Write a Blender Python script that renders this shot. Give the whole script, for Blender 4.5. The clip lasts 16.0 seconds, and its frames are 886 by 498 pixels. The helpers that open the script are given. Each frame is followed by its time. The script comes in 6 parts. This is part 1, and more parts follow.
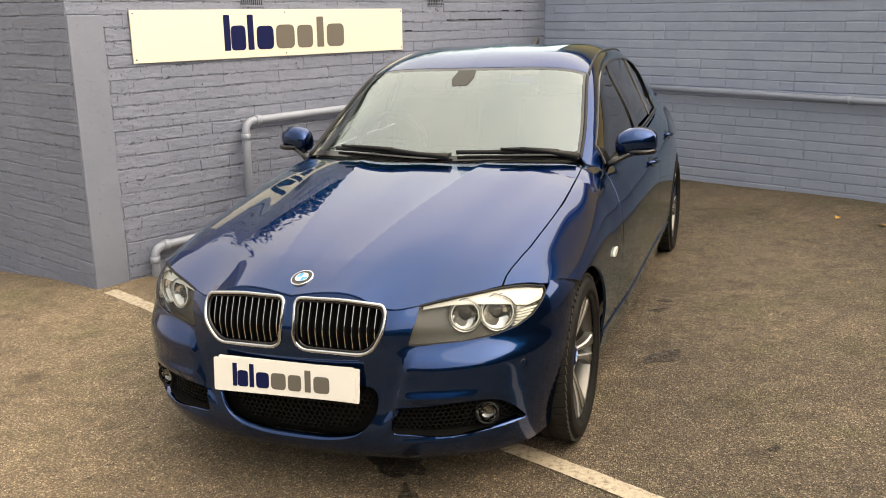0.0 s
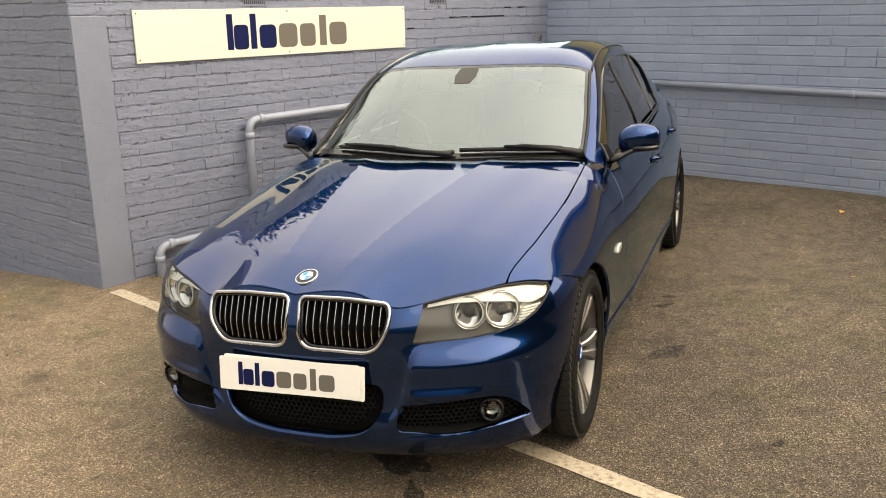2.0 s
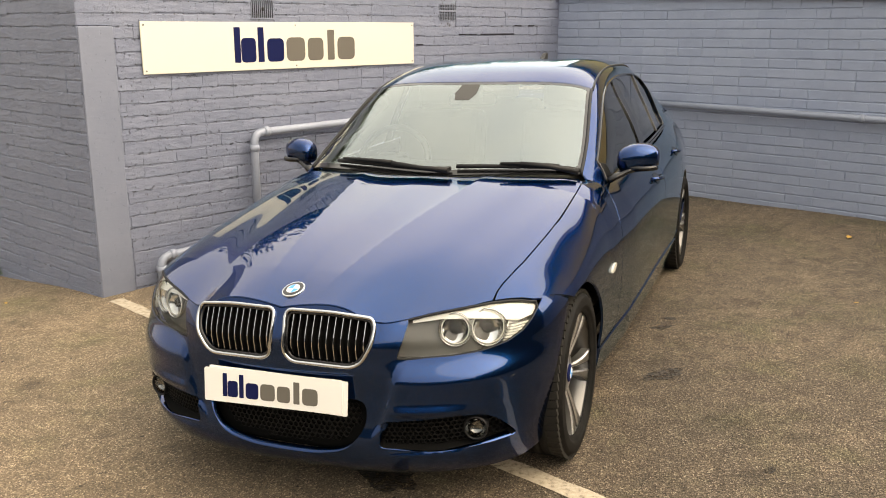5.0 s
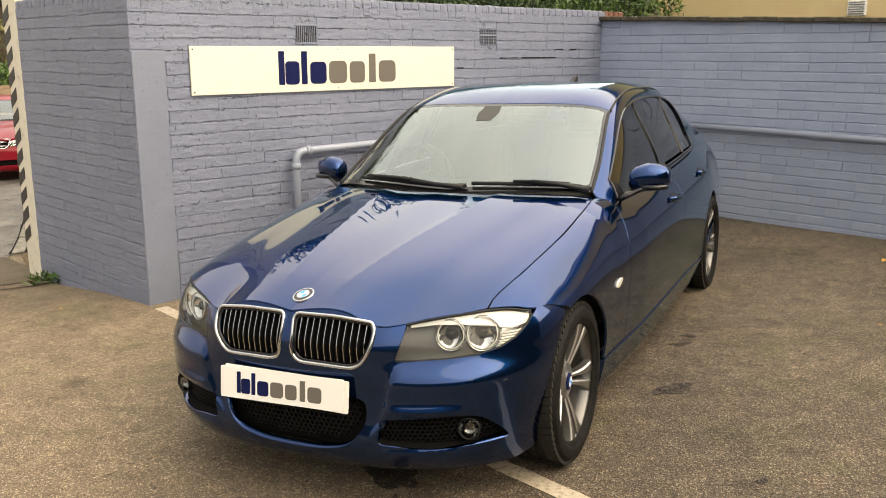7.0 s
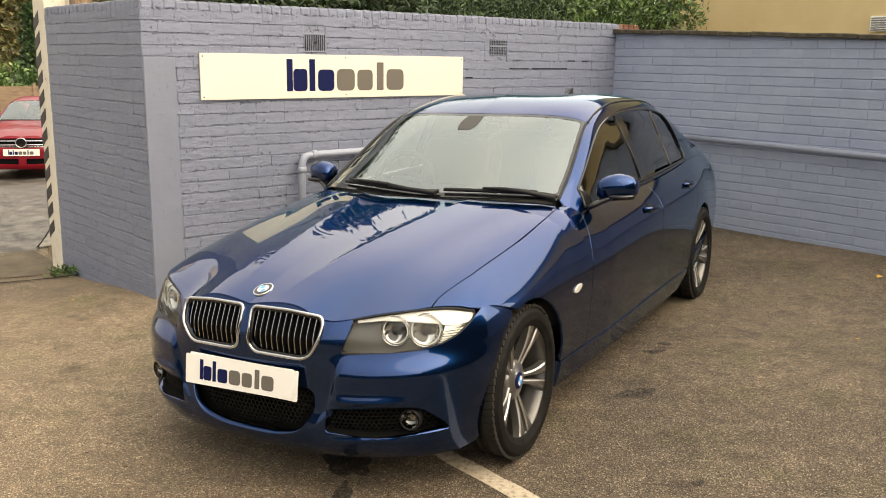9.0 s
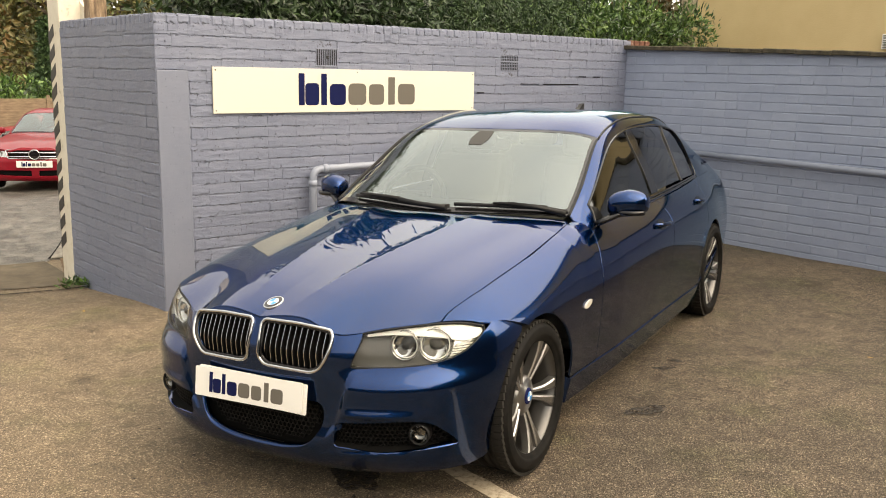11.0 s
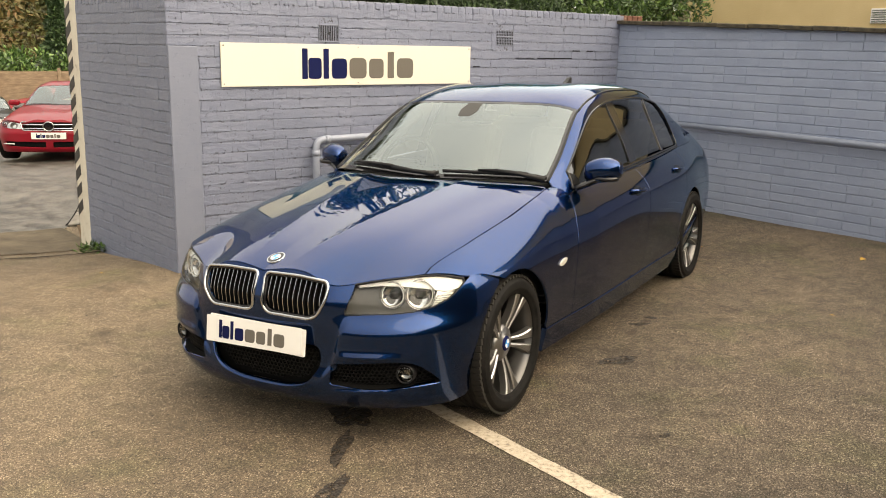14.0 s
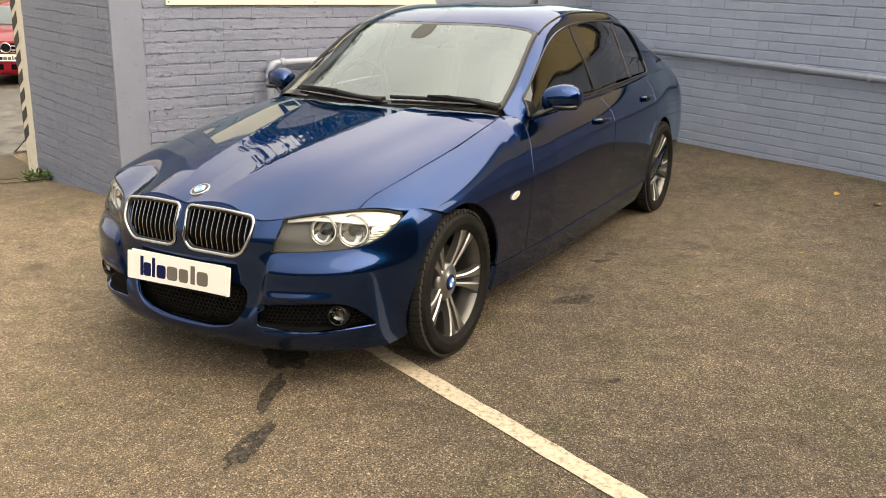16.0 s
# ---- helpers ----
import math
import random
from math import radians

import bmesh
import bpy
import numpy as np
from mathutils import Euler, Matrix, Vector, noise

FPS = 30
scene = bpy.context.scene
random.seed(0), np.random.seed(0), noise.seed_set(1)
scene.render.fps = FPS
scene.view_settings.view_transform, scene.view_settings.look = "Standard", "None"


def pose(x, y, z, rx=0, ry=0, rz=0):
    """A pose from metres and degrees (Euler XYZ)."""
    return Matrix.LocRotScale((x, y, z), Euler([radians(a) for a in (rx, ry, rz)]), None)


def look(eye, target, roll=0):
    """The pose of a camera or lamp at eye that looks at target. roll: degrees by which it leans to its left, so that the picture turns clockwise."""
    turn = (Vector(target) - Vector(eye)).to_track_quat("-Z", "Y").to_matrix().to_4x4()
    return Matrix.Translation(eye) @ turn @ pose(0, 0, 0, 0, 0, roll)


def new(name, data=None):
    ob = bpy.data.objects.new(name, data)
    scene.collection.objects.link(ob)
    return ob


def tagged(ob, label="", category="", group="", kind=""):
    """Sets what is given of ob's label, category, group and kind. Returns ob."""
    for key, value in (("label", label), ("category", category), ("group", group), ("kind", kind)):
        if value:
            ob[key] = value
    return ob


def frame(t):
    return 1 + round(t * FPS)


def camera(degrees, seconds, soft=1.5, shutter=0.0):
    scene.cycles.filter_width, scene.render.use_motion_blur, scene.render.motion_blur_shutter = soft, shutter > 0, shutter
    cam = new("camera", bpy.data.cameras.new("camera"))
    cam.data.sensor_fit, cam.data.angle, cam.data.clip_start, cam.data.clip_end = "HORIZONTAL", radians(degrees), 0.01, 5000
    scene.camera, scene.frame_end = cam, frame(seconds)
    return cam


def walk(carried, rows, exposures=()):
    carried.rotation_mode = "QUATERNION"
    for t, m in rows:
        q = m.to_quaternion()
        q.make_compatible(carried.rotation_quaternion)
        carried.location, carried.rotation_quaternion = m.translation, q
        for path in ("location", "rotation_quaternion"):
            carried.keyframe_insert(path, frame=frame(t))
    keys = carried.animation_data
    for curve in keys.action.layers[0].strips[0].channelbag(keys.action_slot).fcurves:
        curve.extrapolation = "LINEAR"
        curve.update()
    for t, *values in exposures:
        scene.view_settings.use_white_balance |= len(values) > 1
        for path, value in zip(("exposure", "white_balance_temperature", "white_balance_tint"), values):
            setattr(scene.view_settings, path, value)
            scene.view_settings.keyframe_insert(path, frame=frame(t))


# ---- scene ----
cam = camera(52.6, 16.0, soft=1.0)
PATH = [
    (0, (-0.041, -0.133, 1.555), (-0.008, 1.8, 1.045), -0.6),
    (0.5, (-0.044, -0.131, 1.553), (-0.013, 1.801, 1.038), -0.6),
    (1, (-0.042, -0.132, 1.553), (-0.016, 1.799, 1.033), -0.8),
    (1.5, (-0.043, -0.138, 1.556), (-0.02, 1.794, 1.038), -1.0),
    (2, (-0.039, -0.141, 1.561), (-0.016, 1.79, 1.044), -1.1),
    (2.5, (-0.04, -0.136, 1.556), (-0.009, 1.796, 1.039), -1.1),
    (3, (-0.043, -0.129, 1.556), (-0.005, 1.803, 1.041), -0.8),
    (3.5, (-0.036, -0.132, 1.558), (0.004, 1.803, 1.051), -0.7),
    (4, (-0.026, -0.123, 1.558), (0.003, 1.814, 1.06), -0.6),
    (6.3, (0.181, -0.153, 1.543), (0.086, 1.795, 1.097), 0.1),
    (6.5, (0.198, -0.18, 1.543), (0.086, 1.768, 1.104), -0.0),
    (7, (0.271, -0.302, 1.556), (0.117, 1.645, 1.124), -0.1),
    (7.5, (0.359, -0.371, 1.575), (0.168, 1.568, 1.125), -1.0),
    (8, (0.496, -0.397, 1.572), (0.276, 1.534, 1.098), -0.4),
    (8.5, (0.601, -0.42, 1.571), (0.365, 1.511, 1.109), 0.5),
    (9, (0.635, -0.443, 1.577), (0.376, 1.496, 1.16), 0.8),
    (9.2, (0.629, -0.446, 1.567), (0.36, 1.495, 1.169), 0.8),
    (11.5, (0.636, -0.445, 1.583), (0.351, 1.497, 1.197), 1.2),
    (12, (0.64, -0.499, 1.589), (0.348, 1.44, 1.196), 1.2),
    (12.5, (0.624, -0.597, 1.595), (0.342, 1.34, 1.184), 1.3),
    (13, (0.642, -0.726, 1.596), (0.372, 1.206, 1.155), 1.3),
    (13.5, (0.686, -0.792, 1.603), (0.425, 1.14, 1.156), 1.4),
    (14, (0.786, -0.805, 1.603), (0.488, 1.122, 1.158), 1.1),
    (14.5, (0.903, -0.809, 1.592), (0.549, 1.106, 1.135), 0.6),
    (15, (0.943, -0.776, 1.58), (0.577, 1.128, 1.088), 0.3),
    (15.5, (0.939, -0.664, 1.562), (0.632, 1.237, 1.021), 1.4),
    (16, (0.926, -0.525, 1.562), (0.671, 1.367, 0.966), 1.8),
]
walk(cam, [(t, look(eye, target, roll)) for t, eye, target, roll in PATH],
     exposures=[(0, 1.13, 8000, 8), (3, 1.13, 8000, 8), (4, 1.19, 8000, 8), (6.5, 1.22, 8000, 8), (7.5, 1.15, 8000, 8), (15, 1.14, 8000, 8), (16, 1.27, 8000, 8)])

# ---- world, sun ----
world = bpy.data.worlds.new("sky")
scene.world = world
world.use_nodes = True
wn, wl = world.node_tree.nodes, world.node_tree.links
sky = wn.new("ShaderNodeTexSky")
sky.sky_type, sky.sun_disc = "NISHITA", False
sky.sun_elevation, sky.sun_rotation = radians(42), radians(115)
sky.air_density, sky.dust_density, sky.ozone_density = 0.8, 5.0, 0.6
# an overcast: a closed grey-white cloud layer, brighter overhead, over the clear sky
where, split = wn.new("ShaderNodeTexCoord"), wn.new("ShaderNodeSeparateXYZ")
wl.new(where.outputs["Generated"], split.inputs[0])
cloud = wn.new("ShaderNodeTexNoise")
cloud.inputs["Scale"].default_value, cloud.inputs["Detail"].default_value, cloud.inputs["Roughness"].default_value = 2.2, 6, 0.55
wl.new(where.outputs["Generated"], cloud.inputs["Vector"])
tone = wn.new("ShaderNodeValToRGB")
tone.color_ramp.elements[0].position, tone.color_ramp.elements[0].color = 0.30, (0.70, 0.73, 0.80, 1)
tone.color_ramp.elements[1].position, tone.color_ramp.elements[1].color = 0.70, (0.95, 0.95, 0.95, 1)
wl.new(cloud.outputs["Fac"], tone.inputs["Fac"])
rise = wn.new("ShaderNodeMapRange")
rise.inputs["From Min"].default_value, rise.inputs["From Max"].default_value = 0.0, 1.0
rise.inputs["To Min"].default_value, rise.inputs["To Max"].default_value = 8.9, 10.2
square = wn.new("ShaderNodeMath")
square.operation = "MULTIPLY"
wl.new(split.outputs["Z"], square.inputs[0])
wl.new(split.outputs["Z"], square.inputs[1])
wl.new(square.outputs[0], rise.inputs["Value"])
# the cloud is thinner on the sun's side
lean = wn.new("ShaderNodeVectorMath")
lean.operation = "DOT_PRODUCT"
lean.inputs[1].default_value = (0.66, 0.25, 0.0)
wl.new(where.outputs["Generated"], lean.inputs[0])
gain = wn.new("ShaderNodeMath")
gain.operation = "ADD"
gain.inputs[1].default_value = 1.0
wl.new(lean.outputs["Value"], gain.inputs[0])
bright = wn.new("ShaderNodeMath")
bright.operation = "MULTIPLY"
wl.new(rise.outputs[0], bright.inputs[0])
wl.new(gain.outputs[0], bright.inputs[1])
lit = wn.new("ShaderNodeVectorMath")
lit.operation = "SCALE"
wl.new(tone.outputs["Color"], lit.inputs[0])
wl.new(bright.outputs[0], lit.inputs["Scale"])
cover = wn.new("ShaderNodeMix")
cover.data_type = "RGBA"
cover.inputs[0].default_value = 0.8
wl.new(sky.outputs[0], cover.inputs[6])
wl.new(lit.outputs[0], cover.inputs[7])
wn["Background"].inputs["Strength"].default_value = 0.15
wl.new(cover.outputs[2], wn["Background"].inputs["Color"])
sun = new("sun", bpy.data.lights.new("sun", "SUN"))
sun.data.energy, sun.data.angle, sun.data.color = 1.0, radians(80), (1.0, 0.83, 0.64)
sun.matrix_world = look((8.5, -4.0, 8.6), (0, 0, 0))

# ---- materials ----
def shader(name, color=(0.5, 0.5, 0.5), rough=0.6, metal=0.0, **more):
    m = bpy.data.materials.new(name)
    m.use_nodes = True
    b = m.node_tree.nodes["Principled BSDF"]
    b.inputs["Base Color"].default_value = (*color, 1)
    b.inputs["Roughness"].default_value = rough
    b.inputs["Metallic"].default_value = metal
    for key, value in more.items():
        b.inputs[key.replace("_", " ")].default_value = value
    return m


def node(m, kind, **values):
    n = m.node_tree.nodes.new("ShaderNode" + kind)
    for key, value in values.items():
        key = key.replace("_", " ")
        if key in n.inputs:
            n.inputs[key].default_value = value
    return n


def join(m, a, b):
    m.node_tree.links.new(a, b)


def coords(m, scale=(1, 1, 1)):
    """Object coordinates in metres."""
    c, p = node(m, "TexCoord"), node(m, "Mapping")
    p.inputs["Scale"].default_value = scale
    join(m, c.outputs["Object"], p.inputs["Vector"])
    return p.outputs["Vector"]


def ramp(m, fac, stops):
    r = m.node_tree.nodes.new("ShaderNodeValToRGB")
    while len(r.color_ramp.elements) < len(stops):
        r.color_ramp.elements.new(0.5)
    for e, (at, col) in zip(r.color_ramp.elements, stops):
        e.position, e.color = at, (*col, 1)
    join(m, fac, r.inputs["Fac"])
    return r.outputs["Color"]


def noise_tex(m, vec, scale, detail=4, rough=0.55):
    n = node(m, "TexNoise", Scale=scale, Detail=detail, Roughness=rough)
    join(m, vec, n.inputs["Vector"])
    return n.outputs["Fac"]


def mix(m, fac, a, b, blend="MIX"):
    n = m.node_tree.nodes.new("ShaderNodeMix")
    n.data_type, n.blend_type = "RGBA", blend
    for socket, value in ((n.inputs[0], fac), (n.inputs[6], a), (n.inputs[7], b)):
        if isinstance(value, (int, float)):
            socket.default_value = value
        elif isinstance(value, tuple):
            socket.default_value = (*value, 1)
        else:
            join(m, value, socket)
    return n.outputs[2]


def bsdf(m):
    return m.node_tree.nodes["Principled BSDF"]


def bump(m, height, strength=0.4, distance=0.01, after=None):
    b = node(m, "Bump", Strength=strength, Distance=distance)
    join(m, height, b.inputs["Height"])
    if after:
        join(m, after, b.inputs["Normal"])
    join(m, b.outputs["Normal"], bsdf(m).inputs["Normal"])
    return b.outputs["Normal"]


COURSE, COURSE_AT = 0.075, -0.24


def painted_brick(name, dark, light, piece=False, seams=False, skin=1.0, pitted=0.0):
    """Thick old paint on masonry: broad tone, a fine skin, and pits and gaps along the bed joints, the gaps' shade put
    into the colour.
    """
    m = shader(name, dark, 0.45)
    geo = node(m, "NewGeometry")
    v = geo.outputs["Position"]
    big, fine = noise_tex(m, v, 1.3, 5), noise_tex(m, v, 75, 8, 0.78)
    col = mix(m, big, dark, light)
    grain = ramp(m, noise_tex(m, v, 110, 4, 0.7), [(0.34, (1 - 0.06 * skin,) * 3), (0.66, (1 + 0.05 * skin,) * 3)])
    col = mix(m, 1.0, col, grain, "MULTIPLY")
    blotch = ramp(m, noise_tex(m, v, 6, 5, 0.65), [(0.3, (0.93, 0.93, 0.94)), (0.7, (1.05, 1.04, 1.03))])
    col = mix(m, 1.0, col, blotch, "MULTIPLY")
    pit = noise_tex(m, v, 58, 3, 0.6)
    spots = ramp(m, pit, [(0.655, (0, 0, 0)), (0.69, (1, 1, 1))])
    col = mix(m, spots, col, tuple(c * (1 - 0.48 * min(1.0, skin)) for c in dark))
    if piece:
        tone = ramp(m, node(m, "ObjectInfo").outputs["Random"], [(0, (0.95, 0.955, 0.97)), (1, (1.04, 1.035, 1.03))])
        col = mix(m, 1.0, col, tone, "MULTIPLY")
    if seams:
        # shade of the open joints, put into the mortar's colour
        holes = ramp(m, noise_tex(m, v, 34, 4, 0.7), [(0.58, (0, 0, 0)), (0.64, (1, 1, 1))])
        col = mix(m, holes, col, (0.035, 0.033, 0.032))
    sunk = spots
    if pitted:
        # gaps near a bed joint: sunk by bump, their shade put into the colour
        axis = node(m, "SeparateXYZ")
        join(m, v, axis.inputs[0])
        wave = node(m, "Math")
        wave.operation = "PINGPONG"
        shift = node(m, "Math")
        shift.operation = "SUBTRACT"
        shift.inputs[1].default_value = COURSE_AT
        join(m, axis.outputs["Z"], shift.inputs[0])
        join(m, shift.outputs[0], wave.inputs[0])
        wave.inputs[1].default_value = COURSE / 2
        near = node(m, "MapRange", From_Min=0.004, From_Max=0.019, To_Min=0.17, To_Max=-0.08)
        join(m, wave.outputs[0], near.inputs["Value"])
        total = node(m, "Math")
        total.operation = "ADD"
        stretched = node(m, "VectorMath")
        stretched.operation = "MULTIPLY"
        stretched.inputs[1].default_value = (1.0, 1.0, 1.9)
        join(m, v, stretched.inputs[0])
        join(m, noise_tex(m, stretched.outputs[0], 30, 5, 0.72), total.inputs[0])
        join(m, near.outputs[0], total.inputs[1])
        gaps = ramp(m, total.outputs[0], [(0.705, (0, 0, 0)), (0.745, (1, 1, 1))])
        col = mix(m, gaps, col, tuple(c * (1 - pitted) for c in dark))
        sunk = mix(m, 1.0, spots, gaps, "ADD")
    join(m, col, bsdf(m).inputs["Base Color"])
    along = node(m, "VectorMath")
    along.operation = "MULTIPLY"
    along.inputs[1].default_value = (1.0, 1.0, 2.6)
    join(m, v, along.inputs[0])
    first = bump(m, noise_tex(m, along.outputs[0], 14, 4, 0.5), 1.0, 0.0085 * skin)
    second = bump(m, fine, 1.0, 0.0034 * skin, first)
    flat = node(m, "Math")
    flat.operation = "SUBTRACT"
    flat.inputs[0].default_value = 1.0
    join(m, sunk, flat.inputs[1])
    bump(m, flat.outputs[0], 1.0, 0.007 * skin, second)
    return m


BLUE_DARK, BLUE_LIGHT = (0.158, 0.184, 0.258), (0.212, 0.236, 0.312)
brick_paint = painted_brick("painted_brick", BLUE_DARK, BLUE_LIGHT, True, pitted=0.5)
mortar_paint = painted_brick("painted_mortar", BLUE_DARK, BLUE_LIGHT, False, True)
render_paint = painted_brick("painted_render", (0.172, 0.196, 0.262), (0.206, 0.228, 0.292), skin=0.16)
pipe_paint = painted_brick("painted_pipe", (0.25, 0.285, 0.36), (0.30, 0.335, 0.41), skin=0.1)
bsdf(pipe_paint).inputs["Roughness"].default_value = 0.33
# the back wall's paint, paler than that of the other walls
BACK_DARK, BACK_LIGHT = (0.285, 0.335, 0.445), (0.335, 0.385, 0.490)
back_brick_paint = painted_brick("paler_painted_brick", BACK_DARK, BACK_LIGHT, True, skin=0.22)
back_mortar_paint = painted_brick("paler_painted_mortar", BACK_DARK, BACK_LIGHT, skin=0.5)

asphalt = shader("asphalt", (0.07, 0.06, 0.05), 0.82)
v = coords(asphalt)
grit = node(asphalt, "TexVoronoi", Scale=215.0)
join(asphalt, v, grit.inputs["Vector"])
stone = ramp(asphalt, grit.outputs["Color"], [(0.10, (0.032, 0.0245, 0.017)), (0.42, (0.114, 0.088, 0.062)), (0.74, (0.204, 0.160, 0.114)), (0.95, (0.57, 0.48, 0.37))])
broad = ramp(asphalt, noise_tex(asphalt, v, 0.8, 6, 0.6), [(0.3, (0.66, 0.66, 0.64)), (0.7, (1.22, 1.17, 1.10))])
col = mix(asphalt, 1.0, stone, broad, "MULTIPLY")
mid = ramp(asphalt, noise_tex(asphalt, v, 9, 6, 0.7), [(0.3, (0.60, 0.60, 0.60)), (0.62, (1.12, 1.12, 1.12))])
col = mix(asphalt, 1.0, col, mid, "MULTIPLY")
moss = ramp(asphalt, noise_tex(asphalt, v, 1.7, 5, 0.65), [(0.52, (1, 1, 1)), (0.75, (0.72, 0.86, 0.60))])
col = mix(asphalt, 1.0, col, moss, "MULTIPLY")
# the tone turns paler and sand-coloured towards -x, broken up by noise
ground_xyz = node(asphalt, "SeparateXYZ")
join(asphalt, v, ground_xyz.inputs[0])
leftward = node(asphalt, "MapRange", From_Min=0.9, From_Max=-1.5, To_Min=0.0, To_Max=0.75)
join(asphalt, ground_xyz.outputs[0], leftward.inputs["Value"])
sand_tone = node(asphalt, "Math")
sand_tone.operation = "MULTIPLY"
join(asphalt, leftward.outputs[0], sand_tone.inputs[0])
join(asphalt, ramp(asphalt, noise_tex(asphalt, v, 1.4, 5, 0.6), [(0.25, (0.62, 0.62, 0.62)), (0.60, (1, 1, 1))]), sand_tone.inputs[1])
col = mix(asphalt, sand_tone.outputs[0], col, mix(asphalt, 0.32, mix(asphalt, 1.0, col, (2.2, 2.1, 1.92), "MULTIPLY"), (0.290, 0.228, 0.160)))
soot = ramp(asphalt, noise_tex(asphalt, v, 2.3, 8, 0.62), [(0.58, (1, 1, 1)), (0.72, (0.58, 0.56, 0.54))])
col = mix(asphalt, 1.0, col, soot, "MULTIPLY")
pits = ramp(asphalt, noise_tex(asphalt, v, 30, 3, 0.6), [(0.66, (0, 0, 0)), (0.74, (1, 1, 1))])
col = mix(asphalt, pits, col, (0.022, 0.017, 0.012))
join(asphalt, col, bsdf(asphalt).inputs["Base Color"])
nb = bump(asphalt, grit.outputs["Distance"], 1.0, 0.009)
bump(asphalt, noise_tex(asphalt, v, 40, 4), 0.5, 0.01, nb)

concrete = shader("concrete", (0.2, 0.18, 0.15), 0.85)
v = coords(concrete)
col = ramp(concrete, noise_tex(concrete, v, 3, 8, 0.65), [(0.3, (0.042, 0.032, 0.018)), (0.55, (0.100, 0.076, 0.047)), (0.75, (0.155, 0.122, 0.080))])
join(concrete, col, bsdf(concrete).inputs["Base Color"])
bump(concrete, noise_tex(concrete, v, 25, 6), 0.5, 0.01)

line_paint = shader("line_paint", (0.6, 0.55, 0.42), 0.7)
v = coords(line_paint)
col = ramp(line_paint, noise_tex(line_paint, v, 45, 5, 0.7), [(0.34, (0.17, 0.14, 0.10)), (0.46, (0.40, 0.335, 0.25)), (0.7, (0.52, 0.45, 0.345))])
join(line_paint, col, bsdf(line_paint).inputs["Base Color"])
bump(line_paint, noise_tex(line_paint, v, 80, 4), 0.6, 0.004)

oil = shader("oil_stain", (0.022, 0.020, 0.018), 0.55)
sign_white = shader("sign_white", (0.73, 0.695, 0.595), 0.3)
navy = shader("navy_vinyl", (0.006, 0.010, 0.060), 0.7, Specular_IOR_Level=0.12)
taupe = shader("taupe_vinyl", (0.14, 0.128, 0.11), 0.7, Specular_IOR_Level=0.2)
paint = shader("car_paint", (0.002, 0.015, 0.07), 0.22, 1.0, Coat_Weight=1.0, Coat_Roughness=0.008, Coat_IOR=1.46, Specular_Tint=(0.02, 0.44, 0.54, 1))
v = coords(paint)
flake = node(paint, "TexVoronoi", Scale=1500.0)
join(paint, v, flake.inputs["Vector"])
col = ramp(paint, flake.outputs["Color"], [(0.0, (0.0006, 0.0185, 0.080)), (1.0, (0.0014, 0.039, 0.158))])
join(paint, col, bsdf(paint).inputs["Base Color"])


def thin_glass(name, tint, ior, rough=0.0, sheen=(1, 1, 1)):
    """A pane without refraction: it lets tinted light through and mirrors by Fresnel."""
    m = bpy.data.materials.new(name)
    m.use_nodes = True
    m.node_tree.nodes.remove(m.node_tree.nodes["Principled BSDF"])
    clear, gloss, fres, both = node(m, "BsdfTransparent", Color=(*tint, 1)), node(m, "BsdfGlossy", Roughness=rough, Color=(*sheen, 1)), node(m, "Fresnel", IOR=ior), node(m, "MixShader")
    join(m, fres.outputs[0], both.inputs[0])
    join(m, clear.outputs[0], both.inputs[1])
    join(m, gloss.outputs[0], both.inputs[2])
    join(m, both.outputs[0], m.node_tree.nodes["Material Output"].inputs["Surface"])
    return m


glass = thin_glass("windscreen_glass", (0.80, 0.87, 0.84), 2.58, sheen=(0.88, 0.97, 0.97))
dark_glass = thin_glass("privacy_glass", (0.16, 0.17, 0.15), 1.75)
lens = thin_glass("clear_lens", (0.97, 0.98, 0.97), 1.28)
chrome = shader("chrome", (0.60, 0.605, 0.61), 0.05, 1.0)
satin = shader("satin_metal", (0.62, 0.62, 0.61), 0.25, 1.0)
alloy = shader("gunmetal_alloy", (0.27, 0.263, 0.252), 0.34, 0.9, Coat_Weight=0.4)
alloy_barrel = shader("rim_barrel_alloy", (0.17, 0.166, 0.16), 0.35, 0.9)
alloy_edge = shader("polished_alloy_edge", (0.66, 0.65, 0.63), 0.38, 1.0)
rubber = shader("tyre_rubber", (0.016, 0.016, 0.016), 0.6, Specular_IOR_Level=0.10)
v = coords(rubber)
col = ramp(rubber, noise_tex(rubber, v, 25, 5), [(0.35, (0.007, 0.007, 0.0068)), (0.7, (0.015, 0.0138, 0.0125))])
join(rubber, col, bsdf(rubber).inputs["Base Color"])
tread_rubber = shader("dusty_tread_rubber", (0.026, 0.024, 0.021), 0.85, Specular_IOR_Level=0.2)
black_plastic = shader("black_plastic", (0.009, 0.009, 0.010), 0.5, Specular_IOR_Level=0.3)
gloss_black = shader("gloss_black", (0.008, 0.008, 0.009), 0.12)
under = shader("underbody", (0.005, 0.005, 0.005), 0.9, Specular_IOR_Level=0.1)
interior = shader("grey_interior", (0.13, 0.125, 0.11), 0.7)
leather = shader("beige_grey_trim", (0.30, 0.285, 0.24), 0.6)
bezel = shader("lamp_bezel", (0.13, 0.125, 0.115), 0.35, 0.3)
plate_white = shader("plate_white", (0.85, 0.84, 0.80), 0.25)
badge_blue = shader("badge_blue", (0.04, 0.28, 0.72), 0.5)
badge_white = shader("badge_white", (0.75, 0.75, 0.75), 0.5)
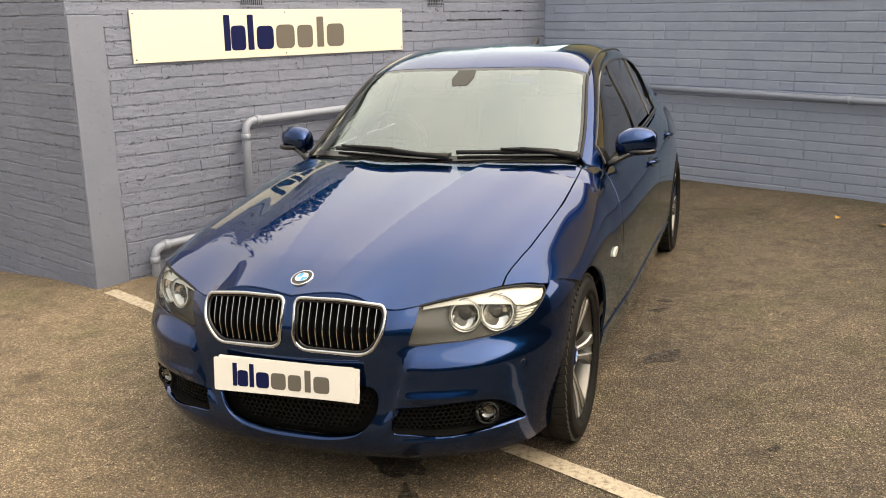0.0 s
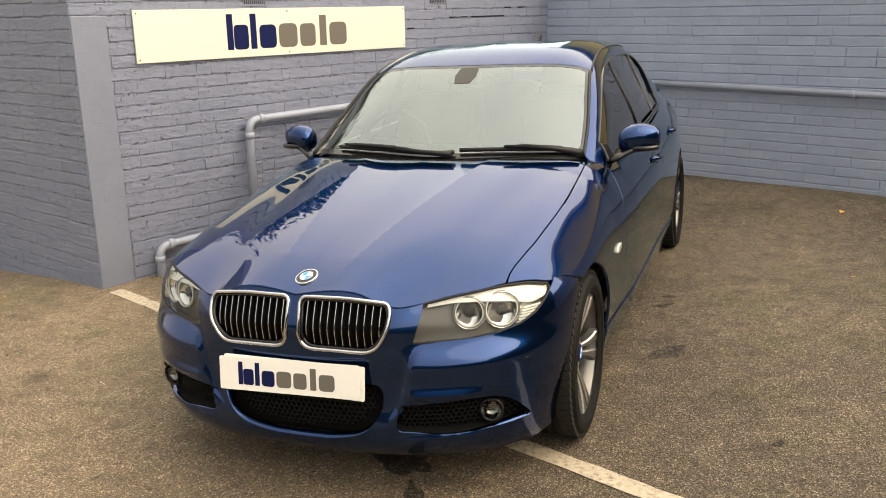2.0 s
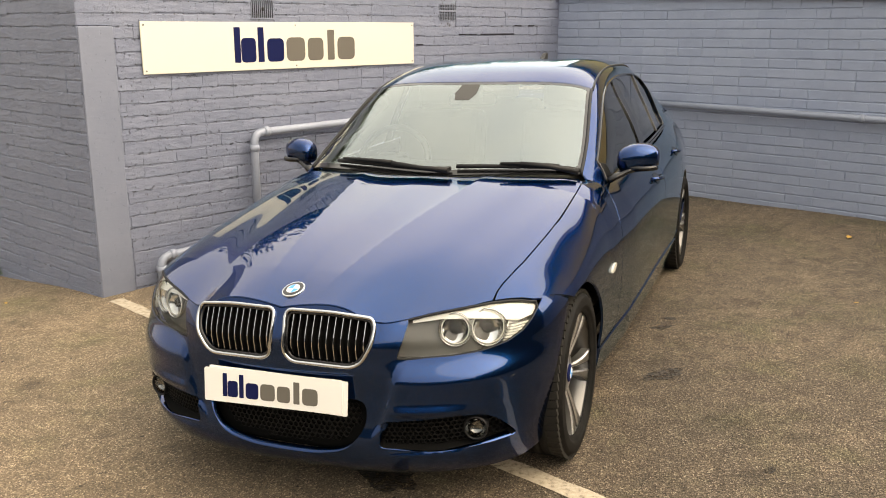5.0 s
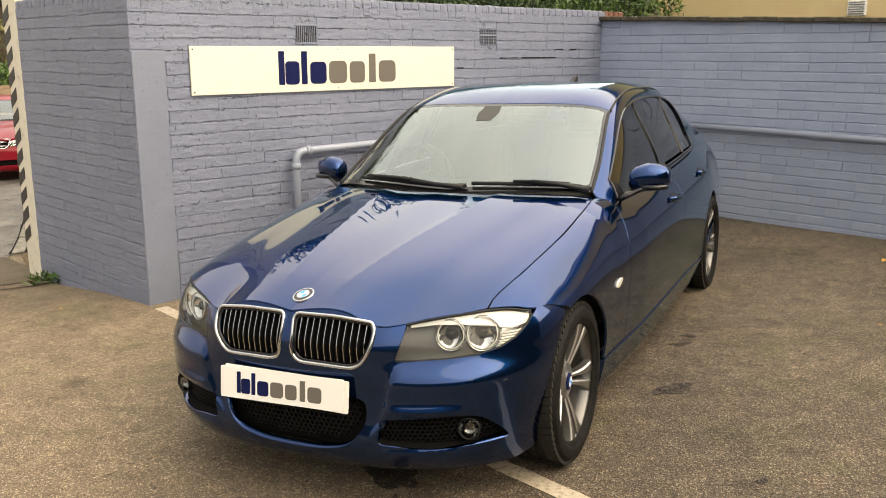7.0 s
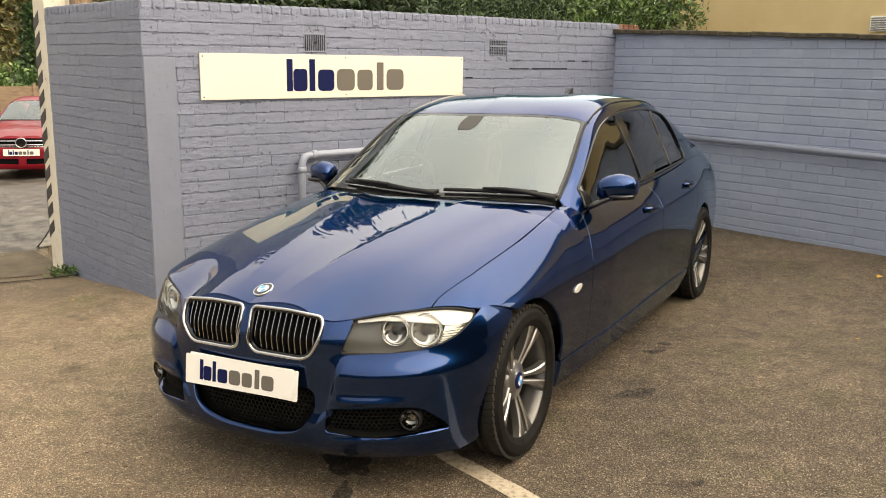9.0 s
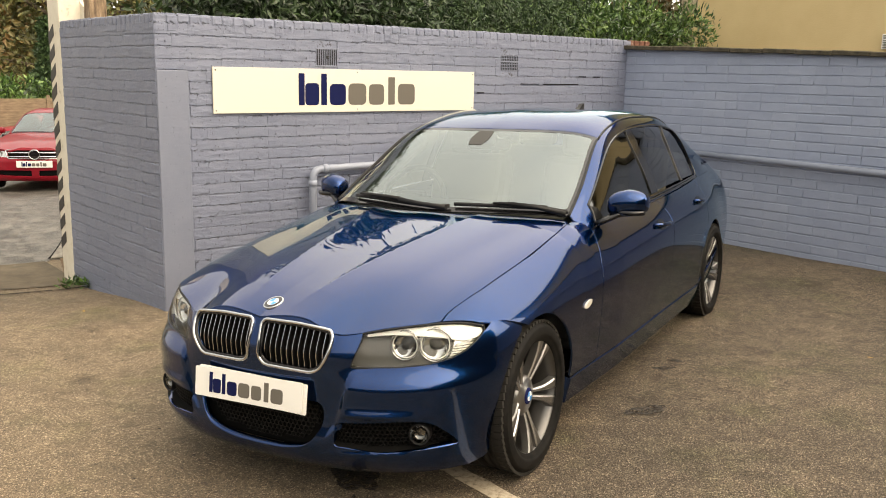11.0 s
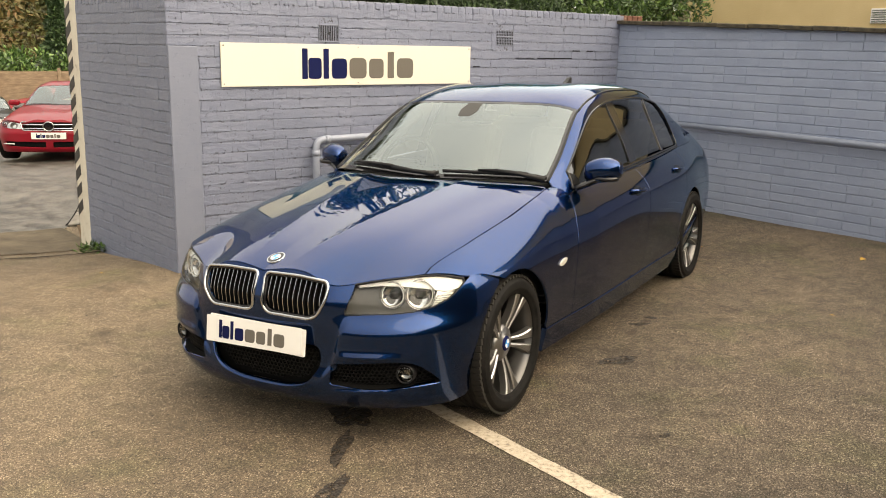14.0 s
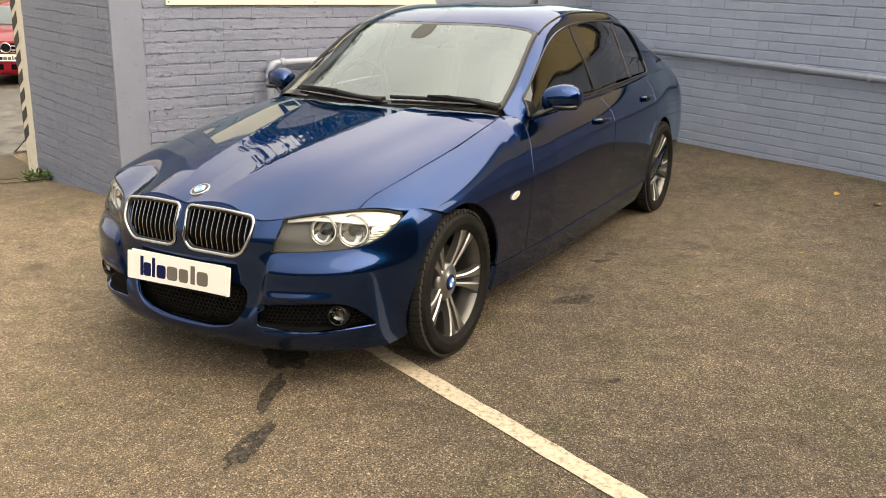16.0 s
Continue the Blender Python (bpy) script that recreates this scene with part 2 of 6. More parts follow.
repeater_lens = shader("repeater_lens", (0.52, 0.50, 0.44), 0.15, Coat_Weight=1.0)
reflector = shader("lamp_reflector", (0.9, 0.9, 0.88), 0.08, 1.0)
mesh_black = shader("mesh_black", (0.005, 0.005, 0.005), 0.6, Specular_IOR_Level=0.2)
patch_grey = shader("sensor_patch_grey", (0.045, 0.043, 0.040), 0.6, Specular_IOR_Level=0.3)
fog_silver = shader("fog_reflector", (0.22, 0.22, 0.215), 0.16, 1.0)
lamp_silver = shader("lamp_silver", (0.62, 0.62, 0.61), 0.10, 1.0)
amber = shader("white_led_strip", (0.85, 0.84, 0.80), 0.2)


# ---- building helpers ----
def mesh_from(name, verts, faces, normals=None, smooth=False):
    me = bpy.data.meshes.new(name)
    me.from_pydata([tuple(p) for p in verts], [], [tuple(f) for f in faces])
    if smooth or normals is not None:
        me.polygons.foreach_set("use_smooth", [True] * len(me.polygons))
    me.update()
    if normals is not None:
        me.normals_split_custom_set_from_vertices([tuple(n) for n in normals])
    return me


def solid(name, me, material, parent=None, label=""):
    """One mesh object, a part when it has a parent."""
    if isinstance(me, bmesh.types.BMesh):
        bm, me = me, bpy.data.meshes.new(name)
        bm.normal_update()
        bm.to_mesh(me)
        bm.free()
    ob = new(name, me)
    for m in material if isinstance(material, (list, tuple)) else [material]:
        if not me.materials or len(me.materials) < (len(material) if isinstance(material, (list, tuple)) else 1):
            me.materials.append(m)
    ob.parent = parent
    if label:
        ob["label"] = label
    return ob


def block(sx, sy, sz, bevel=0.0, at=(0, 0, 0), turn=0.0, segments=1):
    bm = bmesh.new()
    bmesh.ops.create_cube(bm, size=1, matrix=Matrix.Translation(at) @ Matrix.Rotation(turn, 4, "Z") @ Matrix.Diagonal((sx, sy, sz, 1)))
    if bevel:
        bmesh.ops.bevel(bm, geom=bm.edges[:], offset=bevel, segments=segments, profile=0.5, affect="EDGES")
    return bm


def tube(points, radius, sides=12, closed=False, flat=1.0):
    """A swept tube along points; radius may be a list. flat squashes it along its binormal."""
    pts = [Vector(p) for p in points]
    n = len(pts)
    bm = bmesh.new()
    rings, up = [], None
    for i, p in enumerate(pts):
        a = pts[(i - 1) % n] if closed or i else p
        b = pts[(i + 1) % n] if closed or i < n - 1 else p
        t = (b - a).normalized()
        if up is None:
            up = Vector((0, 0, 1)) if abs(t.z) < 0.9 else Vector((1, 0, 0))
        side = t.cross(up).normalized()
        up = side.cross(t).normalized()
        r = radius[i] if isinstance(radius, (list, tuple)) else radius
        rings.append([bm.verts.new(p + side * (r * math.cos(q)) + up * (r * flat * math.sin(q))) for q in [2 * math.pi * k / sides for k in range(sides)]])
    for i in range(n if closed else n - 1):
        ra, rb = rings[i], rings[(i + 1) % n]
        for k in range(sides):
            f = bm.faces.new((ra[k], ra[(k + 1) % sides], rb[(k + 1) % sides], rb[k]))
            f.smooth = True
    if not closed:
        bm.faces.new(rings[0][::-1])
        bm.faces.new(rings[-1])
    bmesh.ops.recalc_face_normals(bm, faces=bm.faces[:])
    return bm


def lathe(profile, sides=48, axis="Y"):
    """A body turned round the Y axis from (radius, along) points."""
    bm = bmesh.new()
    rings = []
    for r, y in profile:
        rings.append([bm.verts.new((r * math.cos(a), y, r * math.sin(a))) for a in [2 * math.pi * k / sides for k in range(sides)]])
    for ra, rb in zip(rings, rings[1:]):
        for k in range(sides):
            bm.faces.new((ra[k], ra[(k + 1) % sides], rb[(k + 1) % sides], rb[k])).smooth = True
    bmesh.ops.remove_doubles(bm, verts=bm.verts[:], dist=1e-6)
    bmesh.ops.recalc_face_normals(bm, faces=bm.faces[:])
    return bm


def prism(outline, depth, bevel=0.0):
    """An outline in the XZ plane, given depth along +Y."""
    bm = bmesh.new()
    f = bm.faces.new([bm.verts.new((x, 0, z)) for x, z in outline])
    out = bmesh.ops.extrude_face_region(bm, geom=[f])
    bmesh.ops.translate(bm, verts=[g for g in out["geom"] if isinstance(g, bmesh.types.BMVert)], vec=(0, depth, 0))
    if bevel:
        bmesh.ops.bevel(bm, geom=bm.edges[:], offset=bevel, segments=2, profile=0.5, affect="EDGES")
    bmesh.ops.recalc_face_normals(bm, faces=bm.faces[:])
    return bm


def rounded(pts, r, steps=5):
    """A polygon with its corners rounded."""
    out, n = [], len(pts)
    for i in range(n):
        p, a, b = np.array(pts[i], float), np.array(pts[i - 1], float), np.array(pts[(i + 1) % n], float)
        ri = r[i] if isinstance(r, (list, tuple)) else r
        la, lb = np.linalg.norm(a - p), np.linalg.norm(b - p)
        ri = min(ri, la * 0.48, lb * 0.48)
        s, e = p + (a - p) / la * ri, p + (b - p) / lb * ri
        for k in range(steps + 1):
            q = k / steps
            out.append(tuple((1 - q) ** 2 * s + 2 * q * (1 - q) * p + q * q * e))
    return out


# ---- ground ----
LIFTS = [(-2.03, 5.05, 0.022), (-3.32, 6.15, -0.085), (1.98, 7.62, 0.068), (3.04, 6.65, 0.058), (1.07, 8.45, 0.075), (2.65, 5.48, 0.012), (4.5, 5.2, 0.05), (-4.6, 7.3, -0.06)]


def ground_z(x, y):
    z = 0.0055 + 0.026 * max(-12.0, min(9.0, x))
    q = max(0.0, min(26.0, -0.58 * (x + 3.4) + 0.81 * (y - 6.2))) if x < -2.0 - 0.2 * (y - 6.0) else 0.0
    z -= 0.0024 * q * q
    for px, py, h in LIFTS:
        z += h * math.exp(-((x - px) ** 2 + (y - py) ** 2) / 0.9)
    return z


def axis_steps(a, b, fine_a, fine_b, step):
    out, p, grow = [], fine_a, step
    while p > a:
        grow *= 1.35
        p -= grow
        out.append(p)
    out = out[::-1] + list(np.arange(fine_a, fine_b, step))
    p, grow = fine_b, step
    while p < b:
        out.append(p)
        grow *= 1.35
        p += grow
    return out


def sheet(name, xs, ys, material, lift=0.0, keep=None):
    verts = [(x, y, ground_z(x, y) + lift) for y in ys for x in xs]
    w = len(xs)
    faces = [(j * w + i, j * w + i + 1, (j + 1) * w + i + 1, (j + 1) * w + i) for j in range(len(ys) - 1) for i in range(w - 1)]
    return solid(name, mesh_from(name, verts, faces, smooth=True), material)


tagged(sheet("ground", axis_steps(-320, 320, -5.5, 5.5, 0.18), axis_steps(-260, 420, -2.5, 9.0, 0.18), asphalt),
       "worn brown-grey tarmac forecourt with fine grit", "ground", kind="structure")


def strip(name, a, b, width, material, lift=0.004, step=0.08, ragged=0.004, seed=1):
    """A painted or laid band on the ground from a to b."""
    rnd = random.Random(seed)
    a, b = Vector(a), Vector(b)
    n = max(2, int((b - a).length / step))
    side = Vector((-(b - a).y, (b - a).x)).normalized()
    rows = []
    for i in range(n + 1):
        c = a.lerp(b, i / n)
        for k in (-1, -0.33, 0.33, 1):
            p = c + side * (k * width / 2 + (rnd.uniform(-ragged, ragged) if abs(k) == 1 else 0))
            rows.append((p.x, p.y, ground_z(p.x, p.y) + lift))
    faces = [(i * 4 + k, i * 4 + k + 1, i * 4 + k + 5, i * 4 + k + 4) for i in range(n) for k in range(3)]
    return solid(name, mesh_from(name, rows, faces, smooth=True), material)


tagged(strip("bay_line", (-1.93, 4.98), (3.2, -0.03), 0.085, line_paint), "worn cream painted parking bay line on tarmac", "road marking", kind="structure")


# ---- walls ----
def wall_frame(origin, along):
    along = Vector((*along, 0)).normalized()
    inward = Vector((0, 0, 1)).cross(along)
    return Matrix(((along.x, inward.x, 0, origin[0]), (along.y, inward.y, 0, origin[1]), (0, 0, 1, 0), (0, 0, 0, 1)))


def brick_mesh(name, w, h, proud, rough, rnd, round_edge=0.0035):
    """A brick's visible face with a ragged, thickly painted edge; its middle at the origin, facing -Y."""
    rim = [(-0.5, -0.5), (-0.17, -0.5), (0.17, -0.5), (0.5, -0.5), (0.5, 0.0), (0.5, 0.5), (0.17, 0.5), (-0.17, 0.5), (-0.5, 0.5), (-0.5, 0.0)]
    n, i = len(rim), round_edge
    ragged = [(rnd.uniform(-rough, rough), rnd.uniform(-rough, rough)) for _ in rim]
    verts = [(x * w, 0.004, z * h) for x, z in rim]
    verts += [(x * (w - 0.4 * i) + a, -proud * 0.55, z * (h - 0.4 * i) + b) for (x, z), (a, b) in zip(rim, ragged)]
    verts += [(x * (w - 2 * i) + a, -proud + rnd.uniform(-0.15, 0.15) * proud, z * (h - 2 * i) + b) for (x, z), (a, b) in zip(rim, ragged)]
    faces = [tuple(range(2 * n, 3 * n))]
    for a, b in ((0, n), (n, 2 * n)):
        for k in range(n):
            faces.append((a + k, a + (k + 1) % n, b + (k + 1) % n, b + k))
    return mesh_from(name, verts, faces)


def brick_wall(name, frame_m, length, z0, z1, proud, rough, joint, parts_span, holes, label, seed, thick=0.22, top=None, wobble=0.0, skins=None, tilt=1.0):
    """A painted wall: a mortar body, bricks as pieces in parts_span, the others joined."""
    rnd = random.Random(seed)
    bm = bmesh.new()
    n = max(2, int(length / 0.25))
    top = top or (lambda s: z1)
    cols = []
    for i in range(n + 1):
        s = length * i / n
        cols.append([bm.verts.new((s, y, z)) for y, z in ((0, z0), (0, top(s)), (thick, top(s)), (thick, z0))])
    for a, b in zip(cols, cols[1:]):
        for k in range(3):
            bm.faces.new((a[k], b[k], b[k + 1], a[k + 1]))
    bm.faces.new(cols[0])
    bm.faces.new(cols[-1][::-1])
    bmesh.ops.recalc_face_normals(bm, faces=bm.faces[:])
    skins = skins or (brick_paint, mortar_paint)
    body = solid(name, bm, skins[1])
    body.matrix_world = frame_m
    tagged(body, label, "wall", kind="structure")
    pitch, course = 0.225, 0.075
    kinds = [brick_mesh("brick", pitch - joint, course - joint, proud, rough, rnd) for _ in range(10)]
    heads = [brick_mesh("brick", pitch / 2 - joint, course - joint, proud, rough, rnd) for _ in range(5)]
    for me in kinds + heads:
        me.materials.append(skins[0])
    rest_v, rest_f, row, z = [], [], 0, z0 + course / 2
    while z < z1 - 0.02:
        s = -pitch / 2 if row % 2 else 0.0
        while s < length - 0.02:
            half = rnd.random() < 0.12
            w = pitch / 2 if half else pitch
            a, b = max(0.0, s), min(length, s + w)
            for h in holes:
                if h[0] < b and a < h[1] and h[2] < z + 0.03 and z - 0.03 < h[3]:
                    a, b = (a, h[0]) if h[0] - a > b - h[1] else (h[1], b)
            mid = (a + b) / 2
            if b - a > 0.03 and z + course / 2 <= top(mid) + 0.004:
                me = rnd.choice(heads if half else kinds)
                sx = (b - a) / w
                fat_x = 1 + ((rnd.random() < 0.93) * 1.9 if tilt > 0.5 else (rnd.random() < 0.86) * 1.3) * joint / w
                fat_z = 1 + (rnd.random() < 0.55) * 1.0 * joint / course * tilt
                dz, dy = rnd.uniform(-wobble, wobble), rnd.uniform(-0.18, 0.22) * proud
                if parts_span[0] <= mid <= parts_span[1]:
                    ob = new("brick", me)
                    ob.parent = body
                    ob.location, ob.scale = (mid, dy, z + dz), (sx * fat_x, 1, fat_z)
                    ob.rotation_euler = (rnd.uniform(-1, 1) * 0.016 * tilt, rnd.uniform(-1, 1) * 0.010 * tilt, rnd.uniform(-1, 1) * 0.004 * tilt)
                else:
                    k = len(rest_v)
                    rest_v += [(mid + p.co.x * sx * fat_x, p.co.y + dy, z + dz + p.co.z * fat_z) for p in me.vertices]
                    rest_f += [tuple(k + q for q in f.vertices) for f in me.polygons]
            s += w
        z += course
        row += 1
    if rest_v:
        tagged(solid("brickwork", mesh_from("brickwork", rest_v, rest_f), skins[0], body), kind="stuff")
    return body


MAIN = wall_frame((-2.035, 5.045), (0.6744, 0.7384))
LEFT = wall_frame((-3.36, 6.185), (0.758, -0.652))
BACK = wall_frame((1.075, 8.45), (0.738, -0.674))
SIGN = (0.377, 2.675, 1.280, 1.588)
VENTS = [(1.18, 1.365, 1.605, 1.735), (2.98, 3.185, 1.605, 1.732)]
wall_main = brick_wall("wall_main", MAIN, 4.66, -0.24, 1.91, 0.0050, 0.0034, 0.0058, (0.2, 2.95), [(-1, 0.21, -1, 1.56)] + VENTS,
                       "old brick wall under thick blue-grey paint", 3, wobble=0.004)
wall_end = brick_wall("wall_end", LEFT, 1.748, -0.315, 1.91, 0.0044, 0.0040, 0.0062, (0.0, 2.0), [], "blue-grey painted brick wall end, rough and uneven", 5, wobble=0.005)
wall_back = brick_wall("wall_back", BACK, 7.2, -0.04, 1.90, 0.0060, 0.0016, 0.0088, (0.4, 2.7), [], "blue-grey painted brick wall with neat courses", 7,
                       top=lambda s: 1.835 - 0.030 * s, skins=(back_brick_paint, back_mortar_paint), tilt=0.35)

pier = solid("render_patch", block(0.212, 0.014, 1.80, 0.004, (0.106, -0.005, 0.66)), render_paint, wall_main, "smooth rendered strip painted blue-grey")

# coping of the back wall: thin tiles
coping_mat = shader("coping_tile", (0.13, 0.10, 0.075), 0.85)
v = coords(coping_mat)
join(coping_mat, ramp(coping_mat, noise_tex(coping_mat, v, 12, 6, 0.7), [(0.35, (0.03, 0.025, 0.018)), (0.6, (0.10, 0.085, 0.055)), (0.8, (0.19, 0.17, 0.12))]), bsdf(coping_mat).inputs["Base Color"])
bump(coping_mat, noise_tex(coping_mat, v, 40, 5), 0.7, 0.01)
rnd = random.Random(4)
for k in range(24):
    s = -0.05 + 0.30 * k
    ob = solid("coping_tile", block(0.294, 0.30, 0.038, 0.006), coping_mat, wall_back)
    ob.matrix_local = pose(s + 0.15, 0.10 + rnd.uniform(-0.006, 0.006), 1.849 - 0.030 * (s + 0.15) + rnd.uniform(-0.003, 0.003), 0, 1.7 + rnd.uniform(-0.5, 0.5), 0)

# unseen plain walls, added behind and beside the way in to darken reflections
plain = painted_brick("added_plain_wall", (0.028, 0.030, 0.033), (0.045, 0.047, 0.050))
for name, a, b, tall in (("wall_rear", (-16.0, -10.0), (8.2, -10.0), 3.6), ("wall_side", (8.2, -10.0), (8.2, 4.0), 5.0)):
    a, b = Vector(a), Vector(b)
    ob = solid(name, block((b - a).length, 0.3, tall, 0.0, ((b - a).length / 2, 0, tall / 2 - 0.4)), plain)
    ob.matrix_world = wall_frame(a, b - a)
    tagged(ob, "unseen plain dull wall added to close the yard", "wall", kind="structure")


# ---- the blue saloon: its surfaces ----
from mathutils.geometry import delaunay_2d_cdt

# Car frame: x ahead from the front axle, y to its left, z up from the ground.
CAR = Matrix(((-0.3712, 0.9284, -0.0237, -0.214), (-0.9285, -0.3713, 0.0130, 3.2315), (-0.0050, 0.0230, 0.9997, 0.000), (0, 0, 0, 1))) @ Matrix.Rotation(0.017, 4, "Z")
car = new("blue_saloon_car")
car.matrix_world = CAR
tagged(car, "glossy dark metallic blue four-door saloon parked on tarmac", "car")


def spline(knots):
    """Natural cubic spline through (t, value...) rows."""
    rows = np.array(sorted(knots), float)
    t, v = rows[:, 0], rows[:, 1:]
    n = len(t)
    h = np.diff(t)
    a, r = np.eye(n), np.zeros((n, v.shape[1]))
    for i in range(1, n - 1):
        a[i, i - 1:i + 2] = h[i - 1], 2 * (h[i - 1] + h[i]), h[i]
        r[i] = 6 * ((v[i + 1] - v[i]) / h[i] - (v[i] - v[i - 1]) / h[i - 1])
    m = np.linalg.solve(a, r)

    def at(q):
        q = np.asarray(q, float)
        i = np.clip(np.searchsorted(t, q) - 1, 0, n - 2)
        w = np.clip(((q - t[i]) / h[i]), -0.6, 1.6)[..., None]
        hh = (h[i] ** 2)[..., None]
        return (1 - w) * v[i] + w * v[i + 1] + hh / 6 * (((1 - w) ** 3 - (1 - w)) * m[i] + (w ** 3 - w) * m[i + 1])
    return at


class Net:
    """A surface over (x, v): lines run along the car, a spline runs across them."""

    def __init__(self, lines, span):
        self.lines = [spline(k) for k in lines]
        mid = np.array([self.at_line(k, np.array([q]))[0] for k in range(len(lines)) for q in span]).reshape(len(lines), len(span), 2)
        self.v = np.concatenate([[0], np.cumsum(np.linalg.norm(np.diff(mid, axis=0), axis=2).mean(axis=1))])
        eye = np.eye(len(lines))
        self.basis = spline([(self.v[k], *eye[k]) for k in range(len(lines))])

    def at_line(self, k, x):
        return self.lines[k](x)

    def __call__(self, uv):
        uv = np.asarray(uv, float).reshape(-1, 2)
        w = self.basis(uv[:, 1])
        yz = sum(w[:, k:k + 1] * self.at_line(k, uv[:, 0]) for k in range(len(self.lines)))
        if self.ridge:
            yz = yz + np.c_[np.zeros(len(uv)), self.ridge(uv[:, 0], yz[:, 0])]
        return np.c_[uv[:, 0], yz]

    ridge = None

    def find(self, x, value, which, lo, hi):
        """The v at which y (which=1) or z (which=2) has a value."""
        q = np.linspace(lo, hi, 400)
        p = self(np.c_[np.full(400, x), q])[:, which]
        return float(q[np.argmin(abs(p - value))])


BODY = Net([
    [(0.70, 0, 0.690), (0.60, 0, 0.730), (0.4, 0, 0.787), (0.1, 0, 0.848), (-0.2, 0, 0.895), (-0.5, 0, 0.935), (-0.9, 0, 0.96), (-2.6, 0, 0.99), (-3.1, 0, 1.005), (-3.55, 0, 0.985), (-3.78, 0, 0.93)],
    [(0.60, 0.24, 0.725), (0.4, 0.26, 0.781), (0.1, 0.28, 0.842), (-0.2, 0.30, 0.889), (-0.5, 0.32, 0.929), (-0.9, 0.33, 0.95), (-2.6, 0.33, 0.982), (-3.1, 0.31, 0.998), (-3.55, 0.29, 0.980), (-3.78, 0.26, 0.925)],
    [(0.60, 0.40, 0.690), (0.4, 0.44, 0.760), (0.1, 0.485, 0.827), (-0.2, 0.515, 0.875), (-0.5, 0.54, 0.914), (-0.9, 0.55, 0.935), (-2.6, 0.52, 0.965), (-3.1, 0.48, 0.985), (-3.55, 0.44, 0.972), (-3.78, 0.40, 0.92)],
    [(0.60, 0.60, 0.674), (0.4, 0.655, 0.730), (0.1, 0.69, 0.790), (-0.2, 0.70, 0.837), (-0.5, 0.69, 0.884), (-0.7, 0.677, 0.902), (-1.1, 0.67, 0.915), (-1.5, 0.68, 0.925), (-2.0, 0.68, 0.935), (-2.5, 0.66, 0.945), (-2.9, 0.62, 0.962), (-3.3, 0.60, 0.975), (-3.6, 0.55, 0.965), (-3.78, 0.48, 0.92)],
    [(0.60, 0.68, 0.640), (0.4, 0.730, 0.690), (0.1, 0.763, 0.736), (-0.2, 0.772, 0.785), (-0.5, 0.758, 0.851), (-0.7, 0.746, 0.868), (-1.1, 0.748, 0.875), (-1.5, 0.756, 0.882), (-2.0, 0.756, 0.892), (-2.5, 0.735, 0.907), (-2.9, 0.705, 0.920), (-3.3, 0.67, 0.93), (-3.6, 0.61, 0.92), (-3.78, 0.53, 0.87)],
    [(0.60, 0.735, 0.555), (0.4, 0.785, 0.618), (0.1, 0.829, 0.664), (-0.2, 0.836, 0.701), (-0.5, 0.836, 0.733), (-0.7, 0.834, 0.752), (-1.1, 0.845, 0.772), (-1.5, 0.855, 0.782), (-2.0, 0.852, 0.79), (-2.5, 0.838, 0.80), (-2.9, 0.805, 0.81), (-3.3, 0.76, 0.81), (-3.6, 0.71, 0.80), (-3.78, 0.61, 0.76)],
    [(0.60, 0.77, 0.42), (0.4, 0.808, 0.50), (0.1, 0.848, 0.55), (-0.2, 0.855, 0.56), (-0.5, 0.858, 0.58), (-0.7, 0.861, 0.60), (-1.1, 0.868, 0.61), (-1.5, 0.873, 0.62), (-2.0, 0.873, 0.62), (-2.5, 0.866, 0.63), (-2.9, 0.848, 0.63), (-3.3, 0.805, 0.63), (-3.6, 0.75, 0.62), (-3.78, 0.65, 0.60)],
    [(0.60, 0.785, 0.32), (0.4, 0.818, 0.36), (0.1, 0.850, 0.40), (-0.2, 0.853, 0.40), (-0.5, 0.852, 0.42), (-0.7, 0.852, 0.43), (-1.1, 0.857, 0.43), (-1.5, 0.860, 0.43), (-2.0, 0.860, 0.43), (-2.5, 0.860, 0.44), (-2.9, 0.846, 0.44), (-3.3, 0.80, 0.44), (-3.6, 0.75, 0.45), (-3.78, 0.65, 0.45)],
    [(0.60, 0.785, 0.24), (0.4, 0.808, 0.25), (0.1, 0.828, 0.27), (-0.2, 0.832, 0.28), (-0.5, 0.834, 0.285), (-1.1, 0.838, 0.29), (-2.0, 0.840, 0.29), (-2.9, 0.826, 0.29), (-3.3, 0.775, 0.30), (-3.6, 0.73, 0.32), (-3.78, 0.63, 0.33)],
    [(0.60, 0.77, 0.16), (0.4, 0.79, 0.165), (0.1, 0.80, 0.17), (-0.5, 0.812, 0.17), (-1.1, 0.816, 0.17), (-2.0, 0.816, 0.17), (-2.9, 0.80, 0.19), (-3.3, 0.76, 0.21), (-3.6, 0.70, 0.23), (-3.78, 0.60, 0.25)],
], (0.2, -0.4, -1.2, -2.0, -2.8))
VB = BODY.v


def bonnet_ridge(x, y):
    """Two crisp creases that open out from the badge, and a soft one further out."""
    y = np.abs(y)
    on = np.clip((x + 0.62) / 0.12, 0, 1) * np.clip((0.66 - x) / 0.16, 0, 1)
    d = y - (0.18 + (0.2 - x) * 0.16)
    crisp = 0.0055 * np.where(d < 0, np.exp(np.minimum(d, 0) / 0.055), np.exp(-np.maximum(d, 0) / 0.10))
    line = 0.36 + (0.62 - x) * 0.155
    return on * crisp + np.clip((x + 0.62) / 0.12, 0, 1) * 0.0045 * (np.tanh((line - y) / 0.06) - 1)


BODY.ridge = bonnet_ridge

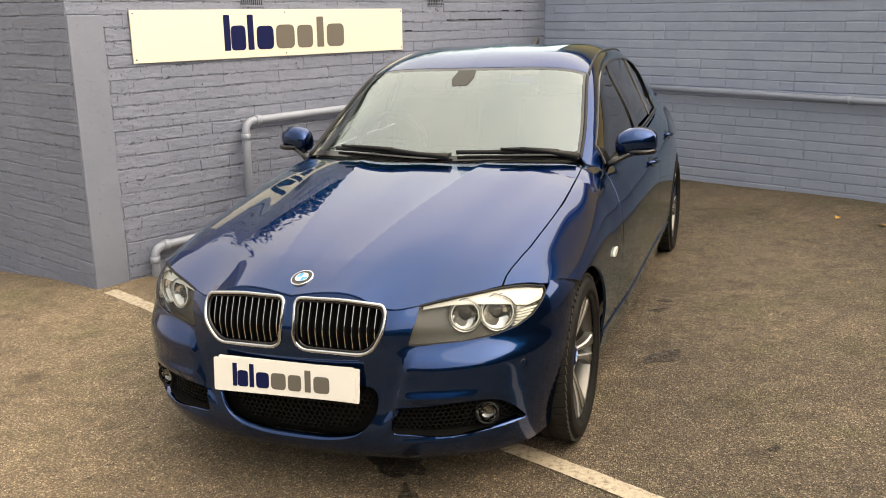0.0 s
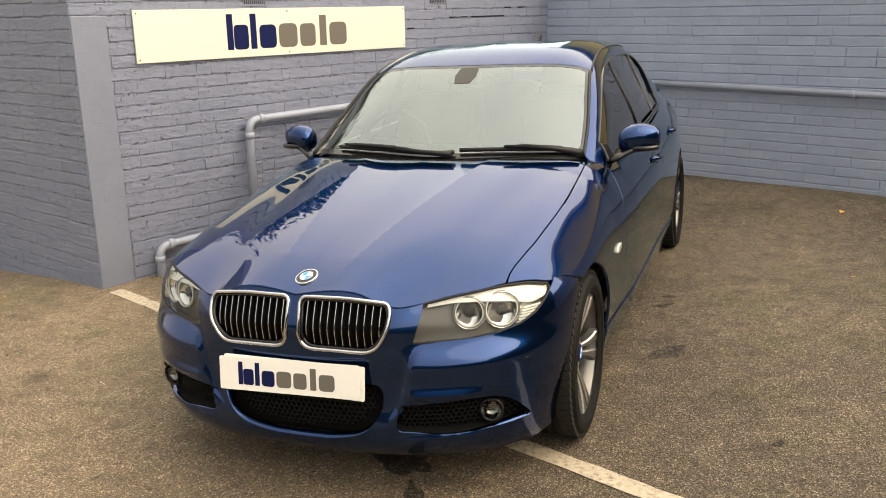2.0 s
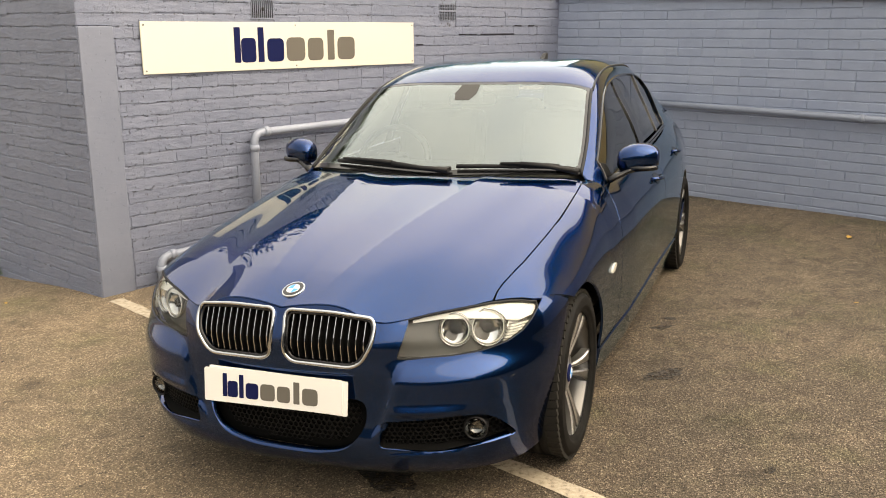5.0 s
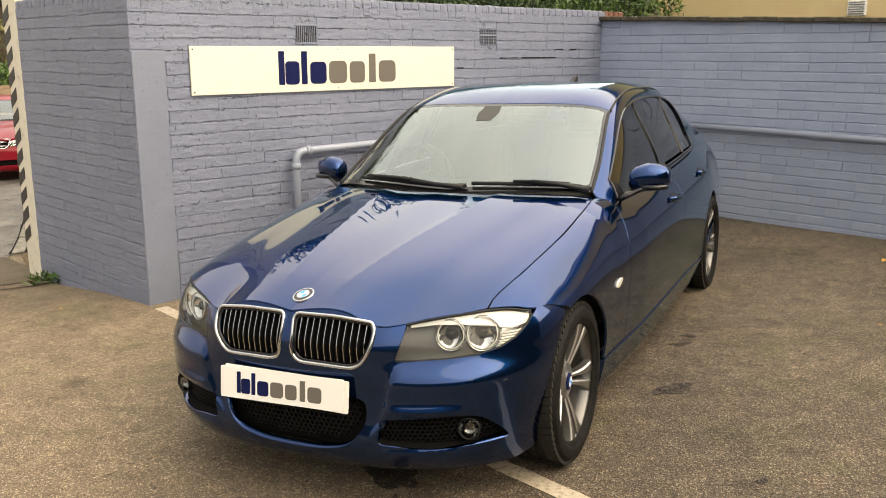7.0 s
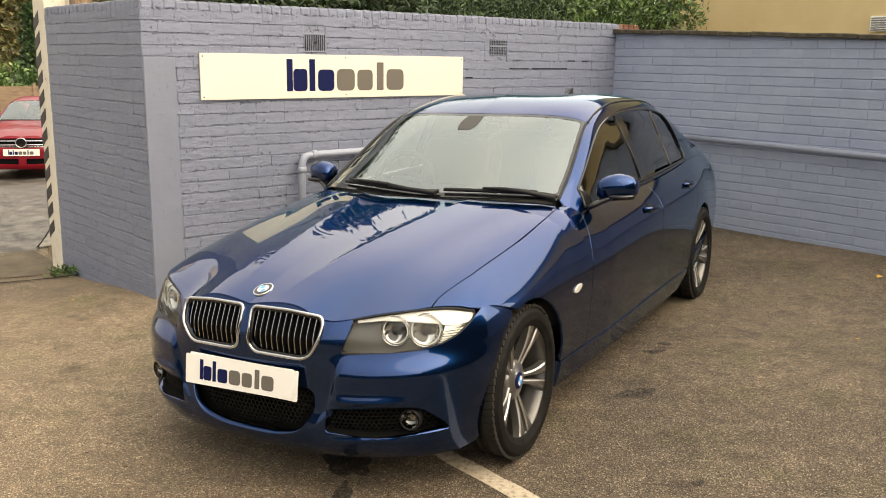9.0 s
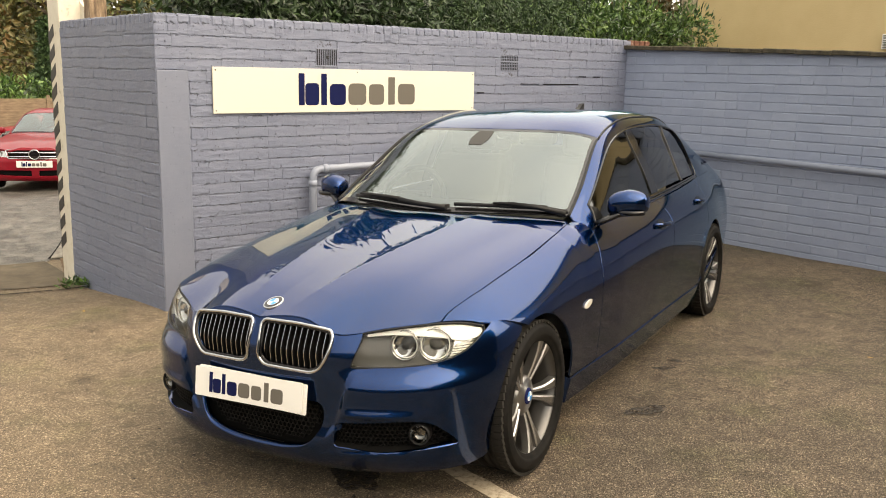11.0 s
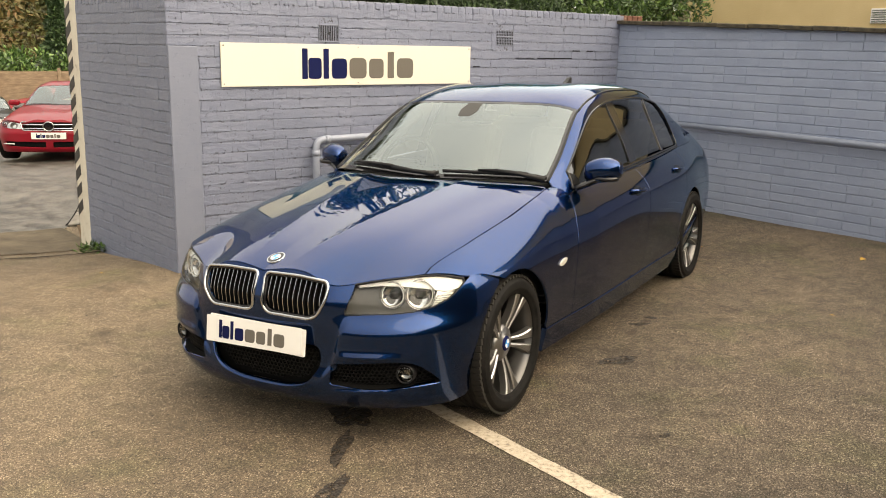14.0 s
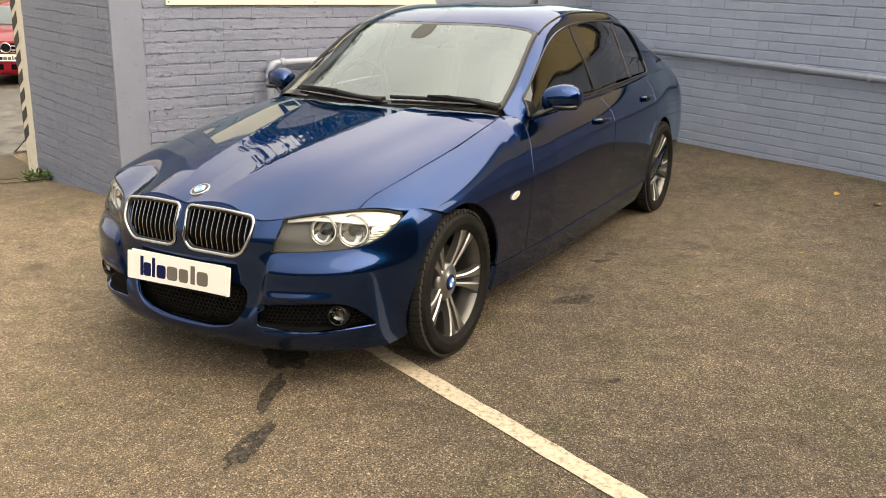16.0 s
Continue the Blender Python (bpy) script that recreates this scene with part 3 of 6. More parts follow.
CABIN = Net([
    [(-0.40, 0, 0.885), (-0.50, 0, 0.945), (-0.75, 0, 1.083), (-1.0, 0, 1.207), (-1.22, 0, 1.303), (-1.36, 0, 1.345), (-1.7, 0, 1.383), (-2.1, 0, 1.375), (-2.5, 0, 1.345), (-2.8, 0, 1.282), (-3.1, 0, 1.176), (-3.3, 0, 1.05)],
    [(-0.40, 0.33, 0.862), (-0.50, 0.33, 0.925), (-0.75, 0.32, 1.068), (-1.0, 0.31, 1.192), (-1.22, 0.30, 1.288), (-1.36, 0.29, 1.334), (-1.7, 0.28, 1.374), (-2.1, 0.28, 1.367), (-2.5, 0.27, 1.338), (-2.8, 0.26, 1.274), (-3.1, 0.25, 1.168), (-3.3, 0.25, 1.042)],
    [(-0.55, 0.670, 0.845), (-0.7, 0.657, 0.925), (-1.0, 0.614, 1.090), (-1.3, 0.564, 1.249), (-1.45, 0.549, 1.291), (-1.7, 0.537, 1.328), (-2.1, 0.526, 1.331), (-2.5, 0.513, 1.306), (-2.8, 0.504, 1.243), (-3.1, 0.505, 1.138), (-3.3, 0.47, 1.03)],
    [(-0.55, 0.697, 0.825), (-0.7, 0.686, 0.900), (-1.0, 0.650, 1.063), (-1.3, 0.600, 1.222), (-1.45, 0.585, 1.264), (-1.7, 0.572, 1.300), (-2.1, 0.561, 1.304), (-2.5, 0.548, 1.283), (-2.8, 0.543, 1.222), (-3.1, 0.550, 1.118), (-3.3, 0.51, 1.015)],
    [(-0.55, 0.714, 0.805), (-0.7, 0.708, 0.876), (-1.0, 0.674, 1.030), (-1.3, 0.626, 1.182), (-1.45, 0.605, 1.226), (-1.7, 0.588, 1.260), (-2.1, 0.577, 1.267), (-2.5, 0.570, 1.245), (-2.8, 0.578, 1.188), (-3.1, 0.594, 1.085), (-3.3, 0.60, 0.99)],
    [(-0.55, 0.732, 0.79), (-0.7, 0.730, 0.855), (-1.0, 0.716, 0.960), (-1.3, 0.692, 1.040), (-1.7, 0.678, 1.078), (-2.1, 0.668, 1.085), (-2.5, 0.655, 1.065), (-2.8, 0.652, 1.03), (-3.1, 0.655, 1.00), (-3.3, 0.65, 0.96)],
    [(-0.55, 0.742, 0.775), (-0.7, 0.744, 0.845), (-1.0, 0.748, 0.875), (-1.3, 0.752, 0.880), (-1.7, 0.752, 0.886), (-2.1, 0.747, 0.894), (-2.5, 0.733, 0.905), (-2.8, 0.718, 0.915), (-3.1, 0.705, 0.92), (-3.3, 0.69, 0.92)],
], (-1.0, -1.5, -2.2))
VC = CABIN.v

nose_front = spline([(0.14, 0.660), (0.18, 0.715), (0.23, 0.742), (0.30, 0.750), (0.38, 0.748), (0.45, 0.745), (0.482, 0.742), (0.500, 0.733), (0.530, 0.706), (0.552, 0.692), (0.58, 0.684), (0.63, 0.668), (0.70, 0.640)])
nose_swell = spline([(0.14, 0.0), (0.44, 0.0), (0.50, 0.012), (0.56, 0.046), (0.62, 0.056), (0.66, 0.052), (0.70, 0.050)])
nose_width = spline([(0.14, 0.790), (0.22, 0.803), (0.32, 0.826), (0.44, 0.843), (0.54, 0.839), (0.60, 0.830), (0.63, 0.822), (0.65, 0.813), (0.67, 0.800), (0.70, 0.776)])
NOSE_N, NOSE_X = 2.6, 0.10


class Nose:
    """The front end over (a, z): a runs round the plan from the middle to the wheel arch."""

    def __call__(self, az):
        az = np.asarray(az, float).reshape(-1, 2)
        th, z = np.clip(az[:, 0] / 0.72, 0, math.pi / 2 - 0.02), az[:, 1]
        w, xf = nose_width(z)[:, 0], nose_front(z)[:, 0]
        s, c = np.sin(th), np.cos(th)
        y = w * np.sign(s) * np.abs(s) ** (2 / NOSE_N)
        x = NOSE_X + (xf - NOSE_X) * np.abs(c) ** (2 / NOSE_N)
        x = x + nose_swell(z)[:, 0] * 0.5 * (1 - np.tanh((np.abs(y) - 0.40) / 0.075))
        return np.c_[x, y, z]

    def a_of(self, y, z):
        w = float(nose_width(z)[0])
        return 0.72 * math.asin(min(1.0, max(0.0, y / w)) ** (NOSE_N / 2))


NOSE = Nose()


class Bumper(Nose):
    """The front end with the bumper's pressed relief."""

    def __call__(self, az):
        p = NOSE(az)
        y, z = np.abs(p[:, 1]), p[:, 2]
        n = np.c_[np.clip(1.0 - 0.9 * np.clip((y - 0.45) / 0.4, 0, 1) ** 2, 0.1, 1), np.sign(p[:, 1]) * np.clip((y - 0.35) / 0.45, 0, 1), np.zeros(len(p))]
        n /= np.linalg.norm(n, axis=1)[:, None]

        def step(q):
            q = np.clip(q, 0, 1)
            return q * q * (3 - 2 * q)
        edge = np.interp(z, [0.16, 0.20, 0.235, 0.27, 0.34, 0.42, 0.50, 0.52], [0.05, 0.16, 0.235, 0.300, 0.352, 0.378, 0.40, 0.41])
        mid = -0.016 * (1 - step((y - edge) / 0.038 + 0.5)) * step((z - 0.262) / 0.09) * step((0.540 - z) / 0.06)
        out = step((0.735 - y) / 0.20)
        blade = 0.009 * np.exp(-np.where(z > 0.383, (z - 0.383) / 0.022, (z - 0.383) / 0.009) ** 2) * step((y - 0.37) / 0.05) * out
        lip = 0.008 * np.exp(-np.where(z > 0.246, (z - 0.246) / 0.009, (z - 0.246) / 0.040) ** 2) * step((y - 0.30) / 0.11) * out
        return p + n * (mid + blade + lip)[:, None]


BUMPER = Bumper()


def nz(pts):
    """Front-end outline in (y, z) to the nose's own coordinates."""
    return [(NOSE.a_of(y, z), z) for y, z in pts]


def seam_point(y):
    """Where the bonnet's sheet meets the front end at y."""
    z = 0.68
    for _ in range(60):
        x = float(NOSE([(NOSE.a_of(y, z), z)])[0][0])
        vv = BODY.find(x, y, 1, 0, VB[6])
        z = 0.6 * z + 0.4 * float(BODY([(x, vv)])[0][2])
        z = min(max(z, 0.5), 0.72)
    return x, vv, z


SEAM = [(y, *seam_point(y)) for y in np.linspace(0.0, 0.772, 40)]


def seam_z(y):
    return float(np.interp(y, [s[0] for s in SEAM], [s[3] for s in SEAM]))


# ---- panels cut from those surfaces ----
def dense(poly, step):
    out = []
    for i in range(len(poly)):
        a, b = np.array(poly[i], float), np.array(poly[(i + 1) % len(poly)], float)
        k = max(1, int(np.ceil(np.linalg.norm(b - a) / step)))
        out += [tuple(a + (b - a) * j / k) for j in range(k)]
    clean = [out[0]]
    for p in out[1:]:
        if np.hypot(p[0] - clean[-1][0], p[1] - clean[-1][1]) > step * 0.15:
            clean.append(p)
    return clean


def inside(pts, poly):
    pts = np.asarray(pts, float)
    res = np.zeros(len(pts), bool)
    px, py = pts[:, 0], pts[:, 1]
    for i in range(len(poly)):
        (x1, y1), (x2, y2) = poly[i], poly[i - 1]
        if y1 == y2:
            continue
        hit = ((y1 > py) != (y2 > py)) & (px < (x2 - x1) * (py - y1) / (y2 - y1) + x1)
        res ^= hit
    return res


def cut(surface, outer, holes=(), step=0.02, offset=0.0, flange=0.012, mirror=False, side=1, pattern=None):
    """A sheet of a surface inside an outline, less its holes, with its edges turned in. mirror: both halves in one."""
    loops = [dense(outer, step)] + [dense(h, step * 0.7) for h in holes]
    pts, edges = [], []
    for lp in loops:
        k = len(pts)
        pts += lp
        edges += [(k + i, k + (i + 1) % len(lp)) for i in range(len(lp))]
    rim = np.array(pts)
    lo, hi = rim.min(axis=0), rim.max(axis=0)
    gx, gy = np.meshgrid(np.arange(lo[0], hi[0], step), np.arange(lo[1], hi[1], step))
    gx = gx + (np.arange(gx.shape[0])[:, None] % 2) * step * 0.5
    grid = np.c_[gx.ravel(), gy.ravel()]
    keep = inside(grid, loops[0])
    for lp in loops[1:]:
        keep &= ~inside(grid, lp)
    grid = grid[keep]
    near = np.array([np.min((rim[:, 0] - g[0]) ** 2 + (rim[:, 1] - g[1]) ** 2) for g in grid]) if len(grid) else np.zeros(0)
    grid = grid[near > (step * 0.5) ** 2]
    pts += [tuple(g) for g in grid]
    co, _, tri, _, _, _ = delaunay_2d_cdt([Vector(p) for p in pts], edges, [], 0, 1e-7)
    uv = np.array([(c.x, c.y) for c in co])
    cen = np.array([uv[list(f)].mean(axis=0) for f in tri])
    ok = inside(cen, loops[0])
    for lp in loops[1:]:
        ok &= ~inside(cen, lp)
    tri = [list(f) for f, o in zip(tri, ok) if o]
    p = surface(uv)
    e = 0.0015
    n = np.cross(surface(uv + [e, 0]) - surface(uv - [e, 0]), surface(uv + [0, e]) - surface(uv - [0, e]))
    n /= np.maximum(np.linalg.norm(n, axis=1), 1e-12)[:, None]
    ref = p - np.array([-1.4, 0.0, 0.45])
    ref[:, 0] *= 0.35
    if np.sum(np.einsum("ij,ij->i", n, ref)) < 0:
        n = -n
    p = p + n * offset
    if pattern:
        p = pattern(p, n)
    tri = [f if np.dot(np.cross(p[f[1]] - p[f[0]], p[f[2]] - p[f[0]]), n[f[0]]) > 0 else f[::-1] for f in tri]
    verts, norms, faces = list(p), list(n), list(tri)
    if flange:
        used = {}
        for f in tri:
            for a, b in ((f[0], f[1]), (f[1], f[2]), (f[2], f[0])):
                used[(a, b)] = used.get((a, b), 0) + 1
        for a, b in list(used):
            if (b, a) in used or (mirror and abs(p[a][1]) < 1e-4 and abs(p[b][1]) < 1e-4):
                continue
            k = len(verts)
            out = np.cross(p[b] - p[a], n[a])
            out /= max(np.linalg.norm(out), 1e-12)
            verts += [p[a], p[b], p[b] - n[b] * flange, p[a] - n[a] * flange]
            norms += [(n[a] + out) / 1.414, (n[b] + out) / 1.414, out, out]
            faces.append((k, k + 3, k + 2, k + 1))
    verts, norms = np.array(verts), np.array(norms)
    flip = np.array([1, -1, 1])
    if mirror:
        k = len(verts)
        faces = faces + [tuple(i + k for i in f[::-1]) for f in faces]
        verts, norms = np.vstack([verts, verts * flip]), np.vstack([norms, norms * flip])
    elif side < 0:
        faces, verts, norms = [f[::-1] for f in faces], verts * flip, norms * flip
    return verts, faces, norms


def panel(name, surface, outer, material, parent, holes=(), label="", **how):
    v, f, n = cut(surface, outer, holes, **how)
    return solid(name, mesh_from(name, v, f, n), material, parent, label)


def on_body(x, y=None, z=None):
    """(x, v) of a point on the flank by height, or on the top by distance from the middle."""
    return (x, BODY.find(x, y, 1, 0, VB[5])) if z is None else (x, BODY.find(x, z, 2, VB[3], VB[9]))


def arch(cx, r, start, end, n=22, cz=0.305):
    return [(cx + r * math.cos(radians(a)), cz + r * math.sin(radians(a))) for a in np.linspace(start, end, n)]


def arch_line(cx, r, start, end):
    return [on_body(x, z=max(z, 0.18)) for x, z in arch(cx, r, start, end)]


ARCH_F, ARCH_R = 0.334, 0.344
GAP = 0.0025


# ---- the saloon's panels ----
SHUT_Y0 = 0.655    # where the bonnet's side seam meets the lamp


def shut_line(out=0.0):
    """The seam between bonnet and wing, front to back, in (x, v)."""
    x0 = float(np.interp(SHUT_Y0, [s[0] for s in SEAM], [s[1] for s in SEAM]))
    pts = []
    for q in np.linspace(0, 1, 24):
        x = x0 + (-0.70 - x0) * q
        y = float(BODY.at_line(3, np.array([x]))[0][0])
        blend = max(0.0, 1 - q / 0.25) ** 1.7
        y = y * (1 - blend) + SHUT_Y0 * blend
        pts.append(on_body(x, y=y + out))
    return pts


def screen_base(y):
    return -0.485 - 0.205 * (abs(y) / 0.66) ** 2.2


def seam_at(y):
    """The bonnet's front seam at y, in (x, v)."""
    return tuple(float(np.interp(y, [s[0] for s in SEAM], [s[k] for s in SEAM])) for k in (1, 2))


# bonnet
front_edge = [(x - GAP, vv) for y, x, vv, z in SEAM if y < SHUT_Y0 - 0.010]
front_edge.append((seam_at(SHUT_Y0 - 0.003)[0] - GAP, seam_at(SHUT_Y0 - 0.003)[1]))
back_edge = [(screen_base(y) + 0.012, BODY.find(screen_base(y) + 0.012, y, 1, 0, VB[4])) for y in np.linspace(0.655, 0.0, 20)]
bonnet = panel("bonnet", BODY, front_edge + shut_line(-GAP)[1:-1] + back_edge, paint, car, mirror=True, step=0.011)

# front bumper with its openings
seam_low = [(y, seam_z(y) - 0.004) for y in np.linspace(0, 0.425, 18)]
LAMP = [(0.425, seam_z(0.425) - 0.004)] + [(y, seam_z(y) - 0.005) for y in np.linspace(0.45, 0.765, 22)]
LAMP_LOW = [(0.774, 0.652), (0.767, 0.628), (0.748, 0.600), (0.712, 0.577), (0.650, 0.561), (0.560, 0.553), (0.470, 0.550), (0.404, 0.551), (0.402, 0.564)]
lamp_outline = nz(LAMP + LAMP_LOW)
KIDNEY = rounded([(0.020, 0.688), (0.026, 0.531), (0.285, 0.526), (0.330, 0.600), (0.334, 0.650), (0.322, 0.676), (0.190, 0.690)], [0.026, 0.048, 0.062, 0.045, 0.02, 0.016, 0.05])
FOGHOLE = rounded([(0.355, 0.356), (0.345, 0.266), (0.52, 0.254), (0.735, 0.262), (0.727, 0.290), (0.698, 0.338), (0.660, 0.366), (0.58, 0.372)], [0.02, 0.02, 0.03, 0.012, 0.02, 0.03, 0.03, 0.03])


def nose_a_at_x(x, z):
    q = np.linspace(0.3, 0.72 * (math.pi / 2 - 0.021), 300)
    return float(q[np.argmin(abs(NOSE(np.c_[q, np.full(300, z)])[:, 0] - x))])


arch_edge = [(nose_a_at_x(math.sqrt(max(0.0, ARCH_F ** 2 - (z - 0.305) ** 2)), z), z) for z in np.linspace(0.628, 0.19, 22)]
bump_outer = [(0.0, 0.158)] + nz([(y, 0.158) for y in np.linspace(0.05, 0.735, 17)]) + [(nose_a_at_x(0.33, 0.17), 0.172)] + arch_edge[::-1]
bump_outer += [(nose_a_at_x(0.165, 0.645), 0.645), (nose_a_at_x(0.235, 0.664), 0.664), (nose_a_at_x(0.295, 0.676), 0.676)] + nz([(0.7765, seam_z(0.770) - 0.005), (0.7765, 0.662)])
bump_outer += nz(LAMP_LOW) + nz([(0.425, seam_z(0.425) - 0.004)]) + nz(seam_low[::-1])
mid_notch = rounded([(0.0, 0.42), (0.305, 0.42), (0.302, 0.330), (0.235, 0.250), (0.12, 0.226), (0.0, 0.224)], [0, 0.045, 0.045, 0.045, 0.045, 0])
outer = nz([(0.0, 0.224)]) + [(0.0, 0.158)] + bump_outer[1:] + [(0.0, 0.42)] + nz(mid_notch[6:-6])


bumper = panel("front_bumper", BUMPER, outer, paint, car, holes=[nz(KIDNEY), nz(FOGHOLE)], mirror=True, step=0.013, flange=0.03)

# dark skin behind the openings and seams
panel("bumper_backing", NOSE, [(0.0, 0.17)] + nz([(y, 0.17) for y in np.linspace(0.1, 0.70, 8)]) + [(nose_a_at_x(0.36, 0.2), 0.2), (nose_a_at_x(0.36, 0.5), 0.5), (nose_a_at_x(0.42, 0.53), 0.53)] + nz([(0.39, 0.53), (0.37, 0.66), (0.0, 0.66)]),
      under, car, mirror=True, step=0.05, offset=-0.055, flange=0)
panel("bonnet_backing", BODY, [(s[1] - 0.03, s[2]) for s in SEAM if s[0] < 0.70] + [on_body(0.1, y=0.71), on_body(-0.2, y=0.72), on_body(-0.66, y=0.69), on_body(-0.5, y=0.0)], under, car, mirror=True, step=0.04, offset=-0.02, flange=0)


def wing_panels(sd):
    # wing
    door_front = [(-0.745, 0.858), (-0.700, 0.80), (-0.665, 0.74), (-0.640, 0.62), (-0.632, 0.45), (-0.632, 0.285)]
    tip = [(seam_at(SHUT_Y0 + 0.003)[0] - GAP, seam_at(SHUT_Y0 + 0.003)[1])] + [(s[1] - GAP, s[2]) for s in SEAM if s[0] > SHUT_Y0 + 0.010]
    line = [(x, vv) for x, vv in shut_line(GAP)]
    wing = line[:0:-1] + tip + [on_body(0.235, z=0.668)] + arch_line(0, ARCH_F, 72, 182) + [on_body(-0.36, z=0.26)]
    wing += [on_body(x + GAP, z=z) for x, z in door_front[::-1]] + [on_body(-0.74, y=0.715)]
    w = panel("front_wing", BODY, wing, paint, car, step=0.02, side=sd)
    # doors
    b_line = [(-1.735, 0.882), (-1.722, 0.80), (-1.700, 0.60), (-1.690, 0.285)]
    top = [on_body(x, z=float(CABIN.at_line(6, np.array([x]))[0][1]) - 0.002) for x in np.linspace(-0.80, -1.73, 14)]
    fd = [on_body(x - GAP, z=z) for x, z in door_front] + [on_body(x + GAP, z=z) for x, z in b_line[::-1]] + top[::-1]
    front_door = panel("front_door", BODY, fd, paint, car, step=0.022, side=sd)
    rear_edge = [(-2.665, 0.912), (-2.640, 0.86), (-2.56, 0.75)] + [(x, z) for x, z in arch(-2.76, 0.40, 58, 12, 8)] + [(-2.335, 0.285)]
    top = [on_body(x, z=float(CABIN.at_line(6, np.array([x]))[0][1]) - 0.002) for x in np.linspace(-1.74, -2.655, 14)]
    rd = [on_body(x - GAP, z=z) for x, z in b_line] + [on_body(x + GAP, z=z) for x, z in rear_edge[::-1]] + top[::-1]
    rear_door = panel("rear_door", BODY, rd, paint, car, step=0.022, side=sd)
    # sill
    sill = [on_body(x, z=0.280) for x in np.linspace(-0.338, -2.40, 24)] + [on_body(-2.405, z=0.18)] + [on_body(x, z=0.172) for x in np.linspace(-2.3, -0.325, 24)]
    panel("sill_skirt", BODY, sill, paint, car, step=0.03, side=sd, offset=0.006, flange=0.05)
    # quarter and tail
    q = [on_body(x - GAP, z=z) for x, z in rear_edge] + arch_line(-2.76, ARCH_R, 165, -20)[1:] + [on_body(-3.2, z=0.215), on_body(-3.5, z=0.235), on_body(-3.77, z=0.26)]
    q += [(-3.775, VB[k]) for k in (8, 7, 6, 5, 4, 3, 2, 1, 0)] + [(-3.28, 0.0), (-3.25, VB[2]), on_body(-3.2, y=0.615), on_body(-2.95, z=0.917), on_body(-2.75, z=0.913)]
    panel("rear_quarter", BODY, q, paint, car, step=0.03, side=sd)
    # dark box behind the seams
    back = [on_body(x, z=0.80) for x in np.linspace(-0.5, -2.6, 12)] + [on_body(-2.38, z=0.5), on_body(-2.38, z=0.19)] + [on_body(x, z=0.19) for x in np.linspace(-2.2, -0.45, 12)] + [on_body(-0.42, z=0.5)]
    panel("seam_backing", BODY, back, under, car, step=0.08, offset=-0.014, flange=0, side=sd)
    return w, front_door, rear_door


# ---- cabin ----
def on_cabin(x, t):
    """t 0 at the roof's middle, 2 at the screen's edge, 3 the rail, 4 the window's top, 6 the belt."""
    k = min(5, int(t))
    return (x, VC[k] + (VC[k + 1] - VC[k]) * (t - k))


def cab_y(x, y):
    return (x, CABIN.find(x, y, 1, 0, VC[3]))


def header(y):
    return -1.185 - 0.115 * (abs(y) / 0.57) ** 2


EDGE = [on_cabin(x, 2.0) for x in np.linspace(-0.705, -1.285, 14)]
screen = [cab_y(screen_base(y), y) for y in np.linspace(0.0, 0.64, 16)] + EDGE + [cab_y(header(y), y) for y in np.linspace(0.56, 0.0, 14)]
wind_in = [cab_y(screen_base(y) - 0.03, y) for y in np.linspace(0.0, 0.615, 16)] + [on_cabin(x, 1.93) for x in np.linspace(-0.74, -1.262, 14)] + [cab_y(header(y) + 0.022, y) for y in np.linspace(0.535, 0.0, 14)]
windscreen = panel("windscreen", CABIN, wind_in, glass, car, mirror=True, step=0.04, offset=-0.003, flange=0)
frit = [wind_in[0]] + [screen[0]] + screen[1:] + [wind_in[-1]] + wind_in[1:-1][::-1]
panel("screen_seal", CABIN, frit, gloss_black, car, mirror=True, step=0.02, offset=-0.002, flange=0.006)

DLO_TOP = [on_cabin(x, 3.8) for x in np.linspace(-0.86, -2.71, 30)]
DLO_REAR = [on_cabin(-2.775, 4.3), on_cabin(-2.825, 4.8), on_cabin(-2.845, 5.25), on_cabin(-2.835, 5.6), on_cabin(-2.80, 5.86)]
DLO_LOW = [on_cabin(x, 5.88) for x in np.linspace(-2.74, -0.83, 26)]
DLO = DLO_TOP + DLO_REAR + DLO_LOW
REARWIN = [cab_y(-2.50 - 0.05 * (y / 0.46) ** 2, y) for y in np.linspace(0.0, 0.44, 8)] + [on_cabin(x, 1.9) for x in np.linspace(-2.58, -3.12, 8)] + [cab_y(-3.17, y) for y in np.linspace(0.40, 0.0, 8)]
shell = [cab_y(header(y) - GAP, y) for y in np.linspace(0.0, 0.555, 14)] + [on_cabin(x, 2.03) for x in np.linspace(-1.28, -0.71, 14)]
shell += [on_cabin(-0.705, 3.0), on_cabin(-0.73, 4.0), on_cabin(-0.765, 6.0)] + [on_cabin(x, 6.0) for x in np.linspace(-0.83, -3.28, 40)]
shell += [(-3.285, VC[k]) for k in (5, 4, 3, 2, 1, 0)] + REARWIN[::-1]
body_shell = panel("roof", CABIN, shell, paint, car, holes=[DLO], mirror=True, step=0.02)
panel("rear_window", CABIN, [(x, vv) for x, vv in REARWIN], dark_glass, car, mirror=True, step=0.06, offset=-0.006, flange=0)


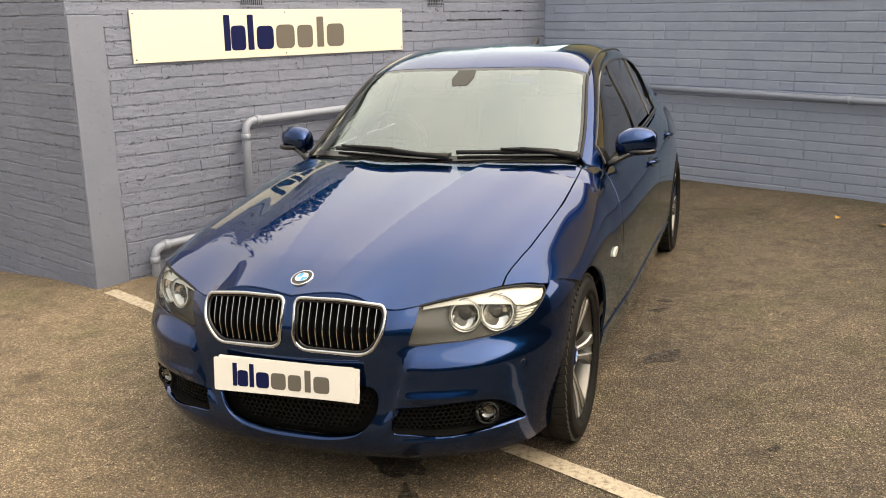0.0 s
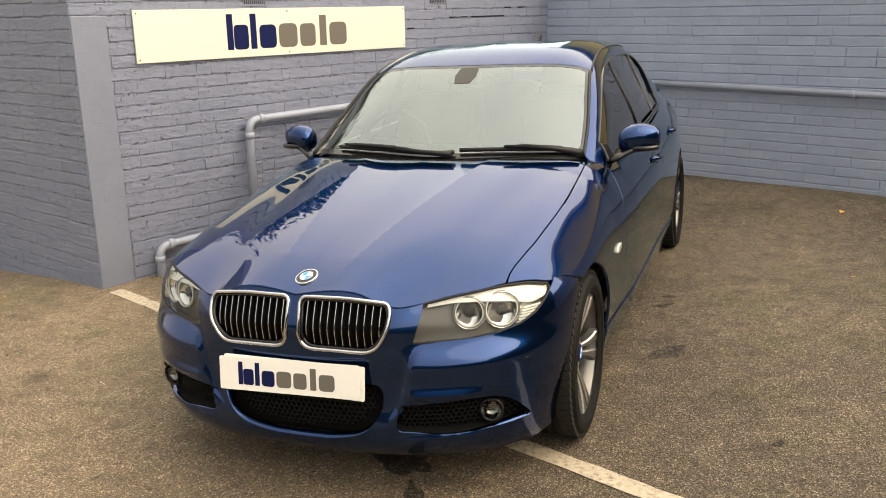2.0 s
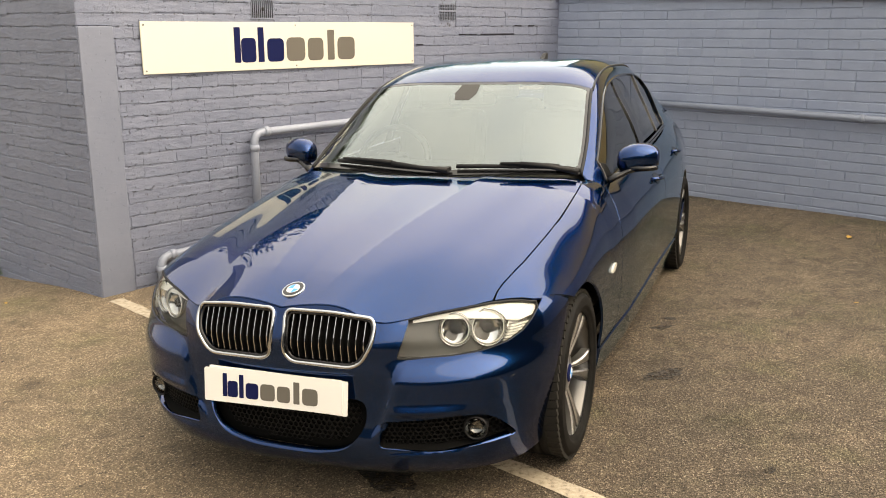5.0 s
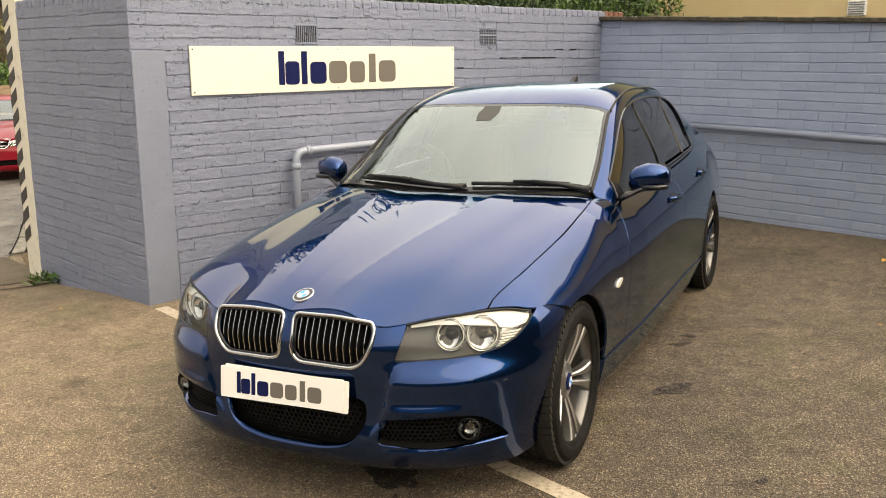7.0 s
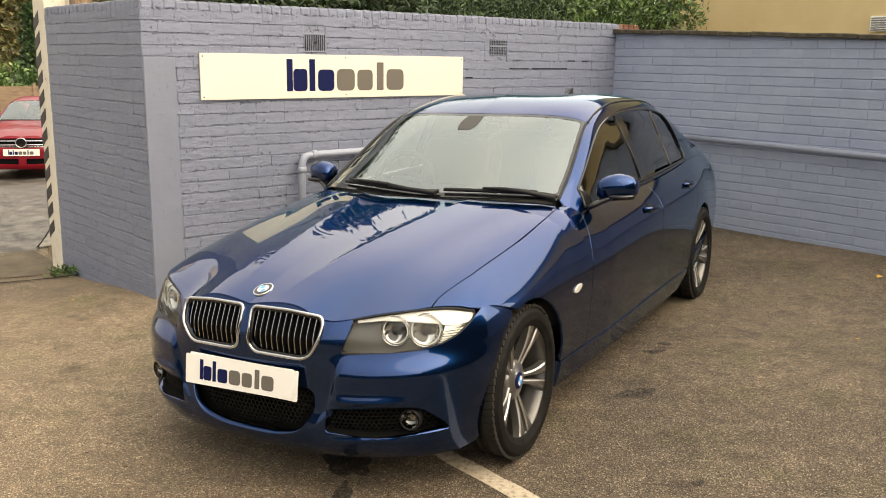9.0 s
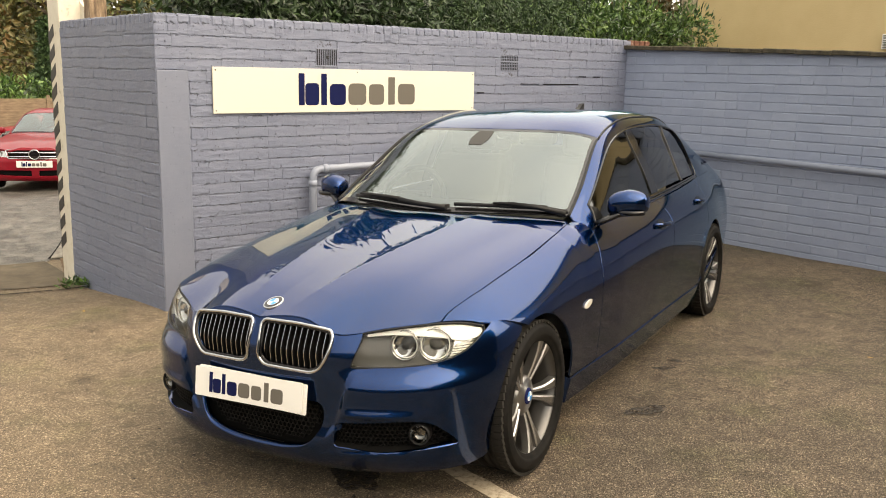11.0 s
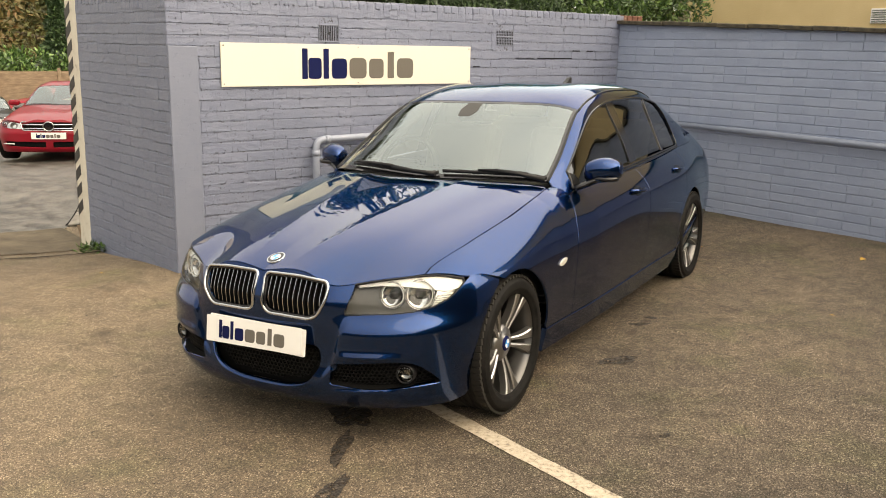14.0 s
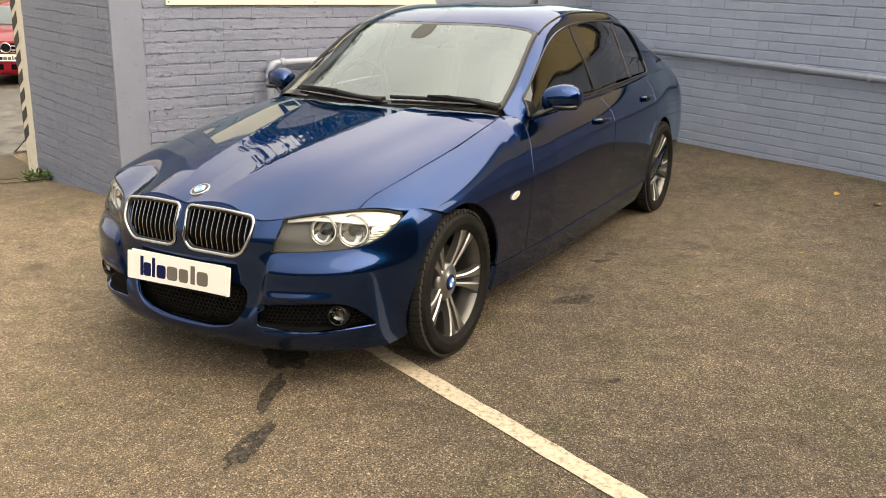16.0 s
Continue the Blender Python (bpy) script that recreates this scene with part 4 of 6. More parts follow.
def side_windows(sd, front_door, rear_door):
    def pane(name, x0, x1, parent, material, slant0=0.0, slant1=0.0):
        q = np.linspace(0, 1, 10)
        up = [(x0 + (x1 - x0) * k) for k in q]
        if x1 < -2.7:
            poly = [on_cabin(x, 3.88) for x in np.linspace(x0, -2.70, 5)] + [on_cabin(-2.765, 4.38), on_cabin(-2.81, 4.85), on_cabin(-2.828, 5.25), on_cabin(-2.82, 5.6), on_cabin(-2.79, 5.76)]
            poly += [on_cabin(x, 5.78) for x in np.linspace(-2.74, x0 + slant0, 4)]
        else:
            poly = [on_cabin(x, 3.88) for x in up] + [on_cabin(x, 5.78) for x in np.linspace(x1 + slant1, x0 + slant0, 10)]
        g = panel(name, CABIN, poly, material, parent, step=0.06, offset=-0.006, flange=0, side=sd)
        return g
    pane("window_pane", -0.868, -1.690, front_door, dark_glass, 0.03, -0.02)
    pane("window_pane", -1.800, -2.440, rear_door, dark_glass, -0.02, 0.05)
    pane("quarter_pane", -2.475, -2.80, rear_door, dark_glass, 0.05, 0)
    strip_b = [on_cabin(x, 3.83) for x in (-1.69, -1.80)] + [on_cabin(x, 5.82) for x in (-1.825, -1.705)]
    panel("pillar_cover", CABIN, strip_b, gloss_black, front_door, step=0.03, offset=0.001, flange=0.006, side=sd)
    strip_c = [on_cabin(x, 3.83) for x in (-2.44, -2.475)] + [on_cabin(x, 5.82) for x in (-2.425, -2.39)]
    panel("division_bar", CABIN, strip_c, gloss_black, rear_door, step=0.03, offset=0.001, flange=0.006, side=sd)
    flip = np.array([1, sd, 1])
    loop = CABIN(dense(DLO, 0.03)) * flip
    solid("window_trim", tube(loop, 0.0065, 8, True), gloss_black, front_door)
    belt = CABIN([on_cabin(x, 5.94) for x in np.linspace(-0.83, -2.79, 40)]) * flip + np.array([0, sd * 0.004, 0])
    solid("belt_trim", tube(belt, 0.006, 8), gloss_black, front_door)
    ditch = CABIN([on_cabin(x, 2.22) for x in np.linspace(-1.29, -2.75, 40)]) * flip
    solid("roof_strip", tube(ditch, 0.006, 8), black_plastic, body_shell)
    pil = CABIN([on_cabin(x, 2.06) for x in np.linspace(-0.70, -1.29, 20)]) * flip
    solid("pillar_seal", tube(pil, 0.007, 8), black_plastic, body_shell)


for sd in (1, -1):
    wing, fd, rd = wing_panels(sd)
    side_windows(sd, fd, rd)
    if sd == 1:
        left_wing, left_door, left_rear_door = wing, fd, rd
    else:
        right_wing, right_door, right_rear_door = wing, fd, rd
tail = [(-3.775, vv) for vv in VB]
tail_pts = BODY(tail)
bm = bmesh.new()
rows = []
for k, (sx, sc) in enumerate(((0, 1.0), (-0.03, 0.97), (-0.045, 0.6), (-0.05, 0.02))):
    rows.append([bm.verts.new((-3.775 + sx, p[1] * sc * s, 0.6 + (p[2] - 0.6) * sc)) for s, seq in ((1, tail_pts[::-1]), (-1, tail_pts[1:])) for p in seq])
for ra, rb in zip(rows, rows[1:]):
    for i in range(len(ra)):
        bm.faces.new((ra[i], ra[(i + 1) % len(ra)], rb[(i + 1) % len(ra)], rb[i])).smooth = True
bmesh.ops.recalc_face_normals(bm, faces=bm.faces[:])
solid("tail_panel", bm, paint, car)
# floor and inner arches
solid("floor_pan", block(3.6, 1.44, 0.10, 0.02, (-1.55, 0, 0.24)), under, car)
for cx in (0.0, -2.76):
    for s in (1, -1):
        bm = lathe([(0.375, 0.50 * s), (0.37, 0.60 * s), (0.362, 0.70 * s), (0.356, 0.745 * s if cx == 0 else 0.80 * s)], 40)
        low = [vv for vv in bm.verts if vv.co.z < -0.14]
        bmesh.ops.delete(bm, geom=low, context="VERTS")
        bmesh.ops.translate(bm, verts=bm.verts[:], vec=(cx, 0, 0.305))
        solid("arch_liner", bm, under, car)
solid("bulkhead", block(0.9, 1.0, 0.45, 0.05, (0.05, 0, 0.45)), under, car)


# ---- wheels ----
def build_wheel(parent, at, sd, width):
    w = new("wheel")
    w.parent = parent
    w.location, w.rotation_euler = at, (0, 0, 0 if sd > 0 else math.pi)
    h = width / 2
    tyre = [(0.222, -h + 0.01), (0.250, -h - 0.006), (0.278, -h - 0.004), (0.293, -h + 0.008), (0.3015, -h + 0.026)]
    groove = (-0.055, -0.018, 0.018, 0.055)
    for g in groove:
        tyre += [(0.3035, g - 0.0055), (0.2965, g - 0.004), (0.2965, g + 0.004), (0.3035, g + 0.0055)]
    tyre += [(0.3015, h - 0.026), (0.293, h - 0.008), (0.286, h - 0.001), (0.283, h + 0.003), (0.278, h + 0.004), (0.255, h + 0.007), (0.243, h + 0.004), (0.240, h - 0.001), (0.232, h - 0.001), (0.222, h - 0.012)]
    t = solid("tyre", lathe(tyre, 96), rubber, w)
    cuts = bmesh.new()
    for k in range(64):
        a = 2 * math.pi * k / 64
        for s in (-1, 1):
            m = Matrix.Rotation(a, 4, "Y") @ Matrix.Translation((0.2995, s * (h - 0.036), 0)) @ Matrix.Rotation(s * 0.20, 4, "X") @ Matrix.Rotation(-s * 0.12, 4, "Z")
            bmesh.ops.create_cube(cuts, size=1, matrix=m @ Matrix.Diagonal((0.0115, 0.058, 0.0258, 1)))
    tagged(solid("tread", cuts, tread_rubber, t), kind="stuff")
    rim = [(0.226, -h + 0.02), (0.224, -h + 0.03), (0.208, -h + 0.05), (0.202, 0.0), (0.205, h - 0.06), (0.212, h - 0.022), (0.219, h - 0.012), (0.224, h - 0.005), (0.2285, h - 0.001), (0.2300, h - 0.006), (0.226, h - 0.014)]
    r = solid("rim", lathe(rim, 72), alloy_barrel, w)
    edge = [(0.2210, h - 0.008), (0.2235, h - 0.0035), (0.2265, h - 0.001), (0.2285, h - 0.0005), (0.2295, h - 0.003)]
    solid("rim_edge", lathe(edge, 72), alloy, r)
    hub = [(0.0, h - 0.040), (0.034, h - 0.040), (0.036, h - 0.044), (0.060, h - 0.046), (0.075, h - 0.056), (0.078, h - 0.10), (0.0, h - 0.10)]
    solid("hub", lathe(hub, 40), alloy, r)
    disc = [(0.165, -0.03), (0.165, -0.006), (0.085, -0.006), (0.085, 0.0), (0.0, 0.0)]
    solid("brake_disc", lathe(disc, 48), satin, w)
    solid("inner_shadow", lathe([(0.20, -0.05), (0.0, -0.05)], 32), under, w)

    def spoke(angle, skew):
        """One tapering spoke of a pair, from the hub to the rim."""
        bm = bmesh.new()
        secs = []
        for q in np.linspace(0, 1, 7):
            rad = 0.052 + (0.2185 - 0.052) * q
            inner, outer = 0.0050 + 0.0105 * q, 0.0195 + 0.012 * q + 0.034 * q ** 2.4
            lat, half = skew * (inner + outer) / 2, (outer - inner) / 2
            face = h - 0.050 + 0.012 * math.sin(math.pi * q * 0.9) + 0.034 * q ** 1.6
            deep = face - 0.040 + 0.010 * q
            ch = 0.0052
            secs.append([bm.verts.new((rad, y, lat + x)) for x, y in ((-half * 1.15, deep), (-half, face - ch), (-half + ch, face), (half - ch, face), (half, face - ch), (half * 1.15, deep))])
        for a, b in zip(secs, secs[1:]):
            for k in range(6):
                f = bm.faces.new((a[k], a[(k + 1) % 6], b[(k + 1) % 6], b[k]))
                if k in (1, 3):
                    f.material_index = 1
        bm.faces.new(secs[0])
        bm.faces.new(secs[-1][::-1])
        bmesh.ops.recalc_face_normals(bm, faces=bm.faces[:])
        bmesh.ops.rotate(bm, verts=bm.verts[:], cent=(0, 0, 0), matrix=Matrix.Rotation(angle, 3, "Y"))
        return bm
    for k in range(5):
        for s in (1, -1):
            solid("spoke", spoke(2 * math.pi * k / 5 + 0.42, s), [alloy, alloy_edge], r)
        a = 2 * math.pi * k / 5 + 0.42 + math.pi / 5
        bm = lathe([(0.0, 0.0), (0.0085, 0.0), (0.0095, 0.004), (0.0095, 0.02)], 12)
        ob = solid("wheel_bolt", bm, black_plastic, r)
        ob.location = (0.050 * math.cos(a), h - 0.047, 0.050 * math.sin(a))
        ob.rotation_euler = (math.pi, 0, 0)
    cap = solid("centre_cap", lathe([(0.0, h - 0.034), (0.026, h - 0.035), (0.031, h - 0.038), (0.032, h - 0.046)], 32), navy, r, "round cap with blue and white quarters")
    roundel_quarters(cap, Matrix.Translation((0, h - 0.0335, 0)) @ Matrix.Rotation(radians(-90), 4, "X"), 0.019)
    r.scale = (1.08, 1.0, 1.08)
    return w


def roundel_quarters(parent, m, radius):
    """Four plain quarters, blue and white, in a ring; facing local +Z of m."""
    for k in range(4):
        a0 = k * math.pi / 2
        pts = [(0, 0)] + [(radius * math.cos(a0 + math.pi / 2 * j / 8), radius * math.sin(a0 + math.pi / 2 * j / 8)) for j in range(9)]
        bm = bmesh.new()
        bm.faces.new([bm.verts.new(m @ Vector((x, y, 0.0012))) for x, y in pts])
        solid("badge_quarter", bm, badge_blue if k % 2 else badge_white, parent)


for x, sd, yy, wd in ((0.012, 1, 0.702, 0.215), (0.012, -1, -0.702, 0.215), (-2.78, 1, 0.742, 0.225), (-2.78, -1, -0.742, 0.225)):
    build_wheel(car, (x, yy, 0.305), sd, wd)


# ---- lamps, grilles, badges and fittings of the saloon ----
def nose_at(y, z, off=0.0):
    a = NOSE.a_of(abs(y), z)
    p = NOSE([(a, z)])[0]
    e = 0.002
    n = np.cross(NOSE([(a + e, z)])[0] - NOSE([(a - e, z)])[0], NOSE([(a, z + e)])[0] - NOSE([(a, z - e)])[0])
    n /= np.linalg.norm(n)
    n = n if n[0] > 0 else -n
    p = p + n * off
    s = -1 if y < 0 else 1
    return Vector((p[0], p[1] * s, p[2])), Vector((n[0], n[1] * s, n[2]))


def facing(p, n, up=(0, 0, 1)):
    """A frame at p whose +Z looks along n."""
    n = Vector(n).normalized()
    x = Vector(up).cross(n).normalized()
    y = n.cross(x)
    return Matrix(((x.x, y.x, n.x, p[0]), (x.y, y.y, n.y, p[1]), (x.z, y.z, n.z, p[2]), (0, 0, 0, 1)))


def disc_body(profile, m, sides=32):
    """A turned body whose axis is m's +Z."""
    bm = lathe(profile, sides)
    bmesh.ops.transform(bm, matrix=m @ Matrix.Rotation(radians(90), 4, "X"), verts=bm.verts[:])
    return bm


def honeycomb(outline, cell, wall, deep, surface_off, side=1, mirror_half=False):
    """A moulded hexagonal mesh inside an outline in (y, z)."""
    bm = bmesh.new()
    ys, zs = [p[0] for p in outline], [p[1] for p in outline]
    dy, dz = cell * math.sqrt(3), cell * 1.5
    row, z = 0, min(zs)
    while z < max(zs) + cell:
        y = min(ys) + (dy / 2 if row % 2 else 0)
        while y < max(ys) + cell:
            if inside([(y, z)], outline)[0]:
                ring_o, ring_i = [], []
                for k in range(6):
                    a = radians(60 * k + 30)
                    for ring, r in ((ring_o, cell), (ring_i, cell - wall)):
                        yy, zz = y + r * 1.25 * math.cos(a) * 0.8, z + r * math.sin(a)
                        p, n = nose_at(max(0.0, yy) if not mirror_half else yy, zz, surface_off)
                        ring.append((Vector((p.x, p.y * side, p.z)), Vector((n.x, n.y * side, n.z))))
                vo = [bm.verts.new(p) for p, n in ring_o]
                vi = [bm.verts.new(p) for p, n in ring_i]
                vd = [bm.verts.new(p - n * deep) for p, n in ring_i]
                for k in range(6):
                    j = (k + 1) % 6
                    bm.faces.new((vo[k], vo[j], vi[j], vi[k]))
                    bm.faces.new((vi[k], vi[j], vd[j], vd[k]))
            y += dy
        z += dz
        row += 1
    return bm


def ring_of(outline, sd, off, radius, sides=8, flat=1.0):
    pts = [nose_at(y, z, off)[0] for y, z in outline]
    pts = [Vector((p.x, p.y * sd, p.z)) for p in pts]
    clean = [pts[0]]
    for p in pts[1:]:
        if (p - clean[-1]).length > 0.004:
            clean.append(p)
    return tube(clean, radius, sides, True, flat)


for sd in (1, -1):
    # kidney grille
    frame_k = solid("kidney_grille", ring_of(KIDNEY, sd, 0.003, 0.0062, 10), chrome, bumper, "chrome kidney grille with upright slats")
    inner = [(0.185 + (y - 0.185) * 0.955, 0.608 + (z - 0.608) * 0.92) for y, z in KIDNEY]
    solid("grille_lip", ring_of(inner, sd, -0.006, 0.0055, 8), gloss_black, frame_k)
    panel("grille_backing", NOSE, nz(KIDNEY), under, frame_k, step=0.03, offset=-0.045, flange=0, side=sd)
    for k in range(11):
        y = 0.046 + 0.0256 * k
        span = [z for z in np.linspace(0.52, 0.70, 91) if inside([(y, z)], inner)[0]]
        if len(span) < 8:
            continue
        lo, hi = span[0], span[-1]
        bm = bmesh.new()
        cols = []
        for q in np.linspace(0, 1, 8):
            z = lo + (hi - lo) * q
            p, n = nose_at(y, z, -0.010 - 0.006 * (1 - q))
            p, n = Vector((p.x, p.y * sd, p.z)), Vector((1, 0, 0.15)).normalized()
            t = Vector((0, 1, 0))
            cols.append([bm.verts.new(p + t * a + n * b) for a, b in ((-0.0019, 0.0), (-0.0014, 0.003), (0.0014, 0.003), (0.0019, 0.0), (0.0010, -0.022), (-0.0010, -0.022))])
        for a, b in zip(cols, cols[1:]):
            for j in range(6):
                f = bm.faces.new((a[j], a[(j + 1) % 6], b[(j + 1) % 6], b[j]))
                f.material_index = 0 if j in (0, 1, 2) else 1
        bmesh.ops.recalc_face_normals(bm, faces=bm.faces[:])
        solid("grille_slat", bm, [chrome, under], frame_k)

    # headlamp
    lamp = panel("headlamp", NOSE, lamp_outline, lens, car, step=0.02, offset=-0.003, flange=0, side=sd, label="clear twin-round headlamp with a bright brow")
    full = LAMP + LAMP_LOW
    solid("lamp_seal", ring_of(full, sd, -0.004, 0.0045, 6), black_plastic, lamp)
    panel("lamp_bowl", NOSE, lamp_outline, bezel, lamp, step=0.025, offset=-0.055, flange=0, side=sd)
    wallv, wallf = [], []
    rim = [nose_at(y, z, -0.006)[0] for y, z in full]
    deep = [nose_at(y, z, -0.056)[0] for y, z in full]
    for a, b in zip(rim, deep):
        wallv += [(a.x, a.y * sd, a.z), (b.x, b.y * sd, b.z)]
    nn = len(full)
    wallf = [(2 * i, 2 * ((i + 1) % nn), 2 * ((i + 1) % nn) + 1, 2 * i + 1) for i in range(nn)]
    solid("lamp_wall", mesh_from("lamp_wall", wallv, wallf), bezel, lamp)
    drop = [(0.44, 0.009), (0.52, 0.015), (0.60, 0.027), (0.68, 0.040), (0.74, 0.045), (0.770, 0.026)]
    brow = [(y, seam_z(y) - 0.007) for y in np.linspace(0.44, 0.7715, 24)] + [(y, seam_z(y) - 0.007 - d) for y, d in drop[::-1]]
    panel("brow_strip", NOSE, nz(brow), amber, lamp, step=0.02, offset=-0.014, flange=0.01, side=sd, label="bright white light strip")
    for cy, cz, r, turn in ((0.566, 0.632, 0.055, 0.34), (0.664, 0.630, 0.062, 0.52)):
        p, n = nose_at(cy, cz, -0.034)
        m = facing((p.x, p.y * sd, p.z), (1.0, turn * sd, 0.10))
        ring = solid("lamp_ring", disc_body([(r, -0.02), (r, 0.004), (r - 0.0015, 0.006), (r - 0.004, 0.006), (r - 0.006, 0.002), (r - 0.007, -0.01)], m), satin, lamp)
        solid("reflector_bowl", disc_body([(r - 0.006, 0.000), (r * 0.72, -0.012), (r * 0.40, -0.018), (0.0, -0.020)], m), lamp_silver, ring)
        solid("bulb_lens", disc_body([(r * 0.34, -0.018), (r * 0.33, -0.008), (r * 0.20, -0.003), (0.0, -0.001)], m, 20), gloss_black, ring)
        solid("ring_light", disc_body([(r - 0.008, 0.001), (r - 0.009, 0.004), (r - 0.011, 0.004), (r - 0.012, 0.000)], m), amber, ring)
    for k in range(6):
        y0, y1, zc = 0.722 - 0.003 * k, 0.765 - 0.0070 * k, 0.624 - 0.0085 * k
        pts = [(y0, zc), (y1, zc), (y1 - 0.003, zc - 0.0055), (y0, zc - 0.0055)]
        panel("lamp_bar", NOSE, nz(pts), amber, lamp, step=0.012, offset=-0.012 - 0.002 * (k % 2), flange=0.012, side=sd)
    cluster = [(0.716, 0.640), (0.770, 0.645), (0.764, 0.626), (0.746, 0.602), (0.722, 0.588), (0.712, 0.586)]
    panel("cluster_back", NOSE, nz(cluster), satin, lamp, step=0.02, offset=-0.026, flange=0.01, side=sd)

    # fog lamp, its mesh and the dark recess behind it
    rim = [nose_at(y, z, -0.004)[0] for y, z in FOGHOLE]
    deep = [nose_at(y, z, -0.075)[0] for y, z in FOGHOLE]
    nf = len(FOGHOLE)
    recess = [(q.x, q.y * sd, q.z) for pair in zip(rim, deep) for q in pair]
    solid("lamp_recess", mesh_from("lamp_recess", recess, [(2 * i, 2 * ((i + 1) % nf), 2 * ((i + 1) % nf) + 1, 2 * i + 1) for i in range(nf)]), under, bumper)
    panel("recess_back", NOSE, nz(FOGHOLE), under, bumper, step=0.04, offset=-0.072, flange=0, side=sd)
    solid("side_mesh", honeycomb(FOGHOLE, 0.0100, 0.0020, 0.014, -0.036, sd), mesh_black, bumper, "black honeycomb mesh")
    p, n = nose_at(0.640, 0.312, -0.020)
    m = facing((p.x, p.y * sd, p.z), (1.0, 0.25 * sd, 0.0))
    fog = solid("fog_lamp", disc_body([(0.040, -0.03), (0.040, 0.008), (0.038, 0.011), (0.035, 0.011), (0.034, 0.005)], m), black_plastic, bumper, "round fog lamp")
    solid("fog_reflector", disc_body([(0.034, 0.003), (0.026, -0.010), (0.012, -0.016), (0.0, -0.017)], m), fog_silver, fog)
    solid("fog_glass", disc_body([(0.0345, 0.005), (0.027, 0.009), (0.014, 0.0115), (0.0, 0.012)], m), lens, fog)
    p, n = nose_at(0.735, 0.462, 0.0005)
    m = facing((p.x, p.y * sd, p.z), (n.x, n.y * sd, n.z))
    solid("parking_sensor", disc_body([(0.0140, -0.004), (0.0136, -0.0004), (0.0128, 0.0002)], m, 20), gloss_black, bumper)

    # door mirror
    arm = [Vector((-0.845, 0.738 * sd, 0.878)), Vector((-0.872, 0.775 * sd, 0.895)), Vector((-0.895, 0.815 * sd, 0.915)), Vector((-0.91, 0.84 * sd, 0.925))]
    bm = bmesh.new()
    cols = []
    for i in range(17):
        th = math.pi * i / 16
        row = []
        for j in range(28):
            ph = 2 * math.pi * j / 28
            c, s_ = math.cos(ph), math.sin(ph)
            yy = -math.cos(th)
            rr = max(0.0, math.sin(th)) ** 0.55
            fwd = (abs(c) ** 0.8) * math.copysign(1, c) * rr
            upw = (abs(s_) ** 0.8) * math.copysign(1, s_) * rr
            y = 0.856 + 0.090 * yy
            h = 0.064 * (1 - 0.06 * yy)
            x = -0.955 + (0.075 if fwd > 0 else 0.052) * fwd * (1 - 0.12 * yy) - 0.022 * yy
            z = 0.968 + h * upw + 0.010 * yy * 0 - (0.012 * max(0, -yy))
            row.append(bm.verts.new((x, y * sd, z)))
        cols.append(row)
    for a, b in zip(cols, cols[1:]):
        for j in range(28):
            bm.faces.new((a[j], a[(j + 1) % 28], b[(j + 1) % 28], b[j])).smooth = True
    bmesh.ops.remove_doubles(bm, verts=bm.verts[:], dist=1e-5)
    bmesh.ops.recalc_face_normals(bm, faces=bm.faces[:])
    mirror_ob = solid("door_mirror", bm, paint, car, "body-coloured door mirror")
    solid("mirror_arm", tube(arm, [0.030, 0.026, 0.026, 0.030], 12, False, 0.55), gloss_black, mirror_ob)
    lowp = [Vector((-0.955 + 0.074 * math.cos(a), (0.870 + 0.071 * math.sin(a)) * sd, 0.928)) for a in np.linspace(-1.5, 1.2, 14)]
    solid("mirror_lower", tube(lowp, 0.012, 8), gloss_black, mirror_ob)
    mg = bmesh.new()
    bmesh.ops.create_circle(mg, cap_ends=True, radius=1, segments=28, matrix=Matrix.Translation((-1.012, 0.868 * sd, 0.966)) @ Matrix.Rotation(radians(90), 4, "Y") @ Matrix.Diagonal((0.047, 0.066, 1, 1)))
    solid("mirror_glass", mg, chrome, mirror_ob)
    sail = [on_cabin(-0.862, 4.0), on_cabin(-0.905, 4.6), on_cabin(-0.925, 5.8), on_cabin(-0.838, 5.86)]
    panel("mirror_sail", CABIN, sail, mesh_black, left_door if sd > 0 else right_door, step=0.03, offset=0.001, flange=0.004, side=sd)

    # handles, side lamp, seams
    for door, hx, hz in ((left_door if sd > 0 else right_door, -1.525, 0.790), (left_rear_door if sd > 0 else right_rear_door, -2.405, 0.815)):
        pts = []
        for q in np.linspace(-1, 1, 9):
            p = BODY([on_body(hx + 0.105 * q, z=hz + 0.006 * q)])[0]
            pts.append(Vector((p[0], (p[1] + 0.026 - 0.026 * abs(q) ** 4) * sd, p[2])))
        handle = solid("door_handle", tube(pts, [0.010, 0.0125, 0.0135, 0.014, 0.014, 0.014, 0.0135, 0.0125, 0.010], 10, False, 0.8), paint, door)
        cup = [on_body(hx + 0.065 * math.cos(a), z=hz - 0.004 + 0.026 * math.sin(a)) for a in np.linspace(0, 2 * math.pi, 20, endpoint=False)]
        panel("handle_cup", BODY, cup, gloss_black, handle, step=0.02, offset=0.0015, flange=0, side=sd)
    lens_o = [on_body(-0.468 + 0.034 * math.cos(a) * (abs(math.cos(a)) ** -0.15 if abs(math.cos(a)) > 0.05 else 1), z=0.583 + 0.0125 * math.sin(a) + 0.010 * -math.cos(a)) for a in np.linspace(0, 2 * math.pi, 22, endpoint=False)]
    panel("side_repeater", BODY, lens_o, repeater_lens, left_wing if sd > 0 else right_wing, step=0.01, offset=0.009, flange=0.010, side=sd, label="clear oval indicator lens")

